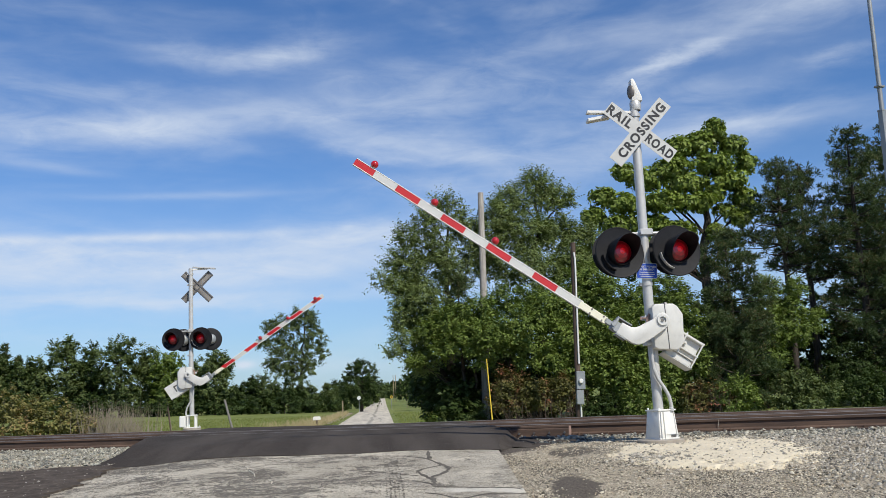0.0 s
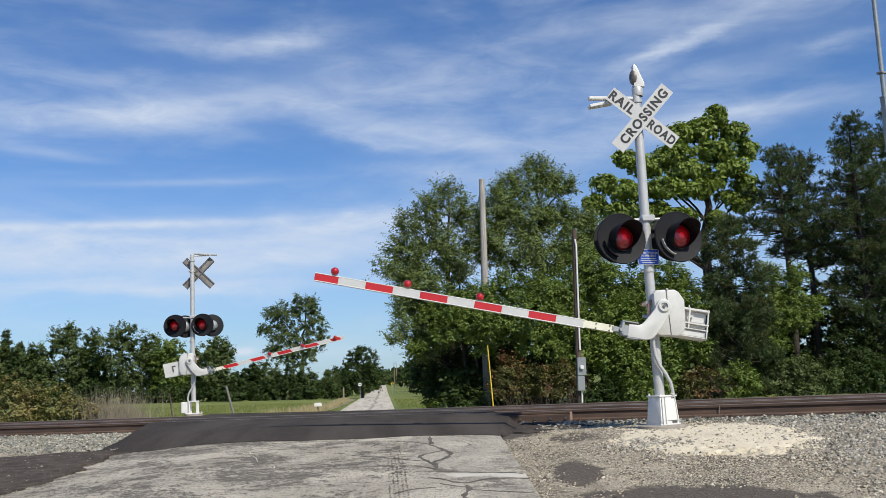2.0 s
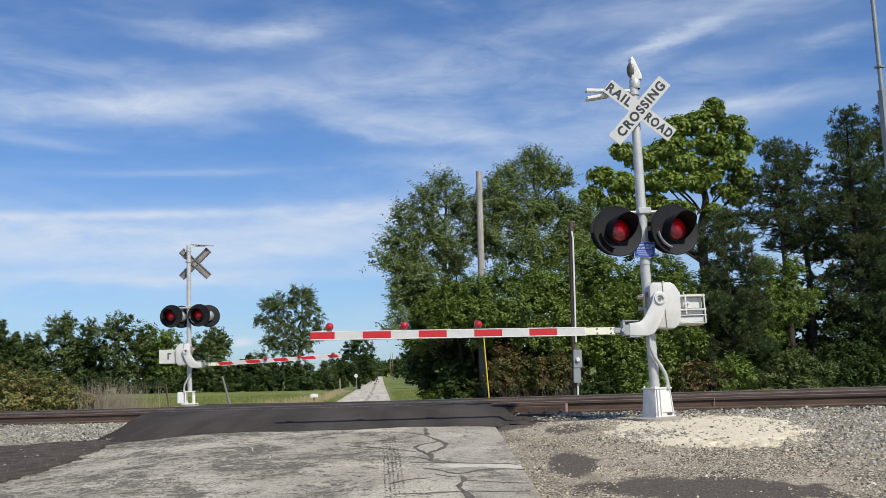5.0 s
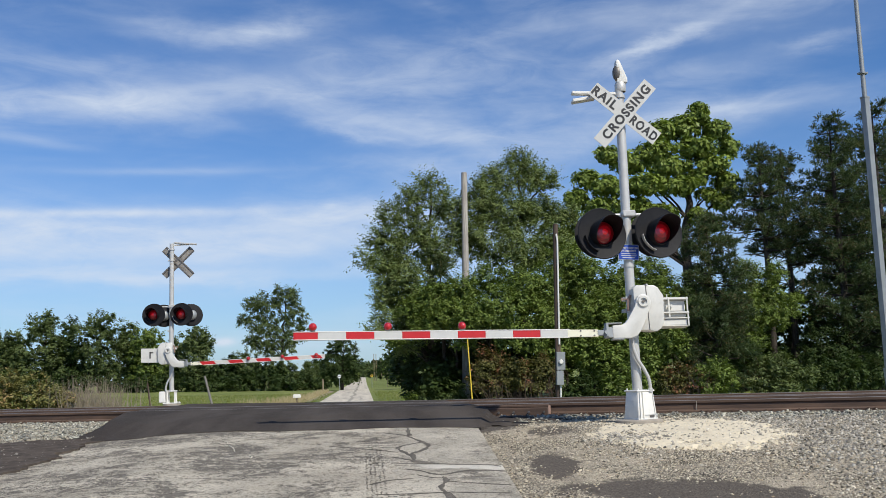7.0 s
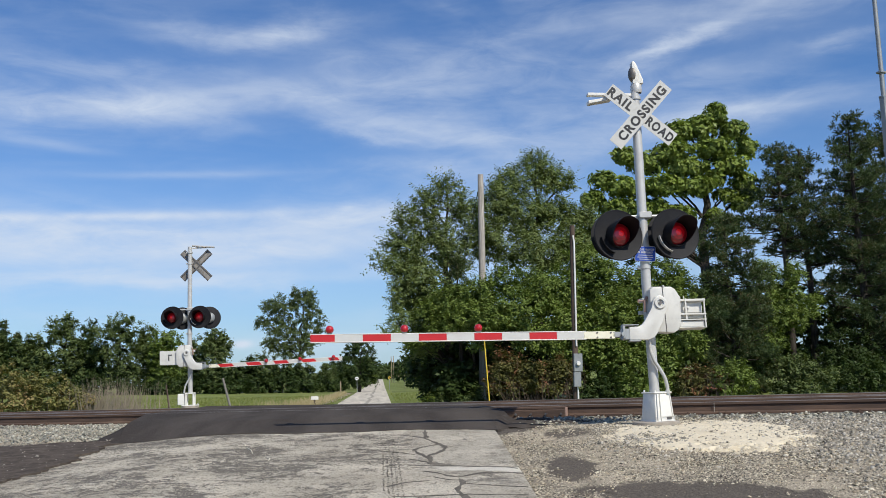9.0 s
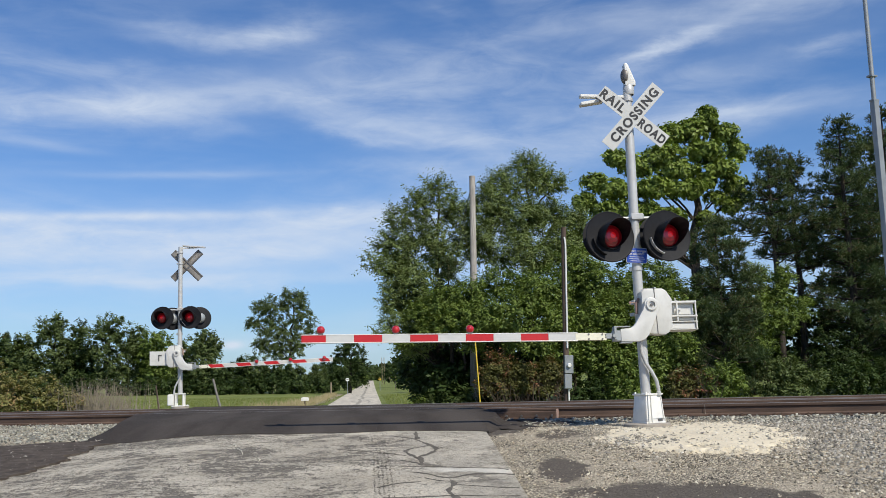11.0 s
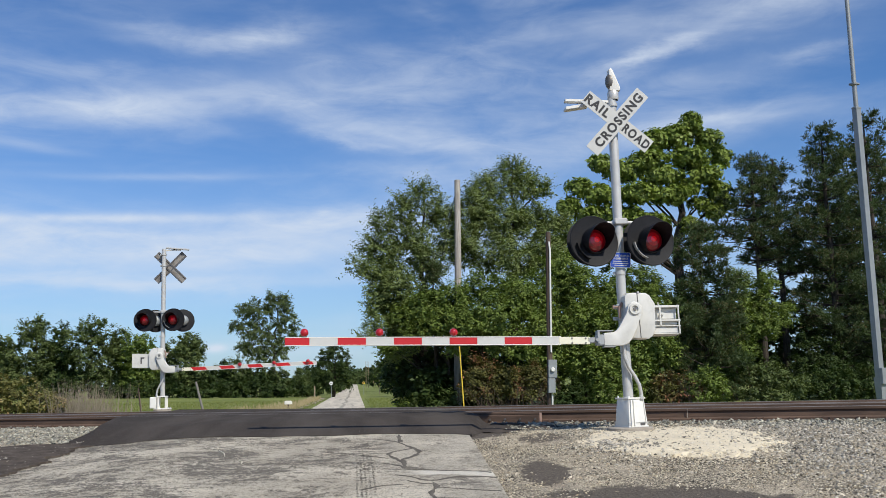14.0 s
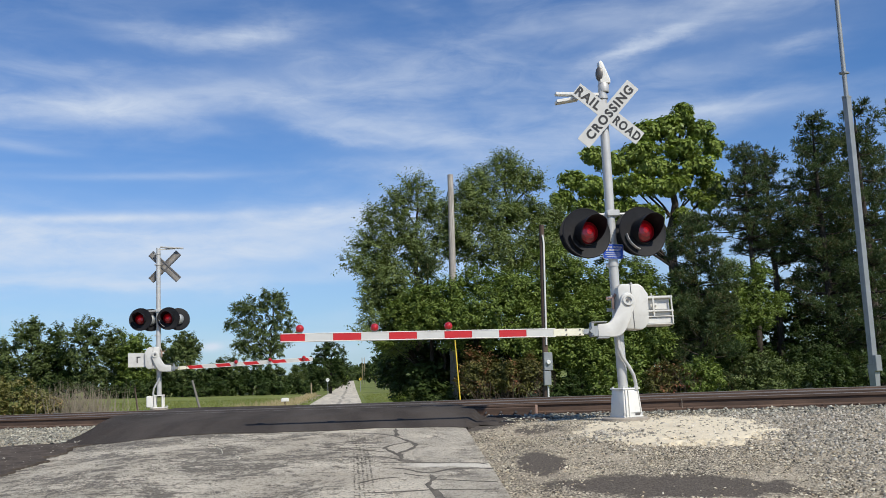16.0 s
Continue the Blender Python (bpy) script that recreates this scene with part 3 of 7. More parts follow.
def asphalt_strip(name, start, end, count, label, drop=0.0, flare=True):
    """A strip of asphalt; start and end give y from x."""
    rows = []
    a, b = LEFT - 0.25, 2.0
    for t in np.linspace(0, 1, count):
        row = []
        for x in np.linspace(a, b, 26):
            y = start(x) + (end(x) - start(x)) * t
            xx = max(min(x, float(edge_right(y)) + 0.03), apron_left(y))
            row.append((xx, y, float(apron_z(xx, y)) - drop))
        if flare:
            # the sides fall away to the stones
            for side in (0, -1):
                x, y, z = row[side]
                x2 = x - 0.28 - 0.35 * float(np.clip((16.2 - y) / 1.6, 0, 1)) if side == 0 else x + 0.16 + 0.12 * math.sin(y * 9.0) * math.sin(y * 3.7 + 1) + 0.16 * float(np.clip((16.4 - y) / 1.2, 0, 1)) * float(np.clip((y - 14.2) / 0.6, 0, 1))
                p = (x2, y + 0.1, ground_z(x2, y) - 0.02)
                row = [p] + row if side == 0 else row + [p]
        rows.append(row)
    sheet(name, rows, ASPHALT, label, "road", depth=0.1)


def build_apron():
    r = RAILS

    def line(n):
        return lambda x: at_n(x, n)

    asphalt_strip("asphalt_apron", apron_foot, line(r[0] - 0.045), 26, "fresh black asphalt ramp up to the rails")
    for a, b in ((r[0] + 0.11, r[1] - 0.11), (r[1] + 0.045, r[2] - 0.045), (r[2] + 0.11, r[3] - 0.11)):
        asphalt_strip("asphalt_panel", line(a), line(b), 5, "fresh black asphalt infill between the rails", 0.004)
    asphalt_strip("asphalt_apron", line(r[3] + 0.045), line(30.5), 12, "fresh black asphalt ramp down from the rails")
    # steel header that holds the asphalt along the rail
    h = empty("flange_header", Matrix.Rotation(SKEW, 4, "Z"), "rusty steel header bolted along the rail at the asphalt edge", "rail fitting", kind="structure")
    u0 = 2.75 * U.x + at_n(2.75, 16.9) * U.y
    bm = bmesh.new()
    box(bm, u0 - 0.9, u0 + 0.56, 16.86, 17.02, -0.06, 0.1, 0.01)
    box(bm, u0 - 0.9, u0 + 0.56, 16.9, 17.0, 0.1, 0.15, 0.01)
    part("bar", bm, RUST, h)
    bm = bmesh.new()
    box(bm, u0 + 0.56, u0 + 0.575, 16.87, 17.01, -0.03, 0.13, 0.004)
    part("end_plate", bm, END_PLATE, h, "pale chipped end plate")
    for i in range(4):
        bm = bmesh.new()
        bmesh.ops.create_cone(bm, cap_ends=True, segments=6, radius1=0.022, radius2=0.022, depth=0.05, matrix=Matrix.Translation((u0 - 0.35 + 0.28 * i, 16.85, 0.02)) @ Matrix.Rotation(radians(90), 4, "X"))
        part("bolt", bm, STEEL_DARK, h)


RAIL_PROFILE = [(-0.078, -0.02), (0.078, -0.02), (0.078, 0.008), (0.013, 0.03), (0.01, 0.12), (0.036, 0.14), (0.036, 0.178), (0.028, 0.186),
                (-0.028, 0.186), (-0.036, 0.178), (-0.036, 0.14), (-0.01, 0.12), (-0.013, 0.03), (-0.078, 0.008)]


def build_track(n0, n1):
    turn = Matrix.Rotation(SKEW, 4, "Z")
    track = empty("railway_track", turn, "rusty steel rails on dark wooden ties bedded in grey ballast", "railway track", "tracks", kind="structure")
    for n in (n0, n1):
        bm = bmesh.new()
        ends = []
        for u in (-160.0, 160.0):
            ends.append([bm.verts.new((u, n + a, rail_top(n) - 0.186 + b)) for a, b in RAIL_PROFILE])
        k = len(RAIL_PROFILE)
        for j in range(k):
            f = bm.faces.new((ends[0][j], ends[0][(j + 1) % k], ends[1][(j + 1) % k], ends[1][j]))
            f.material_index = 1 if j in (6, 7, 8) else 0
        bm.faces.new(ends[0][::-1])
        bm.faces.new(ends[1])
        bmesh.ops.recalc_face_normals(bm, faces=bm.faces)
        rail = part("rail", bm, [RUST, RAIL_HEAD], track, "brown rusty rail with a bright worn head")
        if n == RAILS[0]:
            # pale bond strap at a joint
            uj = 5.66 * U.x + at_n(5.66, n) * U.y
            bm = bmesh.new()
            box(bm, uj - 0.004, uj + 0.004, n - 0.05, n - 0.036, RAIL_TOP - 0.17, RAIL_TOP - 0.02, 0.003)
            part("bond_strap", bm, FOOTING, rail, "pale bond strap across a rail joint")
    return track


def build_ties(track, n0, n1):
    rng = random.Random(5)
    bm = bmesh.new()
    box(bm, -0.115, 0.115, -1.3, 1.3, -0.18, 0.0, 0.012)
    tie_mesh = None
    mid = (n0 + n1) / 2
    for i in range(-34, 50):
        u = i * 0.52
        p = U * u + N * mid
        if LEFT - 1.2 - 1.2 < p.x < RIGHT + 1.6:
            continue
        if tie_mesh is None:
            ob = part("tie", bm, TIE_WOOD, track)
            tie_mesh = ob.data
        else:
            ob = new("tie", tie_mesh)
            ob.parent = track
        ob.location = (u + rng.uniform(-0.02, 0.02), mid + rng.uniform(-0.03, 0.03), rail_top(n0) - 0.186 - 0.04)
        ob.rotation_euler = (0, 0, rng.uniform(-0.01, 0.01))
    # plates and spikes under the rails
    plate_mesh = None
    for n in (n0, n1):
        for i in range(-34, 50):
            u = i * 0.52
            p = U * u + N * n
            if LEFT - 1.4 < p.x < RIGHT + 1.2:
                continue
            if plate_mesh is None:
                b2 = bmesh.new()
                box(b2, -0.1, 0.1, -0.17, 0.17, -0.016, 0.0, 0.004)
                for sx in (-0.055, 0.055):
                    for sy in (-0.1, 0.1):
                        box(b2, sx - 0.012, sx + 0.012, sy - 0.016, sy + 0.016, 0.0, 0.045)
                ob = part("tie_plate", b2, RUST, track)
                plate_mesh = ob.data
            else:
                ob = new("tie_plate", plate_mesh)
                ob.parent = track
            ob.location = (u, n, RAIL_TOP - 0.186 - 0.021)


# a crushed stone: an uneven three-cornered top over three corners that sit in the ground
STONE_V = np.array([[0.62, 0.1, 0.85], [-0.4, 0.5, 0.8], [-0.25, -0.6, 0.7], [0.55, 0.9, -0.35], [-1.05, 0.0, -0.35], [0.55, -0.9, -0.35]])
STONE_F = np.array([[0, 1, 2], [0, 3, 1], [1, 4, 2], [2, 5, 0], [0, 5, 3], [1, 3, 4], [2, 4, 5]])


def scatter_stones(name, pts, sizes, mat, label, seed, flat=1.0):
    """Loose crushed stones of uneven shape at the points, half sunk."""
    rng = np.random.RandomState(seed)
    k = len(pts)
    v = STONE_V[None] * rng.uniform(0.55, 1.35, (k, 6, 1)) + rng.normal(0, 0.13, (k, 6, 3))
    v = v * np.stack([rng.uniform(0.65, 1.5, k), rng.uniform(0.65, 1.3, k), rng.uniform(0.45, 0.95, k) * flat], 1)[:, None]
    a = rng.uniform(0, 2 * np.pi, k)
    b = rng.normal(0, 0.4, k)
    ca, sa, cb, sb = np.cos(a), np.sin(a), np.cos(b), np.sin(b)
    y, z = v[..., 1] * cb[:, None] - v[..., 2] * sb[:, None], v[..., 1] * sb[:, None] + v[..., 2] * cb[:, None]
    x = v[..., 0]
    v = np.stack([x * ca[:, None] - y * sa[:, None], x * sa[:, None] + y * ca[:, None], z], -1) * np.asarray(sizes)[:, None, None]
    v = v + np.asarray(pts)[:, None]
    f = (STONE_F[None] + (np.arange(k) * 6)[:, None, None]).reshape(-1, 3)
    return tagged(raw(name, v.reshape(-1, 3), f, mat), label, "gravel", kind="stuff")


def on_apron(x, y):
    n = across(x, y)
    return (x > -4.1 - 0.18 * np.clip(y - 14.6, 0, 6)) & (x < edge_right(y) + 0.32) & (y > 13.9) & (n < 31)


def on_road(x, y):
    return (x < edge_right(y) - 0.04 + 0.1 * np.sin(y * 3.1) * np.sin(y * 1.3)) & (x > -9.4) & (y < 15.6)


def patch_d(x, y):
    """How far out of the bare dark patches a place is, where tyres turn off the road: 1 at the rim."""
    w = 0.16 * np.sin(x * 7) * np.sin(y * 6) + 0.14 * np.sin(x * 19 + y * 5) * np.sin(y * 13)
    d = [np.hypot((x - cx - sx * (y - cy)) / rx, (y - cy - sy * (x - cx)) / ry) for cx, cy, rx, ry, sx, sy in BARE[:3]]
    return np.min(d, 0) + w


def build_stones():
    rng = np.random.RandomState(11)

    def field(count, u0, u1, n0, n1):
        u, n = rng.uniform(u0, u1, count), rng.uniform(n0, n1, count)
        return U.x * u + N.x * n, U.y * u + N.y * n, n

    # crushed ballast along and between the tracks
    x, y, n = field(82000, -24, 22, 11.4, 24.6)
    edge = np.where(x > 0, 15.25, 9.0) + 0.3 * np.sin(x * 1.7) + rng.normal(0, 0.25, len(n))
    keep = ~on_apron(x, y) & (n > edge) & ((x > 0) | (y > 14.7 + 0.1 * np.sin(x * 3))) & (np.hypot(x, y - 17) < 21)
    keep &= (n < 17.2) | (rng.rand(len(n)) < 0.22)
    x, y, n = x[keep], y[keep], n[keep]
    z = ground_height(x, y) + 0.012 + 0.02 * np.where(x > 0, smooth01((n - 15.0) / 1.0), 1.0)
    near_rail = np.min([np.abs(n - r) for r in RAILS], 0)
    z = np.where(near_rail < 0.12, z - 0.04, z) + rng.normal(0, 0.012, len(z))
    scatter_stones("ballast", np.stack([x, y, z], 1), rng.uniform(0.013, 0.034, len(x)), BALLAST, "crushed blue-grey ballast stones beside the rails", 21, 0.75)
    # a few pebbles strewn over the shoulder
    x, y = rng.uniform(-9.0, -3.9, 1800), rng.uniform(9.5, 14.5, 1800)
    keep = rng.rand(1800) < 0.25 + 0.6 * smooth01((y - 13.2) / 1.2)
    x, y = x[keep], y[keep]
    z = np.maximum(np.where(x > -4.7, apron_z(x, y), -9) - 0.004, ground_height(x, y) + 0.025)
    scatter_stones("gravel", np.stack([x, y, z], 1), np.clip(rng.lognormal(-4.95, 0.5, len(x)), 0.004, 0.022), COARSE_STONE, "loose pebbles strewn on the dark shoulder", 26)
    # mixed gravel on the verge: fine everywhere, coarse towards the open side
    x, y = rng.uniform(0.9, 10.0, 170000), rng.uniform(6.0, 16.8, 170000)
    n = x * N.x + y * N.y
    clump = np.sin(x * 1.9 + 0.7) * np.sin(y * 2.3 + x) + 0.6 * np.sin(x * 4.7 - y * 3.9)
    keep = ~on_road(x, y) & ~on_apron(x, y) & (n < 16.0) & (rng.rand(len(x)) < 0.55 + 0.25 * clump) & (np.abs(x / y - 0.094) < 0.53)
    keep &= rng.rand(len(x)) < np.clip((patch_d(x, y) - 0.75) / 0.5, 0.03, 1)
    x, y = x[keep], y[keep]
    coarse = smooth01((x - 3.6 - 0.16 * (y - 8)) / 1.4)
    sizes = np.clip(rng.lognormal(-4.95, 0.5, len(x)) * (1 + 0.95 * coarse), 0.004, 0.016 + 0.0125 * coarse)
    drop = (coarse > 0.3) & (rng.rand(len(x)) < 0.36)
    x, y, sizes, coarse = x[~drop], y[~drop], sizes[~drop], coarse[~drop]
    z = ground_height(x, y) + 0.006
    rough = coarse > rng.rand(len(x))
    scatter_stones("gravel", np.stack([x, y, z], 1)[~rough], sizes[~rough], MIXED_STONE, "fine pale brown gravel on the road verge", 22, 0.75)
    scatter_stones("gravel", np.stack([x, y, z], 1)[rough], sizes[rough], COARSE_STONE, "coarse grey gravel spreading from the tracks", 24, 0.85)


def pile_d(x, y):
    """How far out of the heap a place is: 1 at its rim."""
    p, q = (x - 4.22 - 0.1 * (y - 12.4)) / 1.22, (y - 12.35) / 1.75
    wob = 0.09 * np.sin(x * 3.3 + 1) * np.sin(y * 2.7) + 0.06 * np.sin(x * 9.1 + y * 4.3) + 0.05 * np.sin(y * 11.7 - x * 6.1)
    return (np.abs(p) ** 2.8 + np.abs(q) ** 2.8) ** (1 / 2.8) + wob


def pile_z(x, y):
    foot = smooth01((np.hypot(x - 4.0, y - 14.0) - 0.3) / 0.5)
    return (0.06 * np.clip(1 - pile_d(x, y), 0, 1) ** 0.6 + 0.008) * (0.1 + 0.9 * foot)


def build_pile():
    rng = np.random.RandomState(15)
    # a low heap under the loose chips
    X, Y = np.meshgrid(np.linspace(2.4, 6.4, 130), np.linspace(9.4, 14.8, 150))
    thin = pile_d(X, Y) + 0.32 * smooth01((12.6 - Y) / 1.6) * (0.6 + 0.6 * np.sin(X * 5.1 + Y * 2) * np.sin(Y * 4.3)) + rng.normal(0, 0.09, X.shape)
    Z = ground_height(X, Y) + np.where(thin < 1.0, pile_z(X, Y), -0.04) + rng.normal(0, 0.005, X.shape)
    w = X.shape[1]
    i = (np.arange(X.shape[0] - 1)[:, None] * w + np.arange(w - 1)[None]).ravel()
    heap = raw("limestone_heap", np.stack([X.ravel(), Y.ravel(), Z.ravel()], 1), np.stack([i, i + 1, i + w + 1, i + w], 1), HEAP, smooth=True)
    tagged(heap, "low spread heap of cream crushed limestone round the signal foot", "gravel heap", kind="stuff")
    x, y = rng.uniform(2.2, 6.6, 38000), rng.uniform(9.2, 15.0, 38000)
    d = pile_d(x, y) + 0.2 * smooth01((12.6 - y) / 1.6)
    keep = (np.hypot(x - 4.0, y - 14.0) > 0.33) & (rng.rand(len(x)) < np.clip(2.3 - 1.7 * d, 0, 0.8))
    x, y = x[keep], y[keep]
    z = ground_height(x, y) + np.where(pile_d(x, y) < 1.0, pile_z(x, y), 0.004) - 0.002
    scatter_stones("limestone_chips", np.stack([x, y, z], 1), np.clip(rng.lognormal(-4.95, 0.42, len(x)), 0.004, 0.022), CREAM_STONE, "loose cream limestone chips on the heap", 23, 0.7)
    # darker stones, some in drifts
    x, y = np.concatenate([rng.uniform(2.5, 6.0, 600), rng.normal(3.25, 0.28, 500), rng.normal(5.3, 0.35, 250)]), np.concatenate([rng.uniform(9.6, 14.4, 600), rng.normal(12.0, 0.28, 500), rng.normal(12.2, 0.9, 250)])
    keep = np.hypot(x - 4.0, y - 14.0) > 0.42
    x, y = x[keep], y[keep]
    z = ground_height(x, y) + np.where(pile_d(x, y) < 1.0, pile_z(x, y), 0.004) + 0.004
    scatter_stones("dark_stones", np.stack([x, y, z], 1), np.clip(rng.lognormal(-4.3, 0.45, len(x)), 0.008, 0.032), COARSE_STONE, "scattered darker stones on the limestone heap", 25, 0.7)


HEAP = worn("cream limestone fines", (0.71, 0.62, 0.45), (0.58, 0.5, 0.36), 0.95, 0.0, 3.0, 0.7, 0.6, (0.42, 0.37, 0.29), 0.3)


# ---- crossing signals ----
def words(text, height, width, m, mat, parent, label=""):
    """Raised lettering as a mesh, fitted to a height and width, in the x, z plane facing -y, then moved by m."""
    cu = bpy.data.curves.new("lettering", "FONT")
    cu.body, cu.align_x, cu.align_y, cu.extrude = text, "CENTER", "CENTER", 0.0
    cu.offset = 0.042
    cu.space_character = 1.22
    tmp = bpy.data.objects.new("lettering", cu)
    me = bpy.data.meshes.new_from_object(tmp)
    bpy.data.objects.remove(tmp)
    co = np.empty(len(me.vertices) * 3, dtype=np.float32)
    me.vertices.foreach_get("co", co)
    co = co.reshape(-1, 3)
    lo, hi = co.min(0), co.max(0)
    s = ((co - (lo + hi) / 2) / np.maximum(hi - lo, 1e-6))
    flat = np.stack([s[:, 0] * width, np.zeros(len(s)), s[:, 1] * height], 1)
    me.vertices.foreach_set("co", np.ascontiguousarray(flat, dtype=np.float32).ravel())
    me.transform(m)
    me.materials.clear()
    me.materials.append(mat)
    ob = new("lettering", me)
    ob.parent = parent
    return tagged(ob, label)


def rounded(w, h, r, seg=5):
    pts = []
    for cx, cz, a0 in ((w / 2 - r, h / 2 - r, 0), (-w / 2 + r, h / 2 - r, 90), (-w / 2 + r, -h / 2 + r, 180), (w / 2 - r, -h / 2 + r, 270)):
        for j in range(seg + 1):
            t = radians(a0 + 90 * j / seg)
            pts.append((cx + r * math.cos(t), cz + r * math.sin(t)))
    return pts


def build_lamp(root, x, z, facing, aim, size=1.0):
    """One flashing lamp: disc, hood, lens and housing. facing -1 looks to -y."""
    m = Matrix.Translation((x, 0.17 * facing, z)) @ Matrix.Rotation(radians(aim), 4, "Z") @ Matrix.Rotation(radians(-5), 4, "X") @ Matrix.Diagonal((size, 1, size, 1))
    if facing > 0:
        m = m @ Matrix.Rotation(math.pi, 4, "Z")
    bm = bmesh.new()
    lathe(bm, [(0.0, -0.004), (0.33, -0.004), (0.352, -0.012), (0.362, -0.004), (0.362, 0.008), (0.34, 0.012), (0.0, 0.012)], 40, "y")
    bmesh.ops.remove_doubles(bm, verts=bm.verts, dist=1e-5)
    bmesh.ops.recalc_face_normals(bm, faces=bm.faces)
    bm.transform(m)
    disc = part("backplate", bm, BLACK, root, "round black enamelled lamp backplate", smooth=30)
    bm = bmesh.new()
    # a long hood, open below
    prof = [(0.186, -0.006), (0.182, -0.4), (0.176, -0.4), (0.18, -0.006)]
    lathe(bm, prof, 36, "y")
    for v in bm.verts:
        if v.co.y < -0.1:
            drop = (v.co.z + 0.174) / 0.348
            v.co.y *= 0.12 + 0.88 * min(1, max(0, drop * 1.25))
    bm.transform(m)
    part("hood", bm, BLACK, disc, "black sun hood round the lens", smooth=40)
    bm = bmesh.new()
    lathe(bm, [(0.0, -0.1), (0.06, -0.095), (0.11, -0.082), (0.14, -0.064), (0.152, -0.05), (0.155, -0.0045)], 28, "y")
    bmesh.ops.remove_doubles(bm, verts=bm.verts, dist=1e-5)
    bm.transform(m)
    lens = part("lens", bm, LENS, disc, "red glass signal lens", smooth=60)
    bm = bmesh.new()
    lathe(bm, [(0.0, -0.106), (0.05, -0.102), (0.095, -0.0885)], 24, "y")
    bmesh.ops.remove_doubles(bm, verts=bm.verts, dist=1e-5)
    bm.transform(m)
    part("lens_centre", bm, LENS_MID, lens, "brighter centre of the red lens", smooth=60)
    bm = bmesh.new()
    lathe(bm, [(0.0, -0.112), (0.025, -0.11), (0.042, -0.1045)], 16, "y")
    bmesh.ops.remove_doubles(bm, verts=bm.verts, dist=1e-5)
    bm.transform(m)
    part("bullseye", bm, LENS_CORE, lens, "bright core of the lit lens", smooth=60)
    bm = bmesh.new()
    # bent drip strip below the hood
    lathe(bm, [(0.275, -0.006), (0.275, -0.07), (0.281, -0.07), (0.281, -0.006)], 10, "y", arc=62.0, start=188.0)
    bm.transform(m)
    # right front strip gets pale metal as if sunlit, the others black
    part("drip_strip", bm, ALU if x > 0 and facing < 0 else BLACK, disc, "bent metal strip below the hood", smooth=40)
    bm = bmesh.new()
    lathe(bm, [(0.0, 0.17), (0.1, 0.165), (0.15, 0.12), (0.165, 0.03), (0.17, 0.013)], 24, "y")
    bmesh.ops.remove_doubles(bm, verts=bm.verts, dist=1e-5)
    bm.transform(m)
    part("housing", bm, ALU if facing < 0 else GALV, disc, "grey cast lamp housing", smooth=50)


def blade(root, name, angle, y, text_side):
    """One crossbuck blade, 1.24 by 0.23 m, turned in its own plane."""
    m = Matrix.Translation((0, y, 0)) @ Matrix.Rotation(-radians(angle), 4, "Y")
    bm = bmesh.new()
    box(bm, -0.62, 0.62, -0.0025, 0.0025, -0.115, 0.115, 0.001)
    bm.transform(m)
    for f in bm.faces:
        f.material_index = 0 if f.normal.y * text_side > 0.5 else 1
    return part(name, bm, [REFLECT_WHITE, SIGN_BACK], root, "white crossing blade with black letters"), m


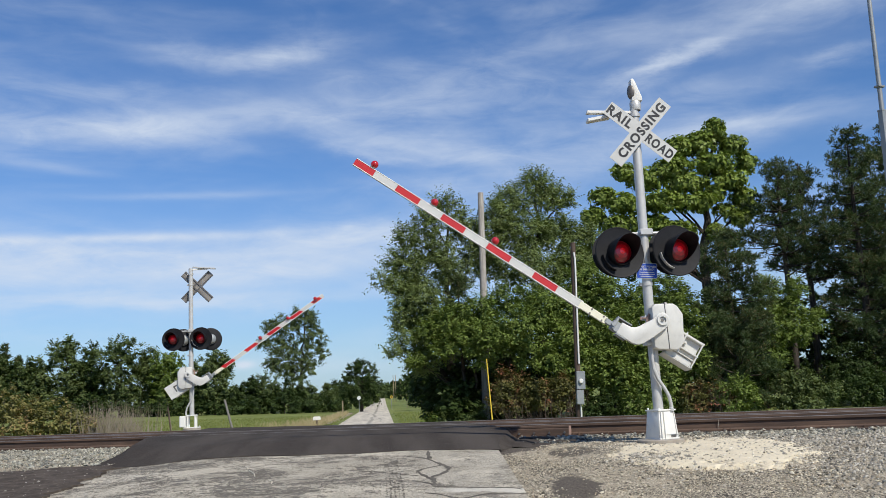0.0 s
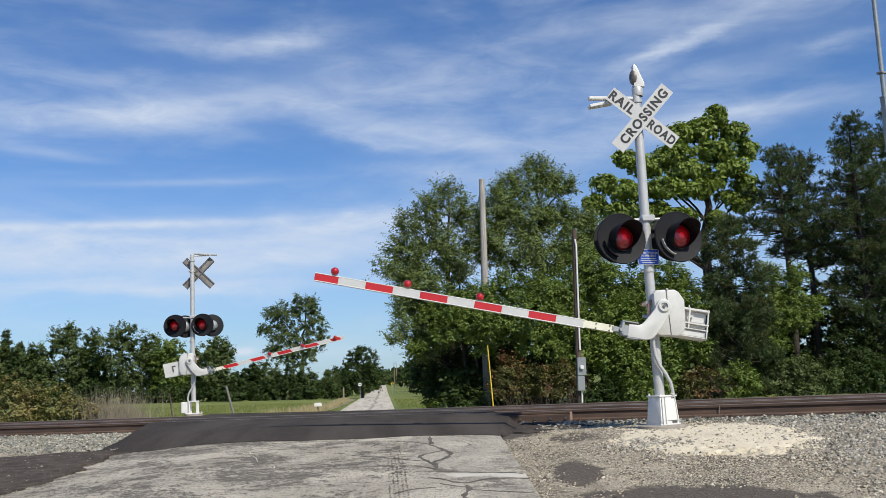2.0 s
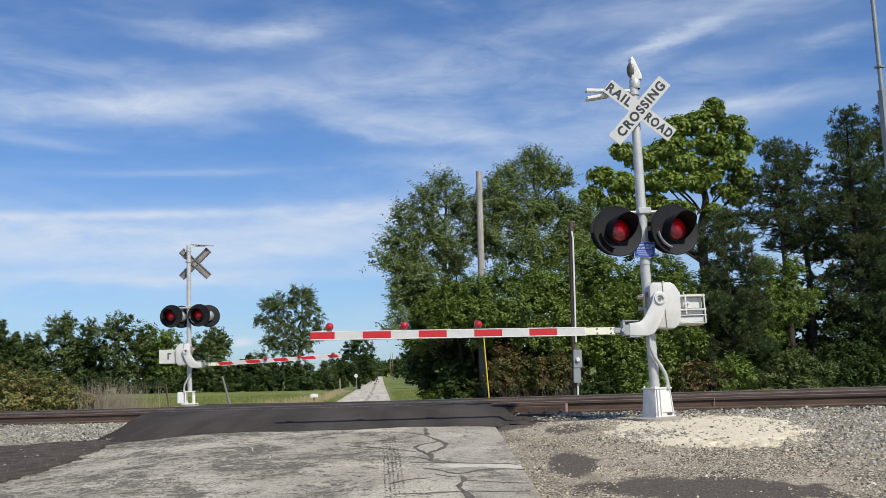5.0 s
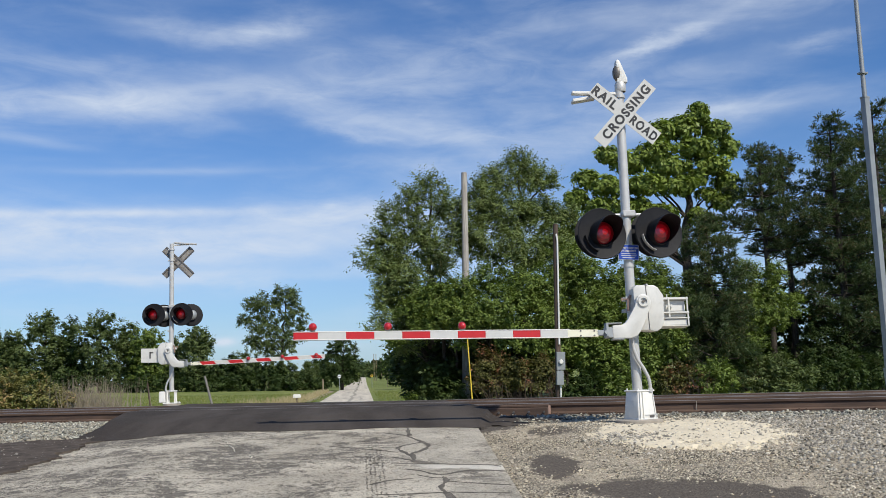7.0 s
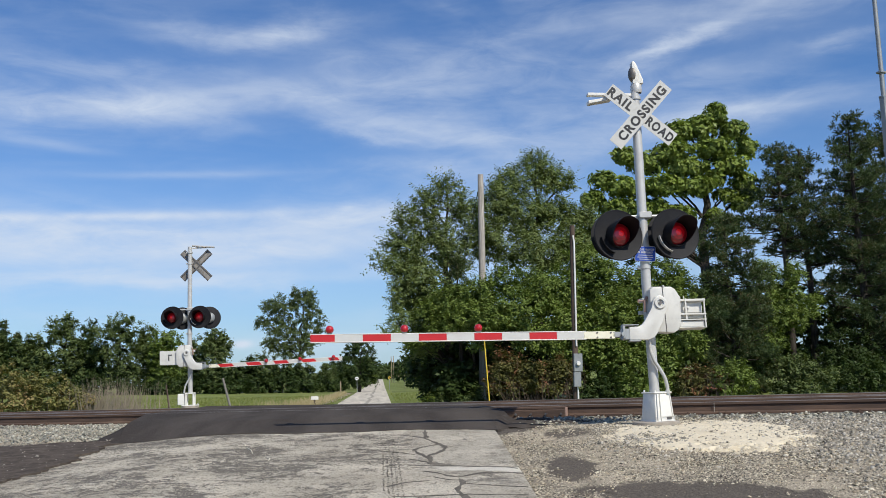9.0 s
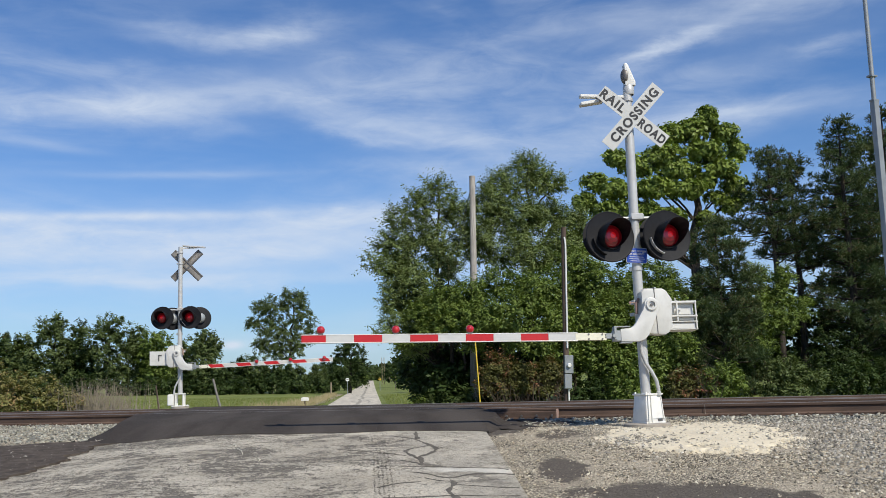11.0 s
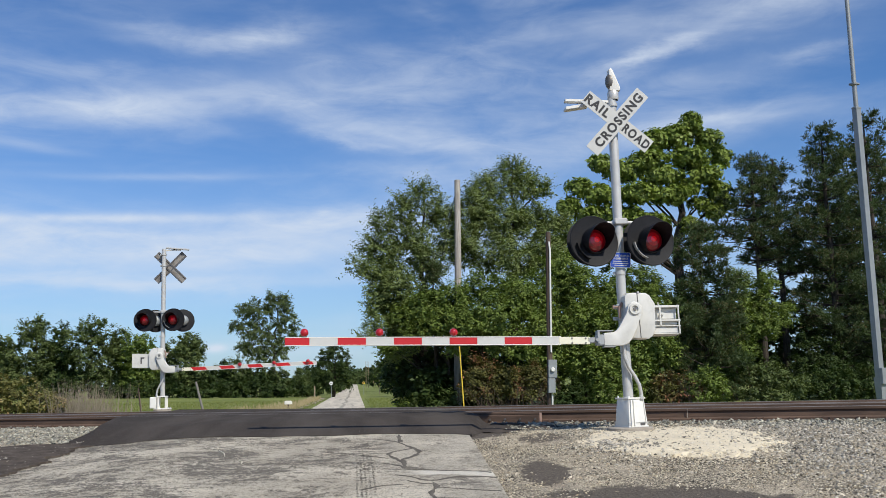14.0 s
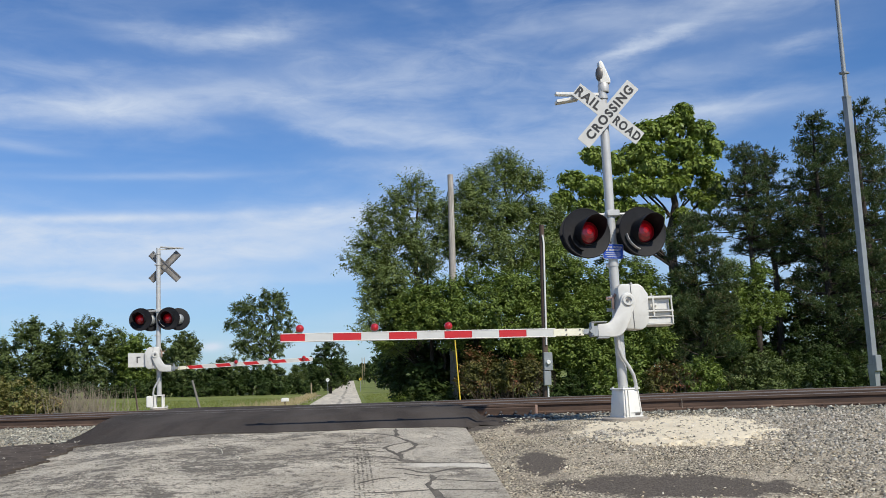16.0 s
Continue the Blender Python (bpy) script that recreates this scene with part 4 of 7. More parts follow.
def closed_pedestal(root, s):
    """Cast junction base with a door, under the near mast."""
    bm = bmesh.new()
    box(bm, -0.178, 0.178, -0.178, 0.178, -0.002, 0.022, 0.005)
    r = bmesh.ops.create_cone(bm, cap_ends=True, segments=4, radius1=0.242, radius2=0.2, depth=0.42, matrix=Matrix.Translation((0, 0, 0.225)) @ Matrix.Rotation(radians(45), 4, "Z"))
    es = list({e for v in r["verts"] for e in v.link_edges})
    bmesh.ops.bevel(bm, geom=es, offset=0.016, segments=2, profile=0.5, affect="EDGES")
    box(bm, -0.158, 0.158, -0.158, 0.158, 0.428, 0.452, 0.006)
    pedestal = part("pedestal", bm, WHITE, root, "white painted cast junction base", smooth=30)
    pedestal.rotation_euler = (0, 0, radians(22 * s))
    pedestal.location = (0.025 * s, 0, 0.031)
    pedestal.scale = (1, 1, 0.94)
    bm = bmesh.new()
    # door with a rounded foot, lying in the front face
    plate(bm, [(-0.1, 0.07), (0.1, 0.07), (0.082, 0.4), (-0.082, 0.4)], -0.012, 0.004, 0.005)
    bm.transform(Matrix.Translation((0.02, -0.174, 0.0)) @ Matrix.Rotation(radians(-4.0), 4, "X"))
    door = part("door", bm, WHITE, pedestal, "white access door with worn paint")
    bm = bmesh.new()
    tube(bm, [(0.125, -0.186, 0.06), (0.108, -0.158, 0.43)], 0.008, 8)
    part("hinge_rod", bm, GREY_PAINT, door)
    for a in (-0.13, -0.07):
        # cast ribs down the side of the front
        bm = bmesh.new()
        plate(bm, [(a - 0.006, 0.02), (a + 0.006, 0.02), (a * 0.85 + 0.006, 0.42), (a * 0.85 - 0.006, 0.42)], -0.022, 0.01, 0.002)
        bm.transform(Matrix.Translation((-0.01, -0.174, 0.0)) @ Matrix.Rotation(radians(-4.0), 4, "X"))
        part("rib", bm, WHITE, pedestal)
    for a in (-0.125, 0.125):
        for b in (-0.125, 0.125):
            bm = bmesh.new()
            tube(bm, [(a, b, 0.44), (a, b, 0.478)], 0.016, 6)
            part("stud", bm, WHITE, pedestal)
    bm = bmesh.new()
    # dark block that paints the shaded gap below the door, with a lug on each side
    box(bm, 0.03, 0.11, -0.18, -0.165, 0.03, 0.064, 0.003)
    part("drain_slot", bm, STEEL_DARK, pedestal, "dark block standing for the shaded gap below the door")
    for a in (-0.158, 0.158):
        for b in (-0.158, 0.158):
            bm = bmesh.new()
            bmesh.ops.create_cone(bm, cap_ends=True, segments=6, radius1=0.018, radius2=0.018, depth=0.05, matrix=Matrix.Translation((a, b, 0.045)))
            part("bolt", bm, ALU, pedestal)


def open_pedestal(root, s):
    """Base plate and top plate held apart by corner posts, with a junction box at the side."""
    bm = bmesh.new()
    box(bm, -0.24, 0.24, -0.2, 0.2, 0.03, 0.055, 0.005)
    base = part("base_plate", bm, WHITE, root, "white painted steel base plate")
    bm = bmesh.new()
    box(bm, -0.15, 0.15, -0.15, 0.15, 0.4, 0.43, 0.005)
    part("top_plate", bm, WHITE, root, "white painted steel top plate")
    for a in (-0.115, 0.115):
        for b in (-0.115, 0.115):
            bm = bmesh.new()
            tube(bm, [(a, b, 0.05), (a, b, 0.44)], 0.028, 8)
            part("corner_post", bm, WHITE, root, smooth=50)
            bm = bmesh.new()
            tube(bm, [(a * 1.75, b * 1.5, 0.05), (a * 1.75, b * 1.5, 0.09)], 0.02, 6)
            part("bolt", bm, ALU, base)
    bm = bmesh.new()
    box(bm, -0.36, -0.17, -0.2, 0.05, 0.06, 0.41, 0.02)
    part("junction_box", bm, WHITE, root, "white side junction box")


def build_signal(base, label, s, faces, bell):
    """A gate signal. s=1: the arm reaches towards -x, s=-1: towards +x. faces: side of y that the sign faces."""
    x0, y0, z0 = base
    root = empty("crossing_signal", pose(x0, y0, z0), label, "railway signal", "crossing signals")
    # footing and pedestal
    bm = bmesh.new()
    rim = 0.34 if bell else 0.27
    lathe(bm, [(0.0, -0.25), (rim, -0.25), (rim, 0.02), (rim - 0.015, 0.032), (0.0, 0.032)], 36)
    bmesh.ops.remove_doubles(bm, verts=bm.verts, dist=1e-5)
    part("footing", bm, FOOTING, root, "round weathered concrete footing", smooth=30)
    if bell:
        closed_pedestal(root, s)
    else:
        open_pedestal(root, s)
    # mast
    top = 5.0 if bell else 5.09
    bm = bmesh.new()
    dx = -0.026 if bell else -0.02
    tube(bm, [(0, 0, 0.42), (dx * 0.3, 0, 0.9), (dx, 0, 2.0), (dx, 0, 3.2), (dx, 0, top)], [0.073, 0.073, 0.072, 0.071, 0.068], 24)
    part("mast", bm, ALU, root, "tall round aluminium mast", smooth=40)
    for z in (2.3, 3.06, 4.55, 4.9, 1.62):
        bm = bmesh.new()
        lathe(bm, [(0.068, -0.025), (0.084, -0.025), (0.084, 0.025), (0.068, 0.025)], 20, at=(dx, 0, z))
        box(bm, -0.14 if z != 1.62 else -0.17, -0.09, -0.02, 0.02, z - 0.025, z + 0.025, 0.004)
        part("clamp", bm, ALU, root, smooth=30)
    # crossbuck
    hub = 4.61 if faces < 0 else 4.5
    front = -0.115 if faces < 0 else 0.115
    step = 0.008 * faces
    back_blade, m1 = blade(root, "crossbuck_blade", -40.1 if faces < 0 else -45, front, faces)
    front_blade, m2 = blade(root, "crossbuck_blade", 47.6 if faces < 0 else 45, front + step, faces)
    for b in (back_blade, front_blade):
        b.location = (0.015 if faces < 0 else 0.16, 0, hub)
    if faces < 0:
        lift = Matrix.Translation((0, -0.0042, 0))
        words("CROSSING", 0.15, 1.06, m2 @ lift @ Matrix.Translation((0.03, 0, 0)), LETTER, front_blade, "black sign lettering")
        words("RAIL", 0.15, 0.44, m1 @ lift @ Matrix.Translation((-0.385, 0, 0)), LETTER, back_blade, "black sign lettering")
        words("ROAD", 0.15, 0.48, m1 @ lift @ Matrix.Translation((0.365, 0, 0)), LETTER, back_blade, "black sign lettering")
    else:
        # dark tape bars show through on the bare backs
        for b, mm in ((back_blade, m1), (front_blade, m2)):
            for z in (-0.085, 0.085):
                bm = bmesh.new()
                box(bm, -0.61, 0.61, -0.02, -0.003, z - 0.022, z + 0.022, 0.004)
                bm.transform(mm)
                part("stiffener", bm, STEEL_DARK, b)
    # floodlight arm at the top
    bm = bmesh.new()
    zt = 4.93 if bell else 5.06
    tube(bm, [(0, 0.0, zt - 0.02), (-0.35 * s, 0.05, zt), (-0.5 * s, 0.05, zt)], 0.022, 8)
    fl = part("light_arm", bm, WHITE, root, smooth=40)
    bm = bmesh.new()
    box(bm, -0.36, 0.36, -0.09, 0.02, -0.02, 0.025, 0.008, Matrix.Translation((-0.4 * s, 0.06, zt + 0.03)) @ Matrix.Rotation(radians(2 * s if bell else -5 * s), 4, "Y"))
    part("light_bar", bm, WHITE if bell else ALU, fl, "slim white light housing")
    if bell:
        bm = bmesh.new()
        box(bm, -0.18, 0.18, -0.1, 0.06, -0.025, 0.025, 0.008, Matrix.Translation((-0.58 * s, 0.05, zt - 0.06)) @ Matrix.Rotation(radians(-9 * s), 4, "Y"))
        part("reflector", bm, WHITE, fl, "white folded reflector")
        # bell on the mast top
        bm = bmesh.new()
        lathe(bm, [(0.078, top - 0.02), (0.085, top), (0.085, top + 0.1), (0.07, top + 0.13), (0.0, top + 0.13)], 20)
        bmesh.ops.remove_doubles(bm, verts=bm.verts, dist=1e-5)
        bell_ob = part("bell_base", bm, ALU, root, smooth=30)
        bm = bmesh.new()
        plate(bm, [(-0.06, 0.0), (0.1, 0.0), (0.1, 0.06), (0.0, 0.32), (-0.03, 0.36), (-0.06, 0.34)], -0.07, 0.07, 0.01)
        bm.transform(Matrix.Translation((0, 0, top + 0.12)))
        part("bell_case", bm, WHITE, bell_ob, "white tapering bell case", smooth=30)
        bm = bmesh.new()
        lathe(bm, [(0.0, -0.05), (0.05, -0.045), (0.09, -0.02), (0.1, 0.0)], 20, "y")
        bmesh.ops.remove_doubles(bm, verts=bm.verts, dist=1e-5)
        bm.transform(Matrix.Translation((-0.058, -0.03, top + 0.27)) @ Matrix.Rotation(radians(-55), 4, "Z") @ Matrix.Diagonal((0.7, 1, 1.2, 1)))
        part("gong", bm, STEEL_DARK, bell_ob, "grey round gong", smooth=40)
    # lamps on a crossarm
    zl = 2.83
    bm = bmesh.new()
    tube(bm, [(-0.46, 0.0, zl + 0.24), (0.46, 0.0, zl + 0.24)], 0.024, 10)
    for a in (-0.43, 0.43):
        tube(bm, [(a, 0, zl + 0.25), (a, 0, zl - 0.02)], 0.022, 8)
    box(bm, -0.1, 0.1, -0.1, 0.1, zl + 0.2, zl + 0.3, 0.015)
    part("crossarm", bm, ALU, root, smooth=40)
    for a in (-0.43, 0.43):
        build_lamp(root, a - 0.02 if faces < 0 else a - 0.11, zl - (0.06 if faces < 0 else 0.02), -1, 11 if faces < 0 else -4, 1.07 if faces < 0 else 1.0)
        build_lamp(root, a if faces < 0 else a + 0.14, zl - 0.03, 1, 4 if faces < 0 else 20)
    # blue notice
    if faces < 0:
        bm = bmesh.new()
        plate(bm, rounded(0.3, 0.215, 0.02), -0.004, 0.0)
        notice = part("notice", bm, BLUE, root, "small blue emergency notice with white letters")
        notice.location = (-0.045, -0.1, 2.49)
        notice.rotation_euler = (0, radians(3), 0)
        bm = bmesh.new()
        plate(bm, rounded(0.315, 0.23, 0.025), 0.0, 0.003)
        part("border", bm, REFLECT_WHITE, notice)
        for i, (t, w) in enumerate((("REPORT PROBLEM", 0.27), ("OR EMERGENCY", 0.23))):
            words(t, 0.031, w, Matrix.Translation((0, -0.0065, 0.062 - 0.042 * i)), REFLECT_WHITE, notice)
        for i, w in enumerate((0.22, 0.24, 0.19)):
            bm = bmesh.new()
            box(bm, -w / 2, w / 2, -0.0065, -0.004, -0.022 - 0.03 * i - 0.005, -0.022 - 0.03 * i + 0.005)
            part("text_bar", bm, REFLECT_WHITE, notice)
    # gate mechanism box
    bm = bmesh.new()
    plate(bm, [(s * a, b) for a, b in ((-0.05, 1.36), (0.0, 1.325), (0.28, 1.3), (0.34, 1.335), (0.395, 1.42), (0.405, 1.82), (0.33, 1.94), (0.27, 1.98), (0.0, 1.985), (-0.05, 1.935))], -0.24, 0.16, 0.022)
    mech = part("mechanism_case", bm, GREY_PAINT, root, "pale grey gate mechanism case with rounded corners", smooth=40)
    mech.location = (0, 0, 0 if bell else FAR_DROP)
    bm = bmesh.new()
    box(bm, s * 0.175 - 0.005, s * 0.175 + 0.005, -0.248, 0.165, 1.31, 1.99, 0.002, Matrix.Rotation(radians(-2.5 * s), 4, "Y") @ Matrix.Translation((s * 0.05, 0, 0)))
    part("cover_seam", bm, STEEL_DARK, mech)
    bm = bmesh.new()
    box(bm, *sorted((s * 0.14, s * 0.17)), -0.25, 0.17, 1.975, 2.0, 0.005)
    part("cover_latch", bm, GREY_PAINT, mech)
    for z in (1.42, 1.8):
        bm = bmesh.new()
        box(bm, -0.13, 0.13, -0.1, 0.13, z - 0.03, z + 0.03, 0.008)
        part("mounting_bracket", bm, GREY_PAINT, mech)
    bm = bmesh.new()
    tube(bm, [(-0.1 * s, -0.11, 1.62), (-0.1 * s, -0.12, 1.78), (-0.06 * s, -0.12, 1.85)], 0.02, 8)
    tube(bm, [(-0.2 * s, -0.1, 1.79), (-0.06 * s, -0.1, 1.79)], 0.01, 8)
    tube(bm, [(-0.19 * s, -0.1, 1.765), (-0.19 * s, -0.1, 1.815)], 0.012, 6)
    part("u_bolt", bm, END_PLATE, root, smooth=40)
    # cable conduit down to the base
    bm = bmesh.new()
    pts = [(-0.06, -0.13, 1.34), (-0.075, -0.13, 1.2), (-0.062, -0.13, 1.05), (-0.01, -0.13, 0.9), (0.08, -0.12, 0.76), (0.14, -0.11, 0.64), (0.165, -0.1, 0.52), (0.165, -0.1, 0.43)]
    tube(bm, [(s * a, b, c) for a, b, c in pts], 0.026, 10)
    conduit = part("conduit", bm, ALU, root, "flexible grey cable conduit", smooth=60)
    bm = bmesh.new()
    lathe(bm, [(0.022, 0.425), (0.034, 0.425), (0.034, 0.475), (0.022, 0.485)], 12, at=(s * 0.165, -0.1, 0))
    part("coupling", bm, ALU, conduit, smooth=30)
    return root, build_gate_arm(root, s)


PIVOT = (0.067, -0.27, 1.733)
FAR_DROP = -0.055


def build_gate_arm(root, s):
    """The swinging arm, about its pivot: cast crank, striped board, marker lamps and counterweight."""
    # curved casting from the pivot to the board
    outline = [(0.1, 0.06), (0.055, 0.1), (0.0, 0.116), (-0.055, 0.1), (-0.095, 0.05), (-0.125, -0.06), (-0.24, -0.25), (-0.28, -0.3), (-0.33, -0.33), (-0.48, -0.34), (-0.48, -0.525),
               (-0.21, -0.53), (-0.12, -0.5), (-0.06, -0.43), (0.02, -0.27), (0.1, -0.08), (0.118, 0.0)]
    bm = bmesh.new()
    plate(bm, [(s * a, b) for a, b in outline], -0.05, 0.03, 0.014)
    arm = part("gate_arm", bm, GREY_PAINT, root, "red and white striped crossing arm with cast crank", smooth=35)
    arm.location = (PIVOT[0] * s, PIVOT[1], PIVOT[2] + (0 if s > 0 else FAR_DROP))
    bm = bmesh.new()
    lathe(bm, [(0.0, -0.052), (0.045, -0.052), (0.05, -0.078), (0.078, -0.078), (0.084, -0.07), (0.084, -0.056), (0.1, -0.054), (0.104, -0.045)], 24, "y")
    bmesh.ops.remove_doubles(bm, verts=bm.verts, dist=1e-5)
    part("pivot_cap", bm, GREY_PAINT, arm, smooth=30)
    bm = bmesh.new()
    bmesh.ops.create_cone(bm, cap_ends=True, segments=6, radius1=0.024, radius2=0.024, depth=0.03, matrix=Matrix.Translation((0.0, -0.06, 0)) @ Matrix.Rotation(radians(90), 4, "X"))
    part("pivot_bolt", bm, STEEL_DARK, arm)
    # clevis that holds the board
    tilt = radians(0.85 * s if s > 0 else 0.75 * s)
    lie = Matrix.Translation((-0.69 * s, -0.01, -0.445)) @ Matrix.Rotation(tilt, 4, "Y")
    bm = bmesh.new()
    for z, x0, x1 in ((-0.095, -0.49, -0.32), (0.135, -0.58, -0.34)):
        box(bm, *sorted((s * x0, s * x1)), -0.065, 0.065, z - 0.008, z + 0.008, 0.003, Matrix.Translation((0, 0, -0.445)))
    box(bm, *sorted((s * -0.6, s * -0.46)), -0.04, 0.04, -0.52, -0.36, 0.012)
    box(bm, *sorted((s * -0.58, s * -0.54)), -0.06, 0.06, -0.5, -0.31, 0.006)
    tube(bm, [(-0.58 * s, -0.08, -0.44), (-0.58 * s, 0.08, -0.44)], 0.028, 10)
    part("clevis", bm, GALV, arm, "worn grey steel clevis", smooth=30)
    bm = bmesh.new()
    box(bm, *sorted((s * -0.72, s * -0.6)), -0.03, 0.03, -0.48, -0.4, 0.008)
    part("shear_link", bm, GALV, arm)
    # board sections from the root to the tip
    d, edge = 0.0, []
    if s > 0:
        plan = [(0.45, CREAM)] + [(0.397, REFLECT_WHITE), (0.397, RED)] * 4 + [(0.397, REFLECT_WHITE), (0.342, RED)]
    else:
        plan = [(0.32, CREAM)] + [(0.43, RED), (0.43, REFLECT_WHITE)] * 4 + [(0.3, RED), (0.12, REFLECT_WHITE)]
    for length, mat in plan:
        bm = bmesh.new()
        box(bm, *sorted((-s * d, -s * (d + length))), -0.02, 0.02, -0.053, 0.053, 0.004)
        if s < 0:
            # on this arm the stripes slant
            for v in bm.verts:
                if 0.2 < v.co.x < 4.1:
                    v.co.x -= 0.8 * v.co.z
        bm.transform(lie)
        part("board_section", bm, mat, arm, {CREAM.name: "bare cream board end"}.get(mat.name, "red reflective stripe" if mat == RED else "white reflective stripe"))
        d += length
    for z in (-0.056, 0.056):
        bm = bmesh.new()
        box(bm, *sorted((-s * 0.42, -s * d)), -0.024, 0.024, z - 0.006, z + 0.006, 0.002, lie)
        part("edge_strip", bm, WHITE, arm, "white edge strip")
    for a in (0.06, 0.26):
        for z in (-0.034, 0.034):
            bm = bmesh.new()
            bmesh.ops.create_cone(bm, cap_ends=True, segments=8, radius1=0.013, radius2=0.013, depth=0.06, matrix=lie @ Matrix.Translation((-s * a, 0, z)) @ Matrix.Rotation(radians(90), 4, "X"))
            part("board_bolt", bm, STEEL_DARK, arm)
    # marker lamps on the top edge
    for a in (0.27, 1.33, 2.39):
        at = lie @ Vector((-s * (d - a), 0, 0.062)) if s > 0 else lie @ Vector((d - a, -0.05, 0.0))
        bm = bmesh.new()
        box(bm, -0.035, 0.035, -0.03, 0.03, -0.004, 0.022, 0.004, Matrix.Translation(at))
        holder = part("lamp_bracket", bm, STEEL_DARK, arm)
        bm = bmesh.new()
        for side in (-1, 1):
            lathe(bm, [(0.0, side * 0.06), (0.03, side * 0.055), (0.05, side * 0.035), (0.058, side * 0.008), (0.058, 0.0)], 18, "y", at=(at.x, at.y, at.z + 0.064))
        bmesh.ops.remove_doubles(bm, verts=bm.verts, dist=1e-5)
        bmesh.ops.recalc_face_normals(bm, faces=bm.faces)
        part("marker_lamp", bm, LENS_SMALL, holder, "small round red marker lamp", smooth=50)
    # cable clipped along the board
    bm = bmesh.new()
    tube(bm, [lie @ Vector((-s * t, 0.03, 0.05)) for t in np.linspace(0.2, d - 0.3, 10)], 0.007, 6)
    part("lamp_cable", bm, WIRE, arm)
    # counterweight on the back crank
    bm = bmesh.new()
    plate(bm, [(s * a, b) for a, b in ((-0.06, 0.08), (0.3, 0.05), (0.66, 0.02), (0.66, -0.06), (0.3, -0.12), (-0.06, -0.1))], 0.46, 0.5, 0.008)
    crank = part("rear_crank", bm, GREY_PAINT, arm, smooth=30)
    for z0, z1, y0 in ((-0.115, 0.05, 0.25), (-0.2, -0.15, 0.22), (-0.33, -0.235, 0.2)):
        bm = bmesh.new()
        box(bm, *sorted((s * 0.3, s * 0.72)), y0, 0.43, z0, z1, 0.01)
        part("counterweight", bm, GREY_PAINT, arm, "stacked pale grey counterweight plates")
    bm = bmesh.new()
    for z0, z1, y0 in ((0.052, 0.085, 0.17), (-0.155, -0.13, 0.16), (-0.232, -0.215, 0.17), (-0.345, -0.33, 0.18)):
        box(bm, *sorted((s * 0.28, s * 0.75)), y0, 0.46, z0, z1, 0.004)
    for x, lo, w in ((0.45, -0.22, 0.012), (0.73, -0.34, 0.01)):
        box(bm, *sorted((s * (x - w), s * (x + w))), 0.165, 0.19, lo, 0.09, 0.003)
    tube(bm, [(s * 0.485, 0.25, -0.05), (s * 0.485, 0.17, -0.05)], 0.03, 10)
    tube(bm, [(s * 0.485, 0.2, -0.05), (s * 0.485, 0.15, -0.05)], 0.014, 8)
    tube(bm, [(s * 0.47, 0.3, 0.08), (s * 0.47, 0.3, 0.15)], 0.008, 6)
    part("counterweight_frame", bm, GREY_PAINT, arm, "pale grey clamping frame")
    if s < 0:
        bm = bmesh.new()
        plate(bm, [(-a, b) for a, b in ((0.3, 0.08), (0.86, 0.1), (0.86, -0.34), (0.3, -0.36))], 0.13, 0.15, 0.004)
        cover = part("cover_plate", bm, GREY_PAINT, arm, "plain pale grey cover plate with a dark mark")
        bm = bmesh.new()
        box(bm, -0.6, -0.56, 0.122, 0.128, -0.22, -0.02, 0.0, )
        box(bm, -0.58, -0.48, 0.122, 0.128, -0.06, -0.02)
        part("mark", bm, STEEL_DARK, cover)
    return arm


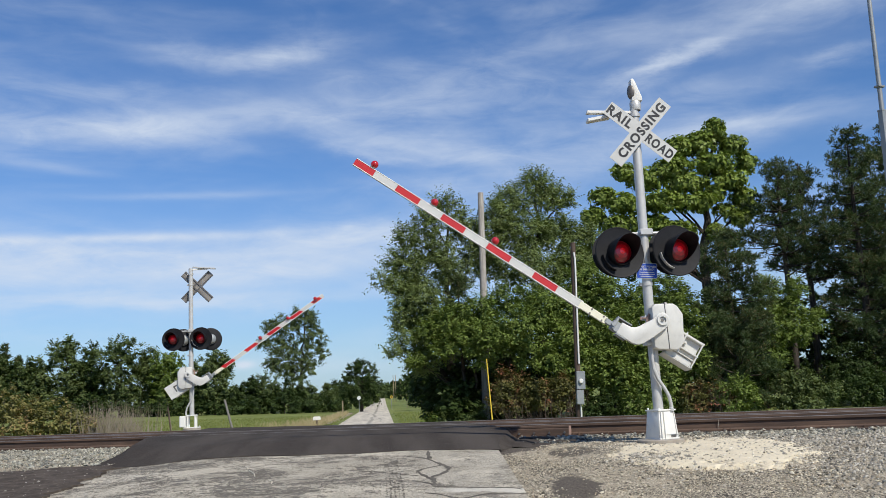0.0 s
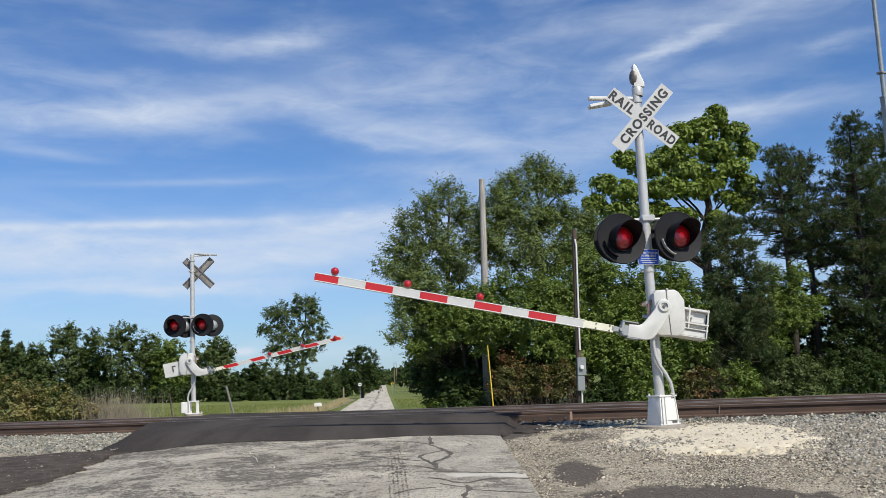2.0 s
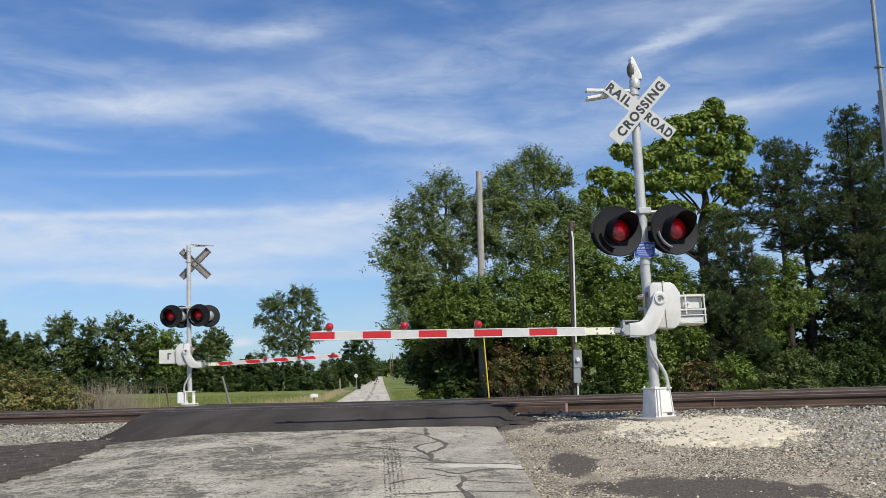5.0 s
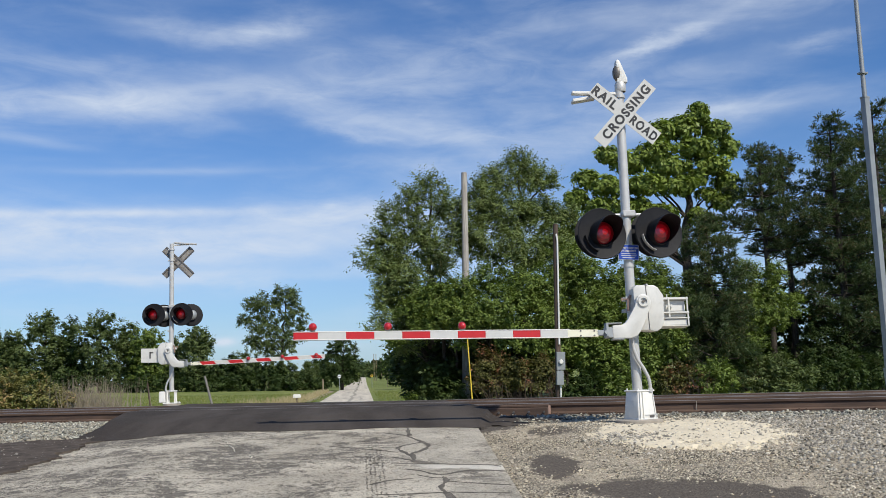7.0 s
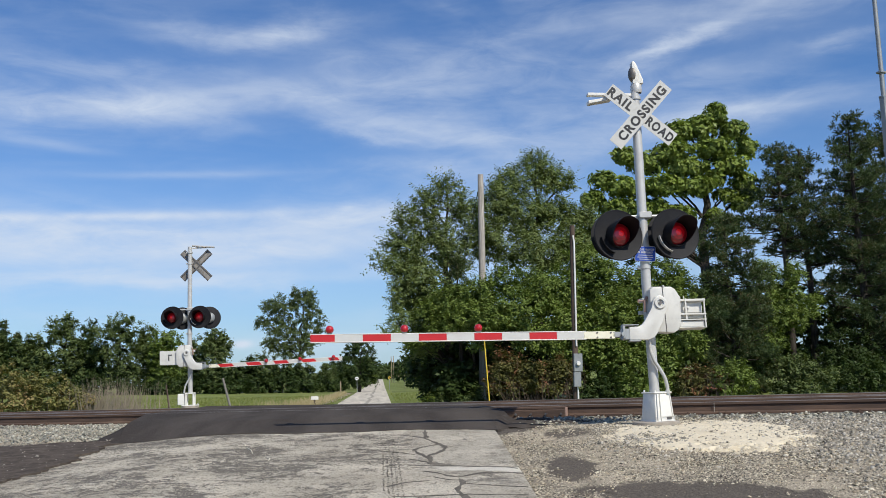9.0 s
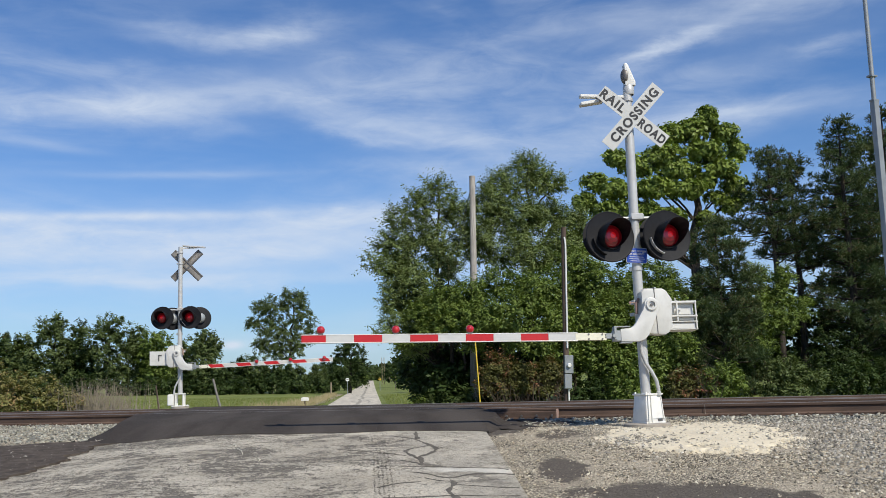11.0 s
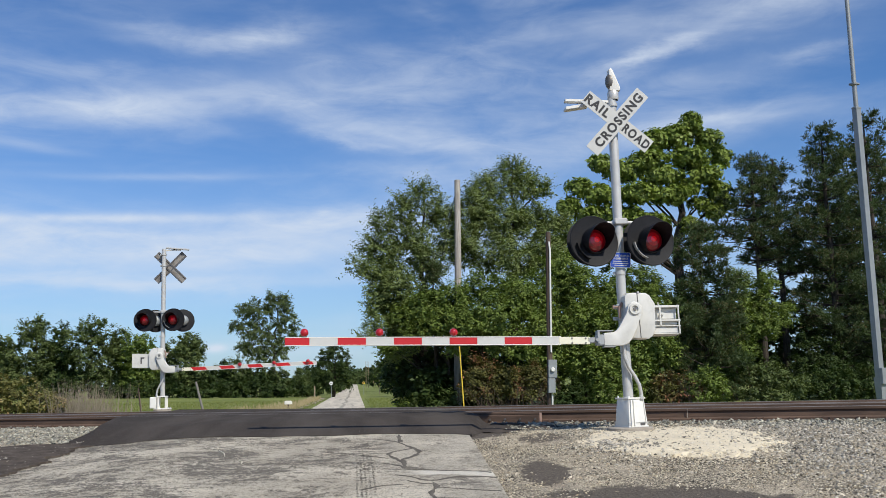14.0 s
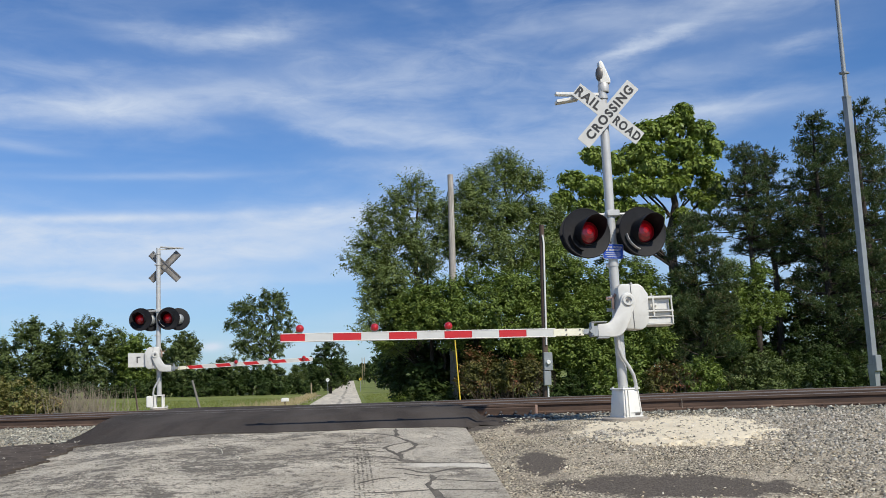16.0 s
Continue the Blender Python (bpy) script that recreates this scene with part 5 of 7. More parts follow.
# ---- poles ----
def build_poles():
    # weathered utility pole at the hedge
    p = empty("utility_pole", pose(3.885, 37.0, -0.94, 0, 1.4, 0), "weathered grey wooden utility pole in front of trees", "utility pole")
    bm = bmesh.new()
    tube(bm, [(0, 0, 0), (0, 0, 3), (0.02, 0, 6), (0, 0, 9.56)], [0.16, 0.15, 0.135, 0.115], 14)
    part("shaft", bm, POLE_GREY, p, smooth=50)
    bm = bmesh.new()
    tube(bm, [(0.02, 0.1, 9.3), (0.02, 0.22, 9.3)], 0.05, 10)
    part("insulator", bm, GALV, p)
    bm = bmesh.new()
    tube(bm, [(0.1, 0, 9.2), (2.2, 3, 7.6), (4.2, 6, 6.0)], 0.012, 6)
    part("guy_wire", bm, WIRE, p)
    bm = bmesh.new()
    tube(bm, [(-0.1, 0, 8.9), (-0.5, 0.4, 7.0), (-0.7, 0.6, 5.8)], 0.012, 6)
    part("guy_wire", bm, WIRE, p)
    # meter pole
    p = empty("meter_pole", pose(6.45, 31.9, -0.6, 0, 1.6, 0), "dark brown wooden pole with a pale conduit and electric meter", "utility pole")
    bm = bmesh.new()
    tube(bm, [(0, 0, 0), (0, 0, 3), (0, 0, 6.3)], [0.1, 0.095, 0.085], 12)
    part("shaft", bm, POLE_DARK, p, smooth=50)
    bm = bmesh.new()
    tube(bm, [(0.03, -0.12, 2.2), (0.03, -0.12, 4.5), (0.03, -0.12, 5.7), (0.0, -0.1, 5.95)], 0.03, 8)
    tube(bm, [(0.05, -0.13, 0.0), (0.05, -0.13, 0.9)], 0.03, 8)
    part("conduit", bm, WHITE, p, "pale grey plastic conduit", smooth=50)
    bm = bmesh.new()
    box(bm, -0.09, 0.2, -0.24, -0.1, 1.35, 1.95, 0.012)
    meter = part("meter_box", bm, GALV, p, "grey electric meter box")
    bm = bmesh.new()
    lathe(bm, [(0.0, -0.09), (0.06, -0.085), (0.075, -0.05), (0.075, 0.0)], 18, "y", at=(0.05, -0.24, 1.62))
    bmesh.ops.remove_doubles(bm, verts=bm.verts, dist=1e-5)
    part("meter_glass", bm, WHITE, meter, "round glass meter cover", smooth=40)
    bm = bmesh.new()
    box(bm, -0.1, 0.14, -0.25, -0.1, 0.85, 1.33, 0.012)
    part("breaker_box", bm, GALV, p, "grey breaker box")
    # yellow guy marker
    m = empty("guy_marker", pose(3.72, 33.2, ground_z(3.72, 33.2), 0, -2.6, 0), "yellow plastic guy wire marker in the grass", "marker post")
    bm = bmesh.new()
    tube(bm, [(0, 0, 0), (0, 0, 0.4), (0.0, 0, 2.5)], [0.02, 0.024, 0.02], 8)
    part("sleeve", bm, YELLOW, m, smooth=50)
    # steel antenna mast
    q = empty("antenna_mast", pose(15.29, 27.0, -0.23, 0, 0, 24), "tall galvanised steel antenna mast on a tapered foot", "mast")
    bm = bmesh.new()
    box(bm, -0.105, 0.105, -0.085, 0.085, 0.75, 8.85, 0.008)
    part("lower_section", bm, GALV, q)
    bm = bmesh.new()
    tube(bm, [(0, 0, 8.85), (0, 0, 12), (0, 0, 17)], [0.07, 0.066, 0.06], 12)
    up = part("upper_section", bm, GALV, q, "thinner upper steel tube", smooth=50)
    bm = bmesh.new()
    box(bm, -0.13, 0.13, -0.1, 0.1, 9.6, 9.66, 0.008)
    part("flange", bm, GALV, up)
    bm = bmesh.new()
    box(bm, -0.12, 0.12, -0.09, 0.09, 8.84, 8.9, 0.008)
    part("cap", bm, GALV, up)
    bm = bmesh.new()
    box(bm, -0.125, 0.125, -0.2, -0.09, 0.55, 1.02, 0.012)
    part("equipment_box", bm, GALV, q, "small grey equipment box")
    bm = bmesh.new()
    bmesh.ops.create_cone(bm, cap_ends=True, segments=4, radius1=0.13, radius2=0.17, depth=0.75, matrix=Matrix.Translation((0, 0, 0.375)) @ Matrix.Rotation(radians(45), 4, "Z"))
    part("foot", bm, GALV, q)


def post(name, x, y, h, lean, r, mat, label, category, group=""):
    ob = empty(name, pose(x, y, ground_z(x, y), 0, lean, 0), label, category, group)
    bm = bmesh.new()
    tube(bm, [(0, 0, -0.2), (0, 0, h * 0.5), (0, 0, h)], [r, r * 0.95, r * 0.85], 8)
    part("shaft", bm, mat, ob, smooth=50)
    return ob


# ---- plants ----
def unit(v):
    return v / (np.linalg.norm(v, axis=1)[:, None] + 1e-9)


def leaf_mesh(centres, sizes, d, n, slim):
    """Small folded leaves, four corners each: d runs along the leaf, n is its upper side."""
    n = unit(n)
    d = unit(d - n * (d * n).sum(1)[:, None])
    w = np.cross(n, d)
    s = np.asarray(sizes)[:, None]
    fold = n * s * 0.09
    v = np.stack([centres - d * s * 0.5, centres + w * s * slim * 0.5 + fold, centres + d * s * 0.5, centres - w * s * slim * 0.5 + fold], 1)
    return v.reshape(-1, 3), np.arange(len(centres) * 4).reshape(-1, 4)


def leaf_cards(centres, sizes, rng, droop=0.35, slim=0.55):
    """Loose leaves that face the sky, with scatter."""
    n = rng.normal(0, 0.55, centres.shape) + np.array([0, 0, 0.75])
    d = rng.normal(0, 1, centres.shape)
    d[:, 2] -= droop
    return leaf_mesh(centres, sizes, d, n, slim)


def crown_hubs(lobes, m, rng, shell):
    """Places of twigs in the lobes (centre, radii), most of them near the outside, and the way out of the lobe there."""
    vol = np.array([r[0] * r[1] + r[1] * r[2] + r[0] * r[2] for c, r in lobes])
    which = rng.choice(len(lobes), m, p=vol / vol.sum())
    c = np.array([l[0] for l in lobes])[which]
    rad = np.array([l[1] for l in lobes])[which]
    d = unit(rng.normal(0, 1, (m, 3)))
    t = shell + (1 - shell) * rng.rand(m)
    t = np.where(rng.rand(m) < 0.22, rng.rand(m) * 0.8, t)
    return c + d * rad * t[:, None], unit(d / rad)


def sprays(hubs, out, per, twig, size, rng, droop, rise=0.35, side=0.9):
    """Leaves set in two rows along short twigs, four twigs to a hub."""
    k, forks = len(hubs), 4
    lead = unit(out + np.array([0, 0, rise]) + rng.normal(0, 0.35, (k, 3)))
    sub = unit(np.repeat(lead, forks, 0) + rng.normal(0, 0.55, (k * forks, 3)))
    length = twig * np.repeat(rng.uniform(0.6, 1.4, k), forks) * rng.uniform(0.5, 1.1, k * forks)
    lat = unit(np.cross(sub, rng.normal(0, 0.5, sub.shape) + np.array([0, 0, 1.0])))
    each = max(2, per // forks)
    s = (np.arange(each) + 0.5) / each
    ways = np.where(np.arange(each) % 2 == 0, 1.0, -1.0)
    sz = size * rng.uniform(0.65, 1.3, (k * forks, each))
    at = np.repeat(hubs, forks, 0)[:, None] + sub[:, None] * (s[None, :, None] * length[:, None, None]) + lat[:, None] * (ways[None, :] * sz * 0.42)[..., None]
    at = (at + rng.normal(0, 0.16 * size, at.shape)).reshape(-1, 3)
    d = sub[:, None] * 0.75 + lat[:, None] * ways[None, :, None] * side + rng.normal(0, 0.25, (k * forks, each, 3))
    d[..., 2] -= droop
    n = np.repeat(np.repeat(out, forks, 0), each, 0) * 0.45 + np.array([0, 0, 0.8]) + rng.normal(0, 0.42, (k * forks * each, 3))
    return at, sz.ravel(), d.reshape(-1, 3), n


def whorls(hubs, out, per, twig, size, rng, droop):
    """Large leaves that spread like a parasol from the tip of each twig."""
    k = len(hubs)
    lead = unit(out * 0.95 + np.array([0, 0, 0.45]) + rng.normal(0, 0.5, (k, 3)))
    a = unit(np.cross(lead, rng.normal(0, 1, (k, 3))))
    b = np.cross(lead, a)
    t = rng.uniform(0, 2 * np.pi, k)[:, None] + np.arange(per)[None] * 2 * np.pi / per + rng.normal(0, 0.25, (k, per))
    ring = a[:, None] * np.cos(t)[..., None] + b[:, None] * np.sin(t)[..., None]
    sz = size * rng.uniform(0.6, 1.25, (k, per))
    d = ring + lead[:, None] * rng.uniform(-0.1, 0.45, (k, per, 1))
    d[..., 2] -= droop
    d = d / np.linalg.norm(d, axis=2)[..., None]
    at = (hubs + lead * twig)[:, None] + d * sz[..., None] * 0.55 - lead[:, None] * rng.uniform(0, 0.5, (k, per, 1)) * twig
    n = lead[:, None] * 0.8 + ring * 0.35 + np.array([0, 0, 0.3]) + rng.normal(0, 0.38, d.shape)
    return at.reshape(-1, 3), sz.ravel(), d.reshape(-1, 3), n.reshape(-1, 3)


def limb(bm, a, b, r0, r1, rng, sag=0.1, steps=5, sides=7):
    a, b = Vector(a), Vector(b)
    length = (b - a).length
    pts, rad = [], []
    for i in range(steps + 1):
        t = i / steps
        p = a.lerp(b, t) + Vector((rng.uniform(-1, 1), rng.uniform(-1, 1), 0)) * length * 0.035 * math.sin(math.pi * t)
        p.z += length * sag * math.sin(math.pi * t)
        pts.append(p)
        rad.append(r0 + (r1 - r0) * t)
    tube(bm, pts, rad, sides)
    return pts


def leafy_tree(name, x, y, trunk_h, trunk_r, lobes, count, size, mat, label, category="tree", group="", seed=1, twig=0.4, slim=0.5, droop=0.3, shell=0.5, twigs=40, per=36, parasol=False, fork=None, rise=0.35):
    """A tree whose limbs reach into lobes of leafy twigs; lobes are given from the tree's foot."""
    z = ground_z(x, y)
    root = empty(name, pose(x, y, z), label, category, group)
    rng = np.random.RandomState(seed)
    prng = random.Random(seed)
    hubs, out = crown_hubs(lobes, max(6, count // per), rng, shell)
    at, sz, d, n = whorls(hubs, out, per, twig, size, rng, droop) if parasol else sprays(hubs, out, per, twig, size, rng, droop, rise)
    low = at[:, 2] > 0.02
    at, sz, d, n = at[low], sz[low], d[low], n[low]
    if trunk_h > 0:
        bm = bmesh.new()
        top = Vector(max(lobes, key=lambda l: l[0][2])[0])
        mid = Vector((top.x * 0.35, top.y * 0.35, trunk_h)) if fork is None else Vector((fork[0], fork[1], trunk_h))
        spine = limb(bm, (0, 0, -0.3), mid, trunk_r * 1.25, trunk_r * 0.85, prng, 0.0, 5, 10)[2:]
        spine += limb(bm, mid, top, trunk_r * 0.85, trunk_r * 0.15, prng, 0.0, 8, 8)[1:]
        for c, r in lobes:
            # each limb leaves the leader below its lobe, by as much as it reaches out
            c = Vector(c)
            root_at = min(spine, key=lambda q: abs(q.z - max(trunk_h * 0.7, c.z - 0.9 * math.hypot(c.x - q.x, c.y - q.y))))
            thick = trunk_r * (0.42 - 0.27 * root_at.z / max(top.z, 0.5))
            limb(bm, root_at, c + Vector((0, 0, r[2] * 0.3)), thick, trunk_r * 0.07, prng, 0.05)
        for h in hubs[:: max(1, len(hubs) // twigs)]:
            c = min(lobes, key=lambda l: (Vector(l[0]) - Vector(h)).length)[0]
            limb(bm, Vector(c), h, trunk_r * 0.08, trunk_r * 0.03, prng, 0.05, 3, 4)
        part("trunk", bm, BARK, root, "dark branching trunk", smooth=60)
    v, f = leaf_mesh(at, sz, d, n, slim)
    tagged(raw("crown", v, f, mat, root), "", "", "", "stuff")
    return root


def pine_tree(name, x, y, h, reach, first, mat, label, seed, needle=0.115, shoots=15, blades=11, gaps=0.0, group="", full=0.75, puff=0.3, bare_from=None, width=0.013, step=1.0):
    """A pine: straight trunk, whorls of boughs, and puffs of needle shoots along the boughs."""
    root = empty(name, pose(x, y, ground_z(x, y)), label, "pine tree", group)
    rng = np.random.RandomState(seed)
    prng = random.Random(seed)
    bm = bmesh.new()
    tube(bm, [(0, 0, -0.3), (0.05, 0, h * 0.4), (0, 0.05, h * 0.75), (0, 0, h * 0.98)], [0.0155 * h, 0.012 * h, 0.0065 * h, 0.02], 9)
    hubs = []
    if bare_from is not None:
        # dead boughs below the live crown
        z = bare_from
        while z < first:
            a, rr = prng.uniform(0, 2 * math.pi), reach * prng.uniform(0.4, 0.9)
            limb(bm, (0, 0, z), (rr * math.cos(a), rr * math.sin(a), z + rr * prng.uniform(-0.1, 0.35)), 0.035, 0.008, prng, 0.05, 4, 5)
            z += prng.uniform(0.12, 0.25)
    z = first
    while z < h * 0.97:
        t = (z - first) / (h - first)
        r = reach * (1 - t) ** full * (0.62 + 0.38 * min(1, t * 5 + 0.4))
        for j in range(prng.randint(5, 7)):
            a = prng.uniform(0, 2 * math.pi)
            rr = max(0.25, r * prng.uniform(0.6, 1.15))
            end = Vector((rr * math.cos(a), rr * math.sin(a), z + rr * prng.uniform(0.0, 0.4)))
            limb(bm, (0, 0, z), end, 0.045 * (1 - t) + 0.012, 0.007, prng, -0.07, 3, 4)
            if prng.random() < gaps * (1 - t) * 1.3:
                continue
            count = max(2, int(rr / puff * 1.35))
            for q in np.linspace(0.3, 1.0, count):
                base = Vector((0, 0, z)).lerp(end, q)
                spread = 0.05 + 0.16 * rr * (1.15 - q)
                hubs.append((base.x + prng.gauss(0, spread), base.y + prng.gauss(0, spread), base.z + prng.gauss(0.05, 0.09), prng.uniform(0.65, 1.25)))
        z += prng.uniform(0.36, 0.56) * puff / 0.3 * step
    for i in range(3):
        hubs.append((prng.gauss(0, 0.06), prng.gauss(0, 0.06), h * 0.97 + prng.uniform(-0.35, 0.1), 0.8))
    part("trunk", bm, BARK, root, "dark straight trunk with bare lower boughs", smooth=60)
    hubs = np.array(hubs)
    scale = np.repeat(hubs[:, 3], shoots)
    c = np.repeat(hubs[:, :3], shoots, 0)
    out = unit(c * np.array([1, 1, 0]))
    d = unit(rng.normal(0, 0.75, c.shape) + out * 0.35 + np.array([0, 0, 0.55]))
    ln = puff * 0.8 * scale * rng.uniform(0.75, 1.1, len(c))
    s = rng.uniform(0.15, 1.0, (len(c), blades))
    base = c[:, None] + d[:, None] * (s * ln[:, None])[..., None]
    way = unit((d[:, None] * 1.0 + rng.normal(0, 0.45, base.shape)).reshape(-1, 3))
    base = base.reshape(-1, 3)
    side = unit(np.cross(way, rng.normal(0, 1, base.shape))) * width
    tip = base + way * (needle * rng.uniform(0.7, 1.3, len(base)))[:, None]
    v = np.stack([base - side, base + side, tip], 1).reshape(-1, 3)
    v[:, 2] = np.maximum(v[:, 2], 0.02)
    tagged(raw("crown", v, np.arange(len(v)).reshape(-1, 3), mat, root), "", "", "", "stuff")
    return root


LEAF_A = leaves_material("fine olive leaves", (0.085, 0.115, 0.038), (0.26, 0.32, 0.108))
LEAF_B = leaves_material("fresh green leaves", (0.066, 0.106, 0.022), (0.245, 0.315, 0.073))
LEAF_C = leaves_material("broad bright leaves", (0.08, 0.122, 0.022), (0.295, 0.37, 0.08), gloss=0.4)
# greens held very dark so that foliage shade is partly in the colour
LEAF_D = leaves_material("dark green leaves toned down for shade", (0.018, 0.034, 0.01), (0.085, 0.125, 0.034))
LEAF_E = leaves_material("grey-green far leaves", (0.05, 0.075, 0.026), (0.18, 0.225, 0.078))
LEAF_BUSH = leaves_material("turning bush leaves", (0.11, 0.115, 0.036), (0.31, 0.29, 0.105), (0.37, 0.25, 0.12), 0.35)
LEAF_RED = leaves_material("reddish vine leaves", (0.06, 0.058, 0.02), (0.2, 0.2, 0.06), (0.3, 0.12, 0.075), 0.55)
NEEDLE = leaves_material("pine needles", (0.022, 0.04, 0.016), (0.135, 0.185, 0.074), (0.19, 0.135, 0.068), 0.16, gloss=0.45)
GRASS = leaves_material("grass blades", (0.12, 0.15, 0.034), (0.24, 0.265, 0.07), (0.33, 0.29, 0.14), 0.15)
BROWN_STEM = leaves_material("brown stems", (0.05, 0.037, 0.028), (0.15, 0.11, 0.08))
STRAW = leaves_material("straw grass", (0.3, 0.24, 0.13), (0.52, 0.43, 0.26), (0.2, 0.21, 0.08), 0.3)
DRY = leaves_material("dry stems", (0.17, 0.135, 0.105), (0.4, 0.34, 0.27))


def lobes_from(x, y, spec, grow=1.0):
    """Lobes written in world places, brought to the tree's foot."""
    z = ground_z(x, y)
    return [((a - x, b - y, c - z), tuple(q * grow for q in r)) for a, b, c, r in spec]


def near_trees():
    # the airy tree leaning over the road
    x, y = 3.2, 39.2
    leafy_tree("tree", x, y, 2.6, 0.17, lobes_from(x, y, [
        (0.2, 36.8, 5.2, (0.52, 0.4, 0.28)), (0.9, 37.0, 5.9, (0.74, 0.66, 0.57)), (1.2, 37.0, 6.9, (0.53, 0.48, 0.44)), (2.1, 37.3, 7.5, (0.71, 0.68, 0.66)), (2.8, 37.3, 8.2, (0.42, 0.43, 0.44)),
        (3.4, 37.6, 7.3, (0.45, 0.56, 0.67)), (2.2, 37.2, 6.1, (0.93, 0.84, 0.75)), (1.0, 36.6, 4.8, (0.74, 0.54, 0.35)), (1.7, 36.4, 4.3, (0.73, 0.6, 0.47)), (0.8, 36.6, 3.5, (0.43, 0.5, 0.56)),
        (1.1, 36.3, 2.7, (0.73, 0.54, 0.34)), (0.4, 36.2, 2.4, (0.24, 0.3, 0.15)), (3.0, 37.8, 5.3, (0.76, 0.78, 0.81)), (3.8, 38.0, 6.5, (0.54, 0.79, 1.03)), (1.5, 37.2, 5.2, (0.7, 0.6, 0.5)), (1.3, 37.0, 3.6, (0.7, 0.6, 0.5)), (2.0, 37.0, 3.4, (0.7, 0.6, 0.6)), (0.9, 36.8, 4.2, (0.55, 0.5, 0.4)), (1.5, 36.8, 2.0, (0.7, 0.5, 0.6))], 1.05),
        50000, 0.12, LEAF_A, "leafy green deciduous tree overhanging the lane", seed=31, twig=0.55, slim=0.4, shell=0.45, per=44, twigs=60, fork=(-0.4, -0.6, 0), rise=0.9)
    pine_tree("pine_tree", 3.05, 36.9, 6.2, 0.9, 3.6, NEEDLE, "dark blue-green pine half hidden among leafy trees", 60, group="pines")
    x, y = 6.4, 39.8
    leafy_tree("tree", x, y, 3.0, 0.22, lobes_from(x, y, [
        (6.7, 39.0, 9.3, (0.51, 0.55, 0.6)), (5.7, 39.0, 8.6, (0.79, 0.76, 0.74)), (7.3, 39.0, 8.6, (0.65, 0.67, 0.69)), (8.0, 39.0, 8.6, (0.3, 0.3, 0.21)), (4.9, 38.6, 7.6, (0.78, 0.82, 0.87)),
        (6.1, 38.6, 7.0, (1.05, 1.01, 0.96)), (7.5, 39.0, 7.2, (0.83, 0.74, 0.65)), (8.5, 39.2, 7.1, (0.7, 0.6, 0.51)), (4.6, 38.2, 6.0, (0.72, 0.79, 0.86)), (6.2, 38.0, 5.4, (1.21, 1.03, 0.85)),
        (7.9, 38.4, 5.8, (0.95, 0.89, 0.82)), (8.8, 39.0, 6.2, (0.6, 0.69, 0.79))], 1.05),
        62000, 0.12, LEAF_A, "tall dense green deciduous tree behind the utility pole", seed=32, twig=0.55, slim=0.4, shell=0.45, per=44, twigs=60, rise=0.9)
    # light green saplings that hang over the shaded edge of the wood
    for i, (x, y, spec, count) in enumerate([
        (3.4, 37.4, [(1.9, 35.8, 3.1, (0.64, 0.49, 0.34)), (2.8, 35.6, 3.5, (0.76, 0.59, 0.42)), (3.7, 35.5, 3.8, (0.71, 0.57, 0.42)), (3.3, 35.3, 2.9, (0.79, 0.61, 0.42)), (2.4, 35.6, 2.4, (0.63, 0.46, 0.3)), (1.2, 35.8, 2.0, (0.3, 0.3, 0.19))], 16000),
        (5.2, 37.2, [(4.8, 36.0, 4.1, (0.73, 0.64, 0.56)), (4.1, 34.9, 2.9, (0.75, 0.63, 0.5)), (5.1, 34.9, 3.1, (0.75, 0.69, 0.63)), (6.0, 35.6, 3.7, (0.8, 0.76, 0.72)), (5.4, 35.0, 2.2, (0.7, 0.56, 0.41)), (3.8, 35.2, 2.2, (0.6, 0.5, 0.4))], 19000),
        (7.2, 37.0, [(6.9, 36.0, 3.9, (0.72, 0.72, 0.72)), (6.9, 35.4, 2.7, (0.67, 0.71, 0.75)), (7.2, 35.0, 1.6, (0.58, 0.64, 0.7)), (6.1, 34.9, 1.8, (0.5, 0.43, 0.37)), (8.0, 36.6, 4.8, (0.65, 0.65, 0.65))], 17000),
        (8.9, 36.8, [(8.6, 36.4, 4.2, (0.73, 0.73, 0.73)), (8.7, 35.6, 2.8, (0.76, 0.76, 0.76)), (8.1, 35.2, 1.5, (0.67, 0.71, 0.75)), (8.9, 35.0, 1.1, (0.66, 0.7, 0.75)), (9.8, 36.2, 3.7, (0.77, 0.81, 0.86))], 18000),
        (10.8, 36.6, [(11.1, 36.2, 4.1, (0.69, 0.73, 0.77)), (11.6, 35.8, 3.2, (0.64, 0.7, 0.76)), (10.6, 35.4, 2.5, (0.75, 0.75, 0.75)), (11.3, 35.0, 1.7, (0.62, 0.66, 0.7)), (10.2, 34.8, 1.0, (0.7, 0.72, 0.74)), (9.8, 35.3, 1.9, (0.63, 0.73, 0.84))], 20000)]):
        leafy_tree("shrub_tree", x, y, 1.4, 0.07, lobes_from(x, y, spec, 1.08), count, 0.125, LEAF_B, "light green sapling at the wood's edge", "shrub", "wood edge shrubs", 70 + i, 0.45, 0.46, per=36, twigs=24, rise=0.6)
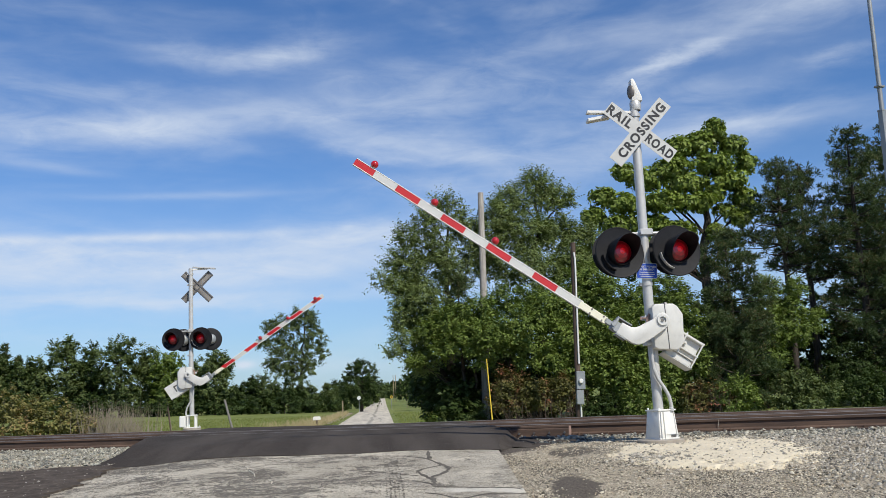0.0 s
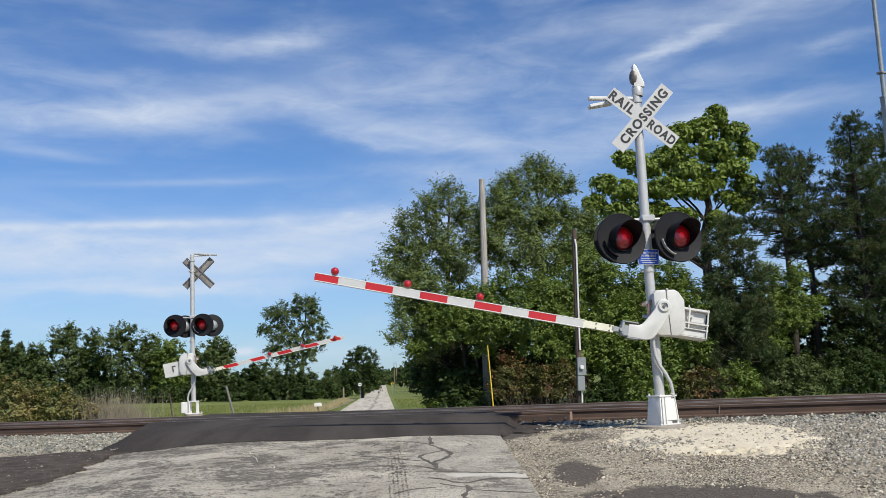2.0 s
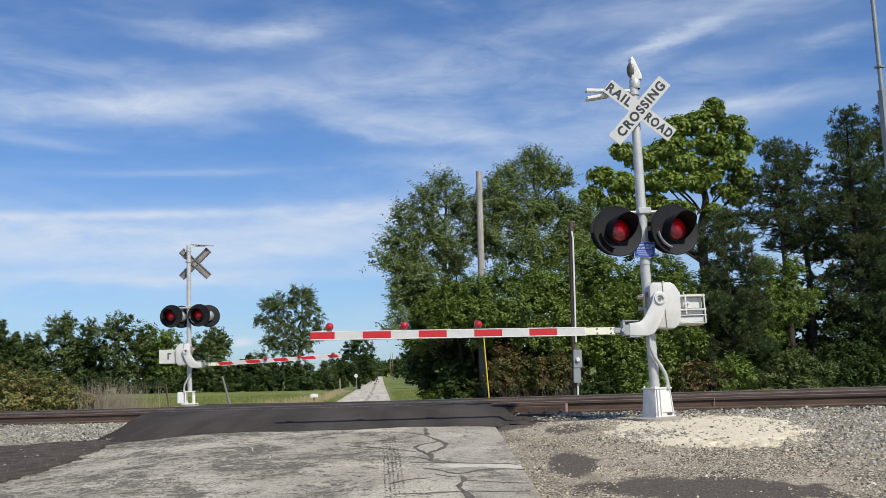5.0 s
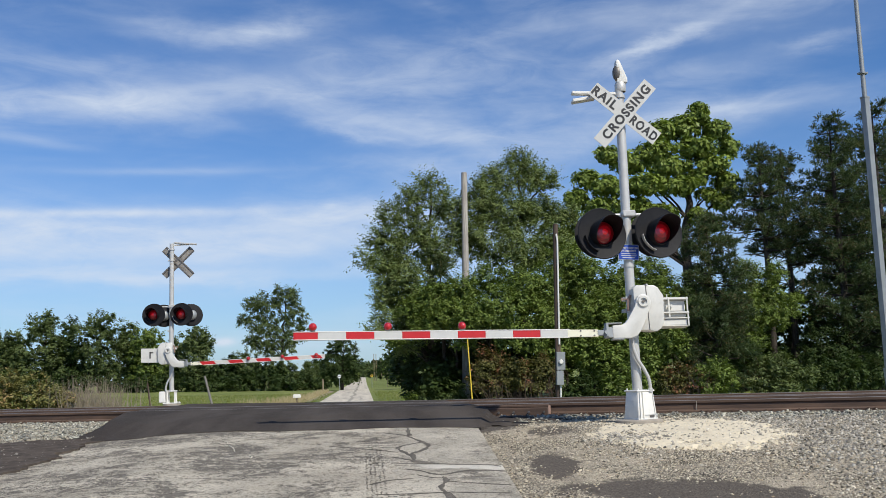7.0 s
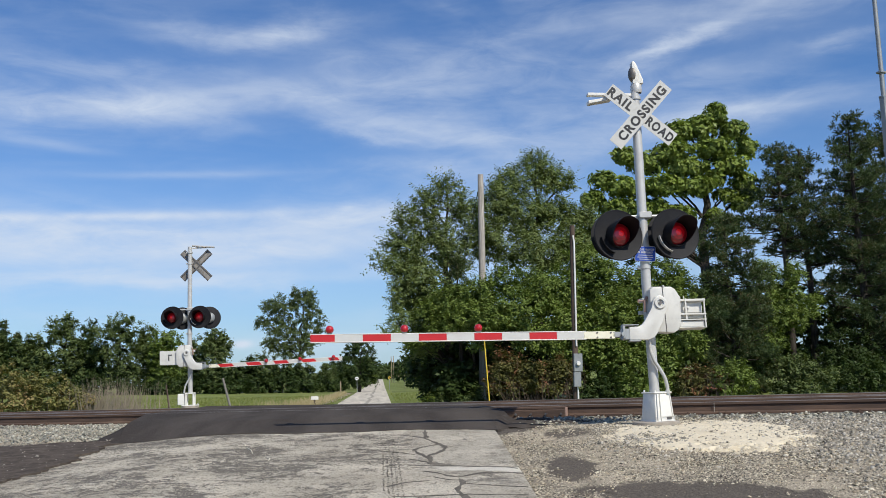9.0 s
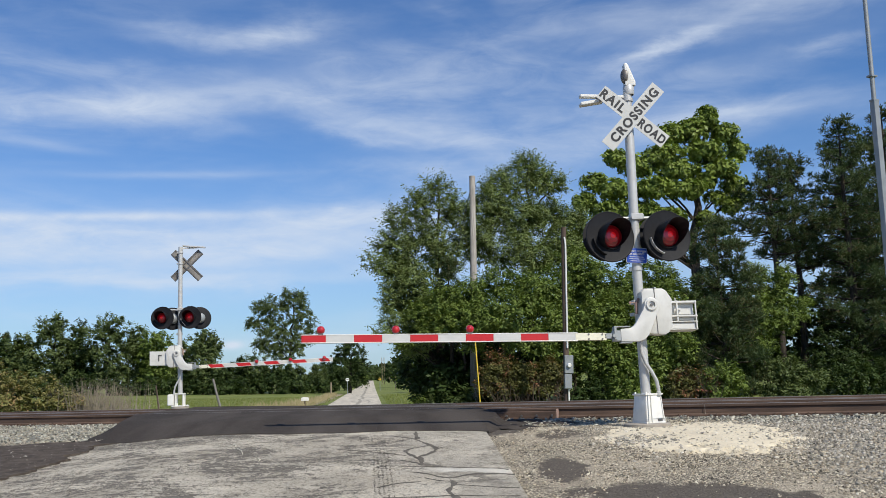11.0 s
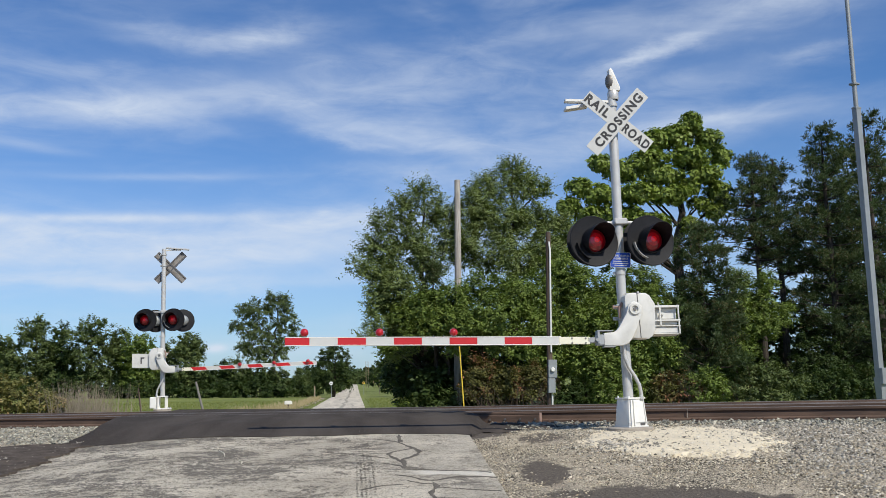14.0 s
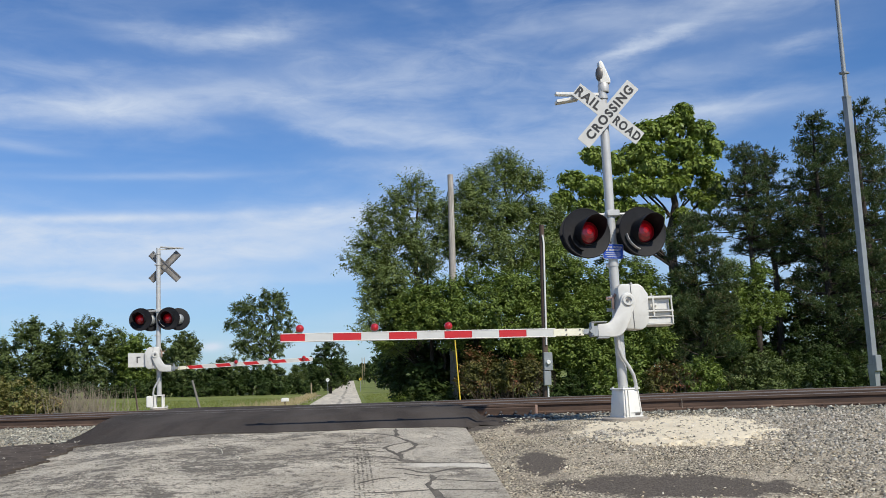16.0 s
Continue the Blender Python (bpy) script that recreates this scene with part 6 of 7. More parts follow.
    # denser growth behind; the wood's inner shade is partly put into dark leaf colour
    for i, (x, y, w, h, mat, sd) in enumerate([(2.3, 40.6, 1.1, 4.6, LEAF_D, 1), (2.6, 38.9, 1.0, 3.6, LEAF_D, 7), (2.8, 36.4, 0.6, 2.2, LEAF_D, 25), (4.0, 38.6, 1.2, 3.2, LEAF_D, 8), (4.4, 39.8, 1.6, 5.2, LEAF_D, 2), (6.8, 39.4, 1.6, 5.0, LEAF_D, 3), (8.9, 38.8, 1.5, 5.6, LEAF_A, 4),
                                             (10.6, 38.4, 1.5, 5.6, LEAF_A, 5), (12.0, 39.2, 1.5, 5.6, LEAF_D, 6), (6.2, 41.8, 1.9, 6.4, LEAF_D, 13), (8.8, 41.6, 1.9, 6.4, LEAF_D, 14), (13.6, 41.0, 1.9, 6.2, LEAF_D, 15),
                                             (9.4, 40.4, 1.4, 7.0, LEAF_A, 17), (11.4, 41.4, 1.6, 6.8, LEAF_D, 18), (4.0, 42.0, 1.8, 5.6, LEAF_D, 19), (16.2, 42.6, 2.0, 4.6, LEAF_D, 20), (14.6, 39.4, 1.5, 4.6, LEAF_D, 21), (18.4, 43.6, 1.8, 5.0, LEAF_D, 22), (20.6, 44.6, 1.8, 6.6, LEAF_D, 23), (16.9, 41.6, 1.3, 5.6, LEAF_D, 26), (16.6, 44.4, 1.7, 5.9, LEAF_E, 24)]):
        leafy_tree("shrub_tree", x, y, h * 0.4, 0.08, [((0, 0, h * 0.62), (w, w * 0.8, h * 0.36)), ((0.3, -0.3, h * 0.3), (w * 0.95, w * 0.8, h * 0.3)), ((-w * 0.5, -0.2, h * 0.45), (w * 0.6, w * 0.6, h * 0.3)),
                   ((w * 0.5, 0, h * 0.5), (w * 0.6, w * 0.6, h * 0.34))], 5000, 0.22, mat, "dense shrub inside the wood's edge, mostly in shade-darkened leaves", "shrub", "inner wood shrubs", 40 + sd, 0.4, 0.5, per=36, twigs=16)
    # big-leaved tree behind the signal: tiers of foliage with gaps between
    x, y = 15.3, 44.5
    leafy_tree("tree", x, y, 7.4, 0.24, lobes_from(x, y, [
        (16.4, 44.0, 12.7, (0.44, 0.39, 0.34)), (15.6, 44.0, 12.2, (0.68, 0.55, 0.42)), (17.2, 44.0, 12.0, (0.63, 0.51, 0.39)), (14.6, 44.0, 12.0, (0.68, 0.55, 0.42)), (17.8, 44.0, 11.2, (0.39, 0.42, 0.44)),
        (16.1, 43.6, 11.1, (0.93, 0.65, 0.36)), (14.1, 43.6, 10.9, (0.88, 0.62, 0.36)), (11.8, 44.0, 10.9, (0.47, 0.39, 0.31)), (12.9, 44.0, 10.5, (0.78, 0.57, 0.36)), (14.7, 43.6, 10.2, (0.93, 0.65, 0.36)),
        (16.8, 43.6, 10.2, (0.88, 0.61, 0.34)), (10.7, 44.0, 9.7, (0.52, 0.43, 0.34)), (16.5, 44.0, 13.1, (0.3, 0.3, 0.25)), (16.0, 43.8, 9.7, (0.5, 0.5, 0.3))], 1.15) + lobes_from(x, y, [
        (11.7, 43.6, 9.3, (0.77, 0.56, 0.34)), (13.4, 43.4, 9.3, (0.87, 0.62, 0.36)), (15.0, 43.4, 9.2, (0.87, 0.58, 0.28)), (17.5, 44.0, 9.5, (0.52, 0.44, 0.36)), (10.2, 44.0, 8.8, (0.47, 0.36, 0.26)),
        (11.2, 43.6, 8.3, (0.72, 0.52, 0.31)), (12.8, 43.6, 8.2, (0.83, 0.59, 0.36)), (14.1, 43.6, 7.9, (0.67, 0.52, 0.36)), (17.3, 44.0, 8.5, (0.47, 0.39, 0.31)), (16.6, 44.0, 8.9, (0.47, 0.31, 0.16)),
        (11.7, 43.6, 7.2, (0.98, 0.72, 0.46)), (13.5, 43.6, 6.9, (0.98, 0.72, 0.46)), (16.7, 44.0, 7.4, (0.42, 0.31, 0.21)), (17.9, 44.0, 9.0, (0.35, 0.3, 0.3)), (16.0, 44.0, 7.9, (0.4, 0.3, 0.2))], 1.18),
        40000, 0.235, LEAF_C, "broad-leaved tree with large bright green leaves", seed=51, twig=0.2, slim=0.5, droop=0.35, shell=0.25, twigs=70, per=9, parasol=True, fork=(0.1, -0.3, 0))
    # pines
    pine_tree("pine_tree", 13.4, 35.8, 7.0, 1.75, 0.3, NEEDLE, "young dark green pine, full to the ground", 61, group="pines", full=0.36, puff=0.36, shoots=22, blades=13, step=0.66, needle=0.11, width=0.0115)
    pine_tree("pine_tree", 18.0, 41.0, 11.0, 2.0, 6.2, NEEDLE, "tall dark pine with bare lower boughs", 62, group="pines", full=0.5, bare_from=4.4, puff=0.34)
    pine_tree("pine_tree", 19.3, 41.6, 11.2, 2.1, 5.6, NEEDLE, "tall slim dark pine with bare lower boughs", 67, group="pines", full=0.5, bare_from=4.0, puff=0.34)
    pine_tree("pine_tree", 20.7, 39.6, 12.0, 2.15, 0.8, NEEDLE, "tall dark dense pine with rounded crown", 63, group="pines", full=0.42, puff=0.34)
    pine_tree("pine_tree", 22.6, 39.4, 12.6, 2.6, 0.6, NEEDLE, "tall dark dense pine behind the antenna mast", 64, group="pines", full=0.45, puff=0.36)
    pine_tree("pine_tree", 26.2, 40.6, 13.4, 3.2, 0.8, NEEDLE, "tall dark dense pine at the wood's end", 65, shoots=11, blades=8, group="pines", full=0.5, puff=0.5, needle=0.2, width=0.026)
    pine_tree("pine_tree", 22.9, 44.0, 11.8, 2.5, 1.0, NEEDLE, "dark dense pine in the second row", 66, shoots=11, blades=8, group="pines", full=0.5, puff=0.5, needle=0.2, width=0.026)
    pine_tree("pine_tree", 25.6, 45.0, 12.6, 3.0, 0.8, NEEDLE, "dark dense pine in the second row", 68, shoots=11, blades=8, group="pines", full=0.5, puff=0.5, needle=0.2, width=0.026)
    pine_tree("pine_tree", 29.5, 43.0, 13.0, 3.4, 0.8, NEEDLE, "dark dense pine in the second row", 69, shoots=9, blades=7, group="pines", full=0.5, puff=0.58, needle=0.22, width=0.03)
    # undergrowth along the track
    for i, (x, y, spec, count, mat) in enumerate([
        (16.5, 38.9, [(16.9, 38.6, 3.7, (0.73, 0.64, 0.55)), (16.2, 38.2, 2.7, (0.63, 0.66, 0.68)), (17.1, 38.2, 2.7, (0.59, 0.59, 0.59)), (15.6, 37.6, 1.7, (0.53, 0.53, 0.53)), (18.0, 38.6, 3.1, (0.5, 0.45, 0.5)), (15.5, 38.2, 3.5, (0.7, 0.6, 0.7)), (15.9, 38.4, 4.6, (0.55, 0.5, 0.5)), (17.2, 38.6, 4.5, (0.5, 0.5, 0.4))], 19000, LEAF_B),
        (15.6, 35.2, [(15.4, 35.2, 0.6, (0.88, 0.69, 0.5)), (16.4, 35.2, 0.2, (0.71, 0.58, 0.46)), (14.9, 35.0, -0.1, (0.66, 0.5, 0.33)), (15.7, 34.9, -0.2, (0.7, 0.5, 0.29))], 9000, LEAF_E),
        (4.4, 34.5, [(4.5, 34.5, 1.0, (0.53, 0.51, 0.49)), (4.2, 34.4, 0.5, (0.45, 0.41, 0.37))], 5000, LEAF_RED),
        (5.3, 34.4, [(5.4, 34.4, 0.7, (0.65, 0.57, 0.49)), (5.0, 34.3, 0.3, (0.61, 0.45, 0.28))], 5000, LEAF_RED),
        (6.3, 34.4, [(6.4, 34.4, 0.7, (0.49, 0.51, 0.53)), (6.1, 34.3, 0.3, (0.53, 0.41, 0.28))], 5000, LEAF_RED)]):
        leafy_tree("bush", x, y, 0.5, 0.03, lobes_from(x, y, spec), count, 0.11, mat, "tangled bush with turning leaves" if mat == LEAF_RED else "green bush beside the railway", "bush", "trackside bushes", 80 + i, 0.3, 0.48, per=28, twigs=20)
    for i, (x, y, w, h, mat) in enumerate([(7.8, 34.2, 0.9, 1.3, LEAF_D), (9.4, 34.0, 1.0, 1.5, LEAF_B), (11.4, 33.8, 0.9, 1.4, LEAF_RED), (12.5, 33.8, 0.9, 1.5, LEAF_B), (18.4, 36.2, 1.2, 1.6, LEAF_D), (20.6, 37.0, 1.5, 1.6, LEAF_D),
                                           (22.9, 37.4, 1.6, 2.0, LEAF_D), (25.6, 38.0, 1.6, 2.2, LEAF_D), (1.75, 36.2, 0.5, 0.85, LEAF_B), (3.2, 35.3, 0.6, 0.9, LEAF_E), (2.5, 35.6, 0.6, 0.9, LEAF_E), (13.9, 38.0, 1.3, 3.2, LEAF_D), (19.3, 38.6, 1.4, 3.2, LEAF_D)]):
        leafy_tree("bush", x, y, h * 0.3, 0.03, [((0, 0, h * 0.5), (w, w * 0.7, h * 0.45)), ((w * 0.5, 0.2, h * 0.4), (w * 0.6, w * 0.6, h * 0.36)), ((-w * 0.5, -0.1, h * 0.35), (w * 0.6, w * 0.6, h * 0.32))],
                   max(900, int(4200 * w * h / 1.4)) if h < 3 else 6000, 0.115, mat, "tangled bush with turning leaves" if mat == LEAF_RED else "low green bush beside the railway", "bush", "trackside bushes", 90 + i, 0.28, 0.48, per=28, twigs=16)


def far_trees():
    rng = random.Random(9)
    # woods across the field
    spec = [(-67, 146, 11.0, 3.8), (-63.2, 143, 10.6, 3.6), (-59.9, 144, 10.4, 3.4), (-56.6, 146, 9.2, 3.2), (-53.2, 145, 8.6, 2.8), (-49.6, 143, 9.5, 2.6), (-45.7, 143, 11.8, 3.0), (-42.3, 144, 11.1, 2.7), (-37.8, 142, 11.6, 3.7), (-34.0, 144, 10.1, 2.4),
            (-30.9, 141, 9.3, 2.8), (-27.6, 145, 7.6, 2.2), (-24.3, 142, 9.6, 2.7)]
    for i, (x, y, h, w) in enumerate(spec):
        mat = LEAF_B if i == 10 else (LEAF_E, LEAF_D, LEAF_E)[i % 3]
        lobes = [((rng.uniform(-0.6, 0.6) * w, rng.uniform(-0.4, 0.4) * w, h * rng.uniform(0.3, 0.86)), (w * rng.uniform(0.3, 0.5), w * 0.45, h * rng.uniform(0.08, 0.13))) for _ in range(11)]
        lobes += [((0, 0, h * 0.55), (w * 0.7, w * 0.6, h * 0.26)), ((0, 0, h * 0.9), (w * 0.4, w * 0.4, h * 0.08)), ((0, 0, h * 0.25), (w * 0.8, w * 0.6, h * 0.18))]
        leafy_tree("tree", x, y, h * 0.3, 0.25, [(c, tuple(1.15 * q for q in r)) for c, r in lobes], 11000, 0.37, mat, "rounded green tree in the wood across the field", "tree", "wood across the field", 100 + i, 0.9, 0.55, twigs=10, per=36)
    # undergrowth whose dark leaf colour also stands for the shade below the trees
    for i in range(19):
        x, y = -67 + 3.3 * i, 139.0 + 1.5 * math.sin(i * 2.1)
        h = 3.0 + 0.8 * math.sin(i * 1.7)
        leafy_tree("bush", x, y, 0.8, 0.06, [((0, 0, h * 0.45), (2.1, 1.6, h * 0.5)), ((-1.3, 0, h * 0.3), (1.4, 1.3, h * 0.35)), ((1.3, 0, h * 0.3), (1.4, 1.3, h * 0.35))], 2400, 0.36, LEAF_D,
                   "dark undergrowth standing for shade at the foot of the wood", "bush", "wood undergrowth", 220 + i, 0.5, twigs=4)
    # tall tree by the lane and its thicket
    x, y = -13.0, 150.5
    leafy_tree("tree", x, y, 5.0, 0.3, lobes_from(x, y, [
        (-11.8, 150.0, 13.5, (2.13, 1.4, 1.51)), (-14.9, 150.0, 12.1, (2.13, 1.4, 1.6)), (-17.1, 150.0, 12.2, (1.24, 1.11, 0.98)), (-18.1, 150.0, 9.8, (1.07, 0.93, 0.8)), (-14.9, 150.0, 9.2, (2.66, 1.4, 1.51)),
        (-10.7, 150.0, 10.7, (1.95, 1.4, 1.78)), (-11.6, 150.0, 7.6, (2.49, 1.4, 1.6)), (-16.0, 150.0, 6.9, (2.13, 1.4, 1.24)), (-13.2, 150.0, 5.3, (2.84, 1.4, 1.07)), (-9.3, 150.0, 8.2, (0.89, 1.02, 1.15))], 1.15),
        22000, 0.34, LEAF_E, "tall open tree beside the far lane", seed=130, twig=0.8, shell=0.45, twigs=24, per=30)
    for i, (x, y, w, h, mat) in enumerate([(-19.5, 147, 1.8, 5.9, LEAF_D), (-16.9, 147, 2.2, 6.6, LEAF_E), (-14.2, 146, 2.2, 5.7, LEAF_D), (-11.4, 147, 1.6, 4.4, LEAF_E), (-21.8, 147, 1.6, 4.4, LEAF_D), (-19.6, 150, 2.4, 6.6, LEAF_E), (-13.0, 148, 2.4, 6.2, LEAF_E)]):
        leafy_tree("shrub_tree", x, y, 1.5, 0.12, [((0, 0, h * 0.6), (w * 0.9, w, h * 0.34)), ((w * 0.4, 0, h * 0.3), (w * 0.8, w, h * 0.28)), ((-w * 0.5, 0, h * 0.35), (w * 0.7, w, h * 0.3))], 4200, 0.36, mat,
                   "dense green thicket tree across the field", "shrub", "field thicket", 140 + i, 0.6, twigs=8)
    # round dark tree beside the lane
    x, y = -2.9, 128.5
    leafy_tree("tree", x, y, 2.0, 0.2, lobes_from(x, y, [(-2.5, 128.0, 3.8, (1.82, 1.4, 1.52)), (-4.3, 128.0, 2.2, (1.14, 1.33, 1.52)), (-1.3, 128.0, 2.4, (1.06, 1.29, 1.52)), (-2.5, 128.0, 5.1, (1.21, 0.91, 0.61)), (-4.8, 128.0, 0.6, (0.83, 0.83, 0.83)),
        (-1.8, 128.0, 0.6, (1.29, 1.06, 0.83)), (-3.3, 128.0, 0.4, (1.52, 1.14, 0.76)), (-4.5, 128.0, 3.6, (1.1, 1.1, 1.2)), (-3.4, 128.0, 4.8, (1.2, 1.0, 0.8)), (-5.0, 128.0, 2.0, (0.8, 1.0, 1.0))], 1.1), 12000, 0.27, LEAF_D, "rounded dark tree beside the far lane", "tree", "lane trees", 159, 0.55, twigs=10)
    for i, (x, y, w, h, mat) in enumerate([(-3.9, 165, 1.8, 5.6, LEAF_D), (-2.9, 200, 2.0, 5.8, LEAF_B), (2.4, 350, 4.0, 4.6, LEAF_E), (-4.6, 380, 4.5, 5.6, LEAF_E), (9.0, 300, 6, 7.0, LEAF_D), (-3.6, 260, 2.4, 5.5, LEAF_E),
                                           (4.9, 122, 2.2, 5.6, LEAF_D), (5.9, 150, 2.6, 6.4, LEAF_B), (7, 190, 3.4, 8, LEAF_D), (-8.2, 178, 2.0, 5.0, LEAF_D), (0.4, 440, 4.5, 5.8, LEAF_E), (5.0, 400, 4.5, 6.0, LEAF_D), (6.0, 250, 2.6, 5.6, LEAF_D), (-5.0, 430, 4.5, 6.2, LEAF_E)]):
        leafy_tree("tree", x, y, h * 0.25, 0.18, [((0, 0, h * 0.6), (w, w, h * 0.38)), ((w * 0.35, 0, h * 0.42), (w * 0.75, w * 0.8, h * 0.3)), ((-w * 0.35, 0, h * 0.4), (w * 0.75, w * 0.8, h * 0.32))], 4200, 0.3 if y < 160 else 0.5, mat,
                   "rounded dark tree beside the far lane", "tree", "lane trees", 160 + i, 0.5 if y < 160 else 0.8, twigs=8)
    for x, y, h, w, sd in ((-8.5, 148, 4.0, 1.2, 181), (-7.3, 149, 3.3, 1.0, 182), (-56.5, 148, 11.6, 2.2, 183), (-54.4, 148, 9.8, 1.9, 184)):
        pine_tree("spruce_tree", x, y, h, w, 0.4, NEEDLE if h > 6 else LEAF_E, "narrow grey-green spruce across the field" if h < 6 else "tall pointed spruce above the wood", sd, 0.4, 8, 7, full=0.9, puff=0.6, width=0.05, group="spruces")
    # yellowing bushes beyond the rails
    for i, (x, y, w, h) in enumerate([(-15.6, 41.0, 1.4, 2.4), (-14.0, 41.6, 1.2, 2.1), (-12.8, 41.4, 0.9, 1.5), (-17.6, 42, 1.6, 2.8), (-19.8, 42.6, 1.7, 2.8)]):
        leafy_tree("bush", x, y, 0.6, 0.03, [((0, 0, h * 0.5), (w, w * 0.8, h * 0.5)), ((w * 0.5, 0, h * 0.35), (w * 0.6, w * 0.6, h * 0.36)), ((-w * 0.5, 0, h * 0.4), (w * 0.6, w * 0.6, h * 0.4))], 5200, 0.125, LEAF_BUSH,
                   "yellowing leafy bush beyond the rails", "bush", "field edge bushes", 190 + i, 0.3, per=28)
    # the land is closed by distant woods
    rng2 = np.random.RandomState(77)
    ang = np.linspace(0, 2 * np.pi, 420)
    pts = []
    for a in ang:
        for r in (430, 445):
            x, y = r * math.sin(a), 30 + r * math.cos(a)
            hgt = 5.6 + 1.8 * math.sin(a * 17) + 1.4 * math.sin(a * 41 + 1)
            many = 80 if abs((a + math.pi) % (2 * math.pi) - math.pi) < 0.62 else 20
            q = rng2.normal(0, 1, (many, 3)) * np.array([3.2, 3.2, 0]) + np.array([x, y, 0])
            q[:, 2] = ground_z(x, y) + rng2.rand(many) ** 0.8 * hgt
            pts.append(q)
    pts = np.concatenate(pts)
    v, f = leaf_cards(pts, rng2.uniform(1.7, 3.4, len(pts)), rng2, 0.2, 0.8)
    tagged(raw("distant_woods", v, f, LEAF_D), "dark green woods along the far edge of the fields", "woods", kind="stuff")


def dry_stems():
    rng = np.random.RandomState(201)
    k = 750
    x, y = rng.normal(-11.2, 0.75, k), rng.normal(41.4, 0.4, k)
    z = ground_height(x, y)
    h = rng.uniform(0.4, 2.0, k)
    top = np.stack([x + rng.normal(0, 0.4, k), y + rng.normal(0, 0.3, k), z + h], 1)
    base = np.stack([x, y, z], 1)
    off = np.stack([rng.uniform(0.009, 0.02, k), np.zeros(k), np.zeros(k)], 1)
    v = np.stack([base - off, base + off, top], 1).reshape(-1, 3)
    tagged(raw("dry_stems", v, np.arange(len(v)).reshape(-1, 3), DRY), "tangle of dry brown weed stems", "weeds", kind="stuff")
    # dry grass standing on the bank of the lane
    k = 3200
    y = 52 + 68 * rng.rand(k) ** 1.3
    x = -4.3 - np.abs(rng.normal(0, 1.0, k)) * (0.5 + 1.6 * np.exp(-((y - 74) / 14) ** 2))
    base = np.stack([x, y, ground_height(x, y)], 1)
    top = base + np.stack([rng.normal(0, 0.12, k), rng.normal(0, 0.12, k), rng.uniform(0.15, 0.5, k)], 1)
    off = np.stack([rng.uniform(0.015, 0.035, k), np.zeros(k), np.zeros(k)], 1)
    v = np.stack([base - off, base + off, top], 1).reshape(-1, 3)
    tagged(raw("dry_grass", v, np.arange(len(v)).reshape(-1, 3), STRAW), "tall straw-coloured grass on the lane's bank", "grass", kind="stuff")
    # bare brown stems through the trackside bushes
    k = 240
    x = np.concatenate([rng.uniform(4.3, 7.2, 200), rng.uniform(10.6, 12.2, 40)])
    y = np.where(x < 8, 34.1, 33.4) + rng.normal(0, 0.25, k)
    z = ground_height(x, y)
    h = rng.uniform(0.4, 1.9, k)
    base = np.stack([x, y, z], 1)
    mid = base + np.stack([rng.normal(0, 0.25, k), rng.normal(0, 0.1, k), h * 0.6], 1)
    top = mid + np.stack([rng.normal(0, 0.4, k), rng.normal(-0.05, 0.15, k), h * rng.uniform(-0.1, 0.5, k)], 1)
    off = np.stack([rng.uniform(0.004, 0.009, k), np.zeros(k), rng.uniform(0.0, 0.006, k)], 1)
    v = np.stack([base - off, base + off, mid + off * 0.8, mid - off * 0.8, mid - off * 0.8, mid + off * 0.8, top + off * 0.4, top - off * 0.4], 1).reshape(-1, 3)
    tagged(raw("bare_stems", v, np.arange(len(v)).reshape(-1, 4), BROWN_STEM), "tangle of bare brown stems in the trackside bushes", "weeds", kind="stuff")
    # rank grass along the bank and the field
    k = 60000
    x = np.concatenate([rng.uniform(-26, 12, 25000), rng.uniform(-40, 6, 35000)])
    y = np.concatenate([rng.uniform(31, 46, 25000), rng.uniform(44, 110, 35000)])
    n = x * N.x + y * N.y
    keep = (n > 28.5) & ~((x > -3.6) & (x < 1.05))
    x, y = x[keep], y[keep]
    k = len(x)
    h = np.where(y < 46, rng.uniform(0.05, 0.2, k), rng.uniform(0.08, 0.18, k))
    base = np.stack([x, y, ground_height(x, y) - 0.01], 1)
    lean = rng.normal(0, 0.35, (k, 2)) * h[:, None]
    top = base + np.stack([lean[:, 0], lean[:, 1], h], 1)
    a = rng.uniform(0, np.pi, k)
    w = np.where(y < 46, 0.012, 0.03)
    off = np.stack([np.cos(a) * w, np.sin(a) * w, np.zeros(k)], 1)
    v = np.stack([base - off, base + off, top], 1).reshape(-1, 3)
    tagged(raw("grass", v, np.arange(len(v)).reshape(-1, 3), GRASS), "green mown field grass with dry tufts", "grass", kind="stuff")


# ---- small things ----
def surface(x, y):
    return float(apron_z(x, y)) - 0.012 + 0.006 * math.sin(x * 1.7 + y) * math.sin(y * 1.1)


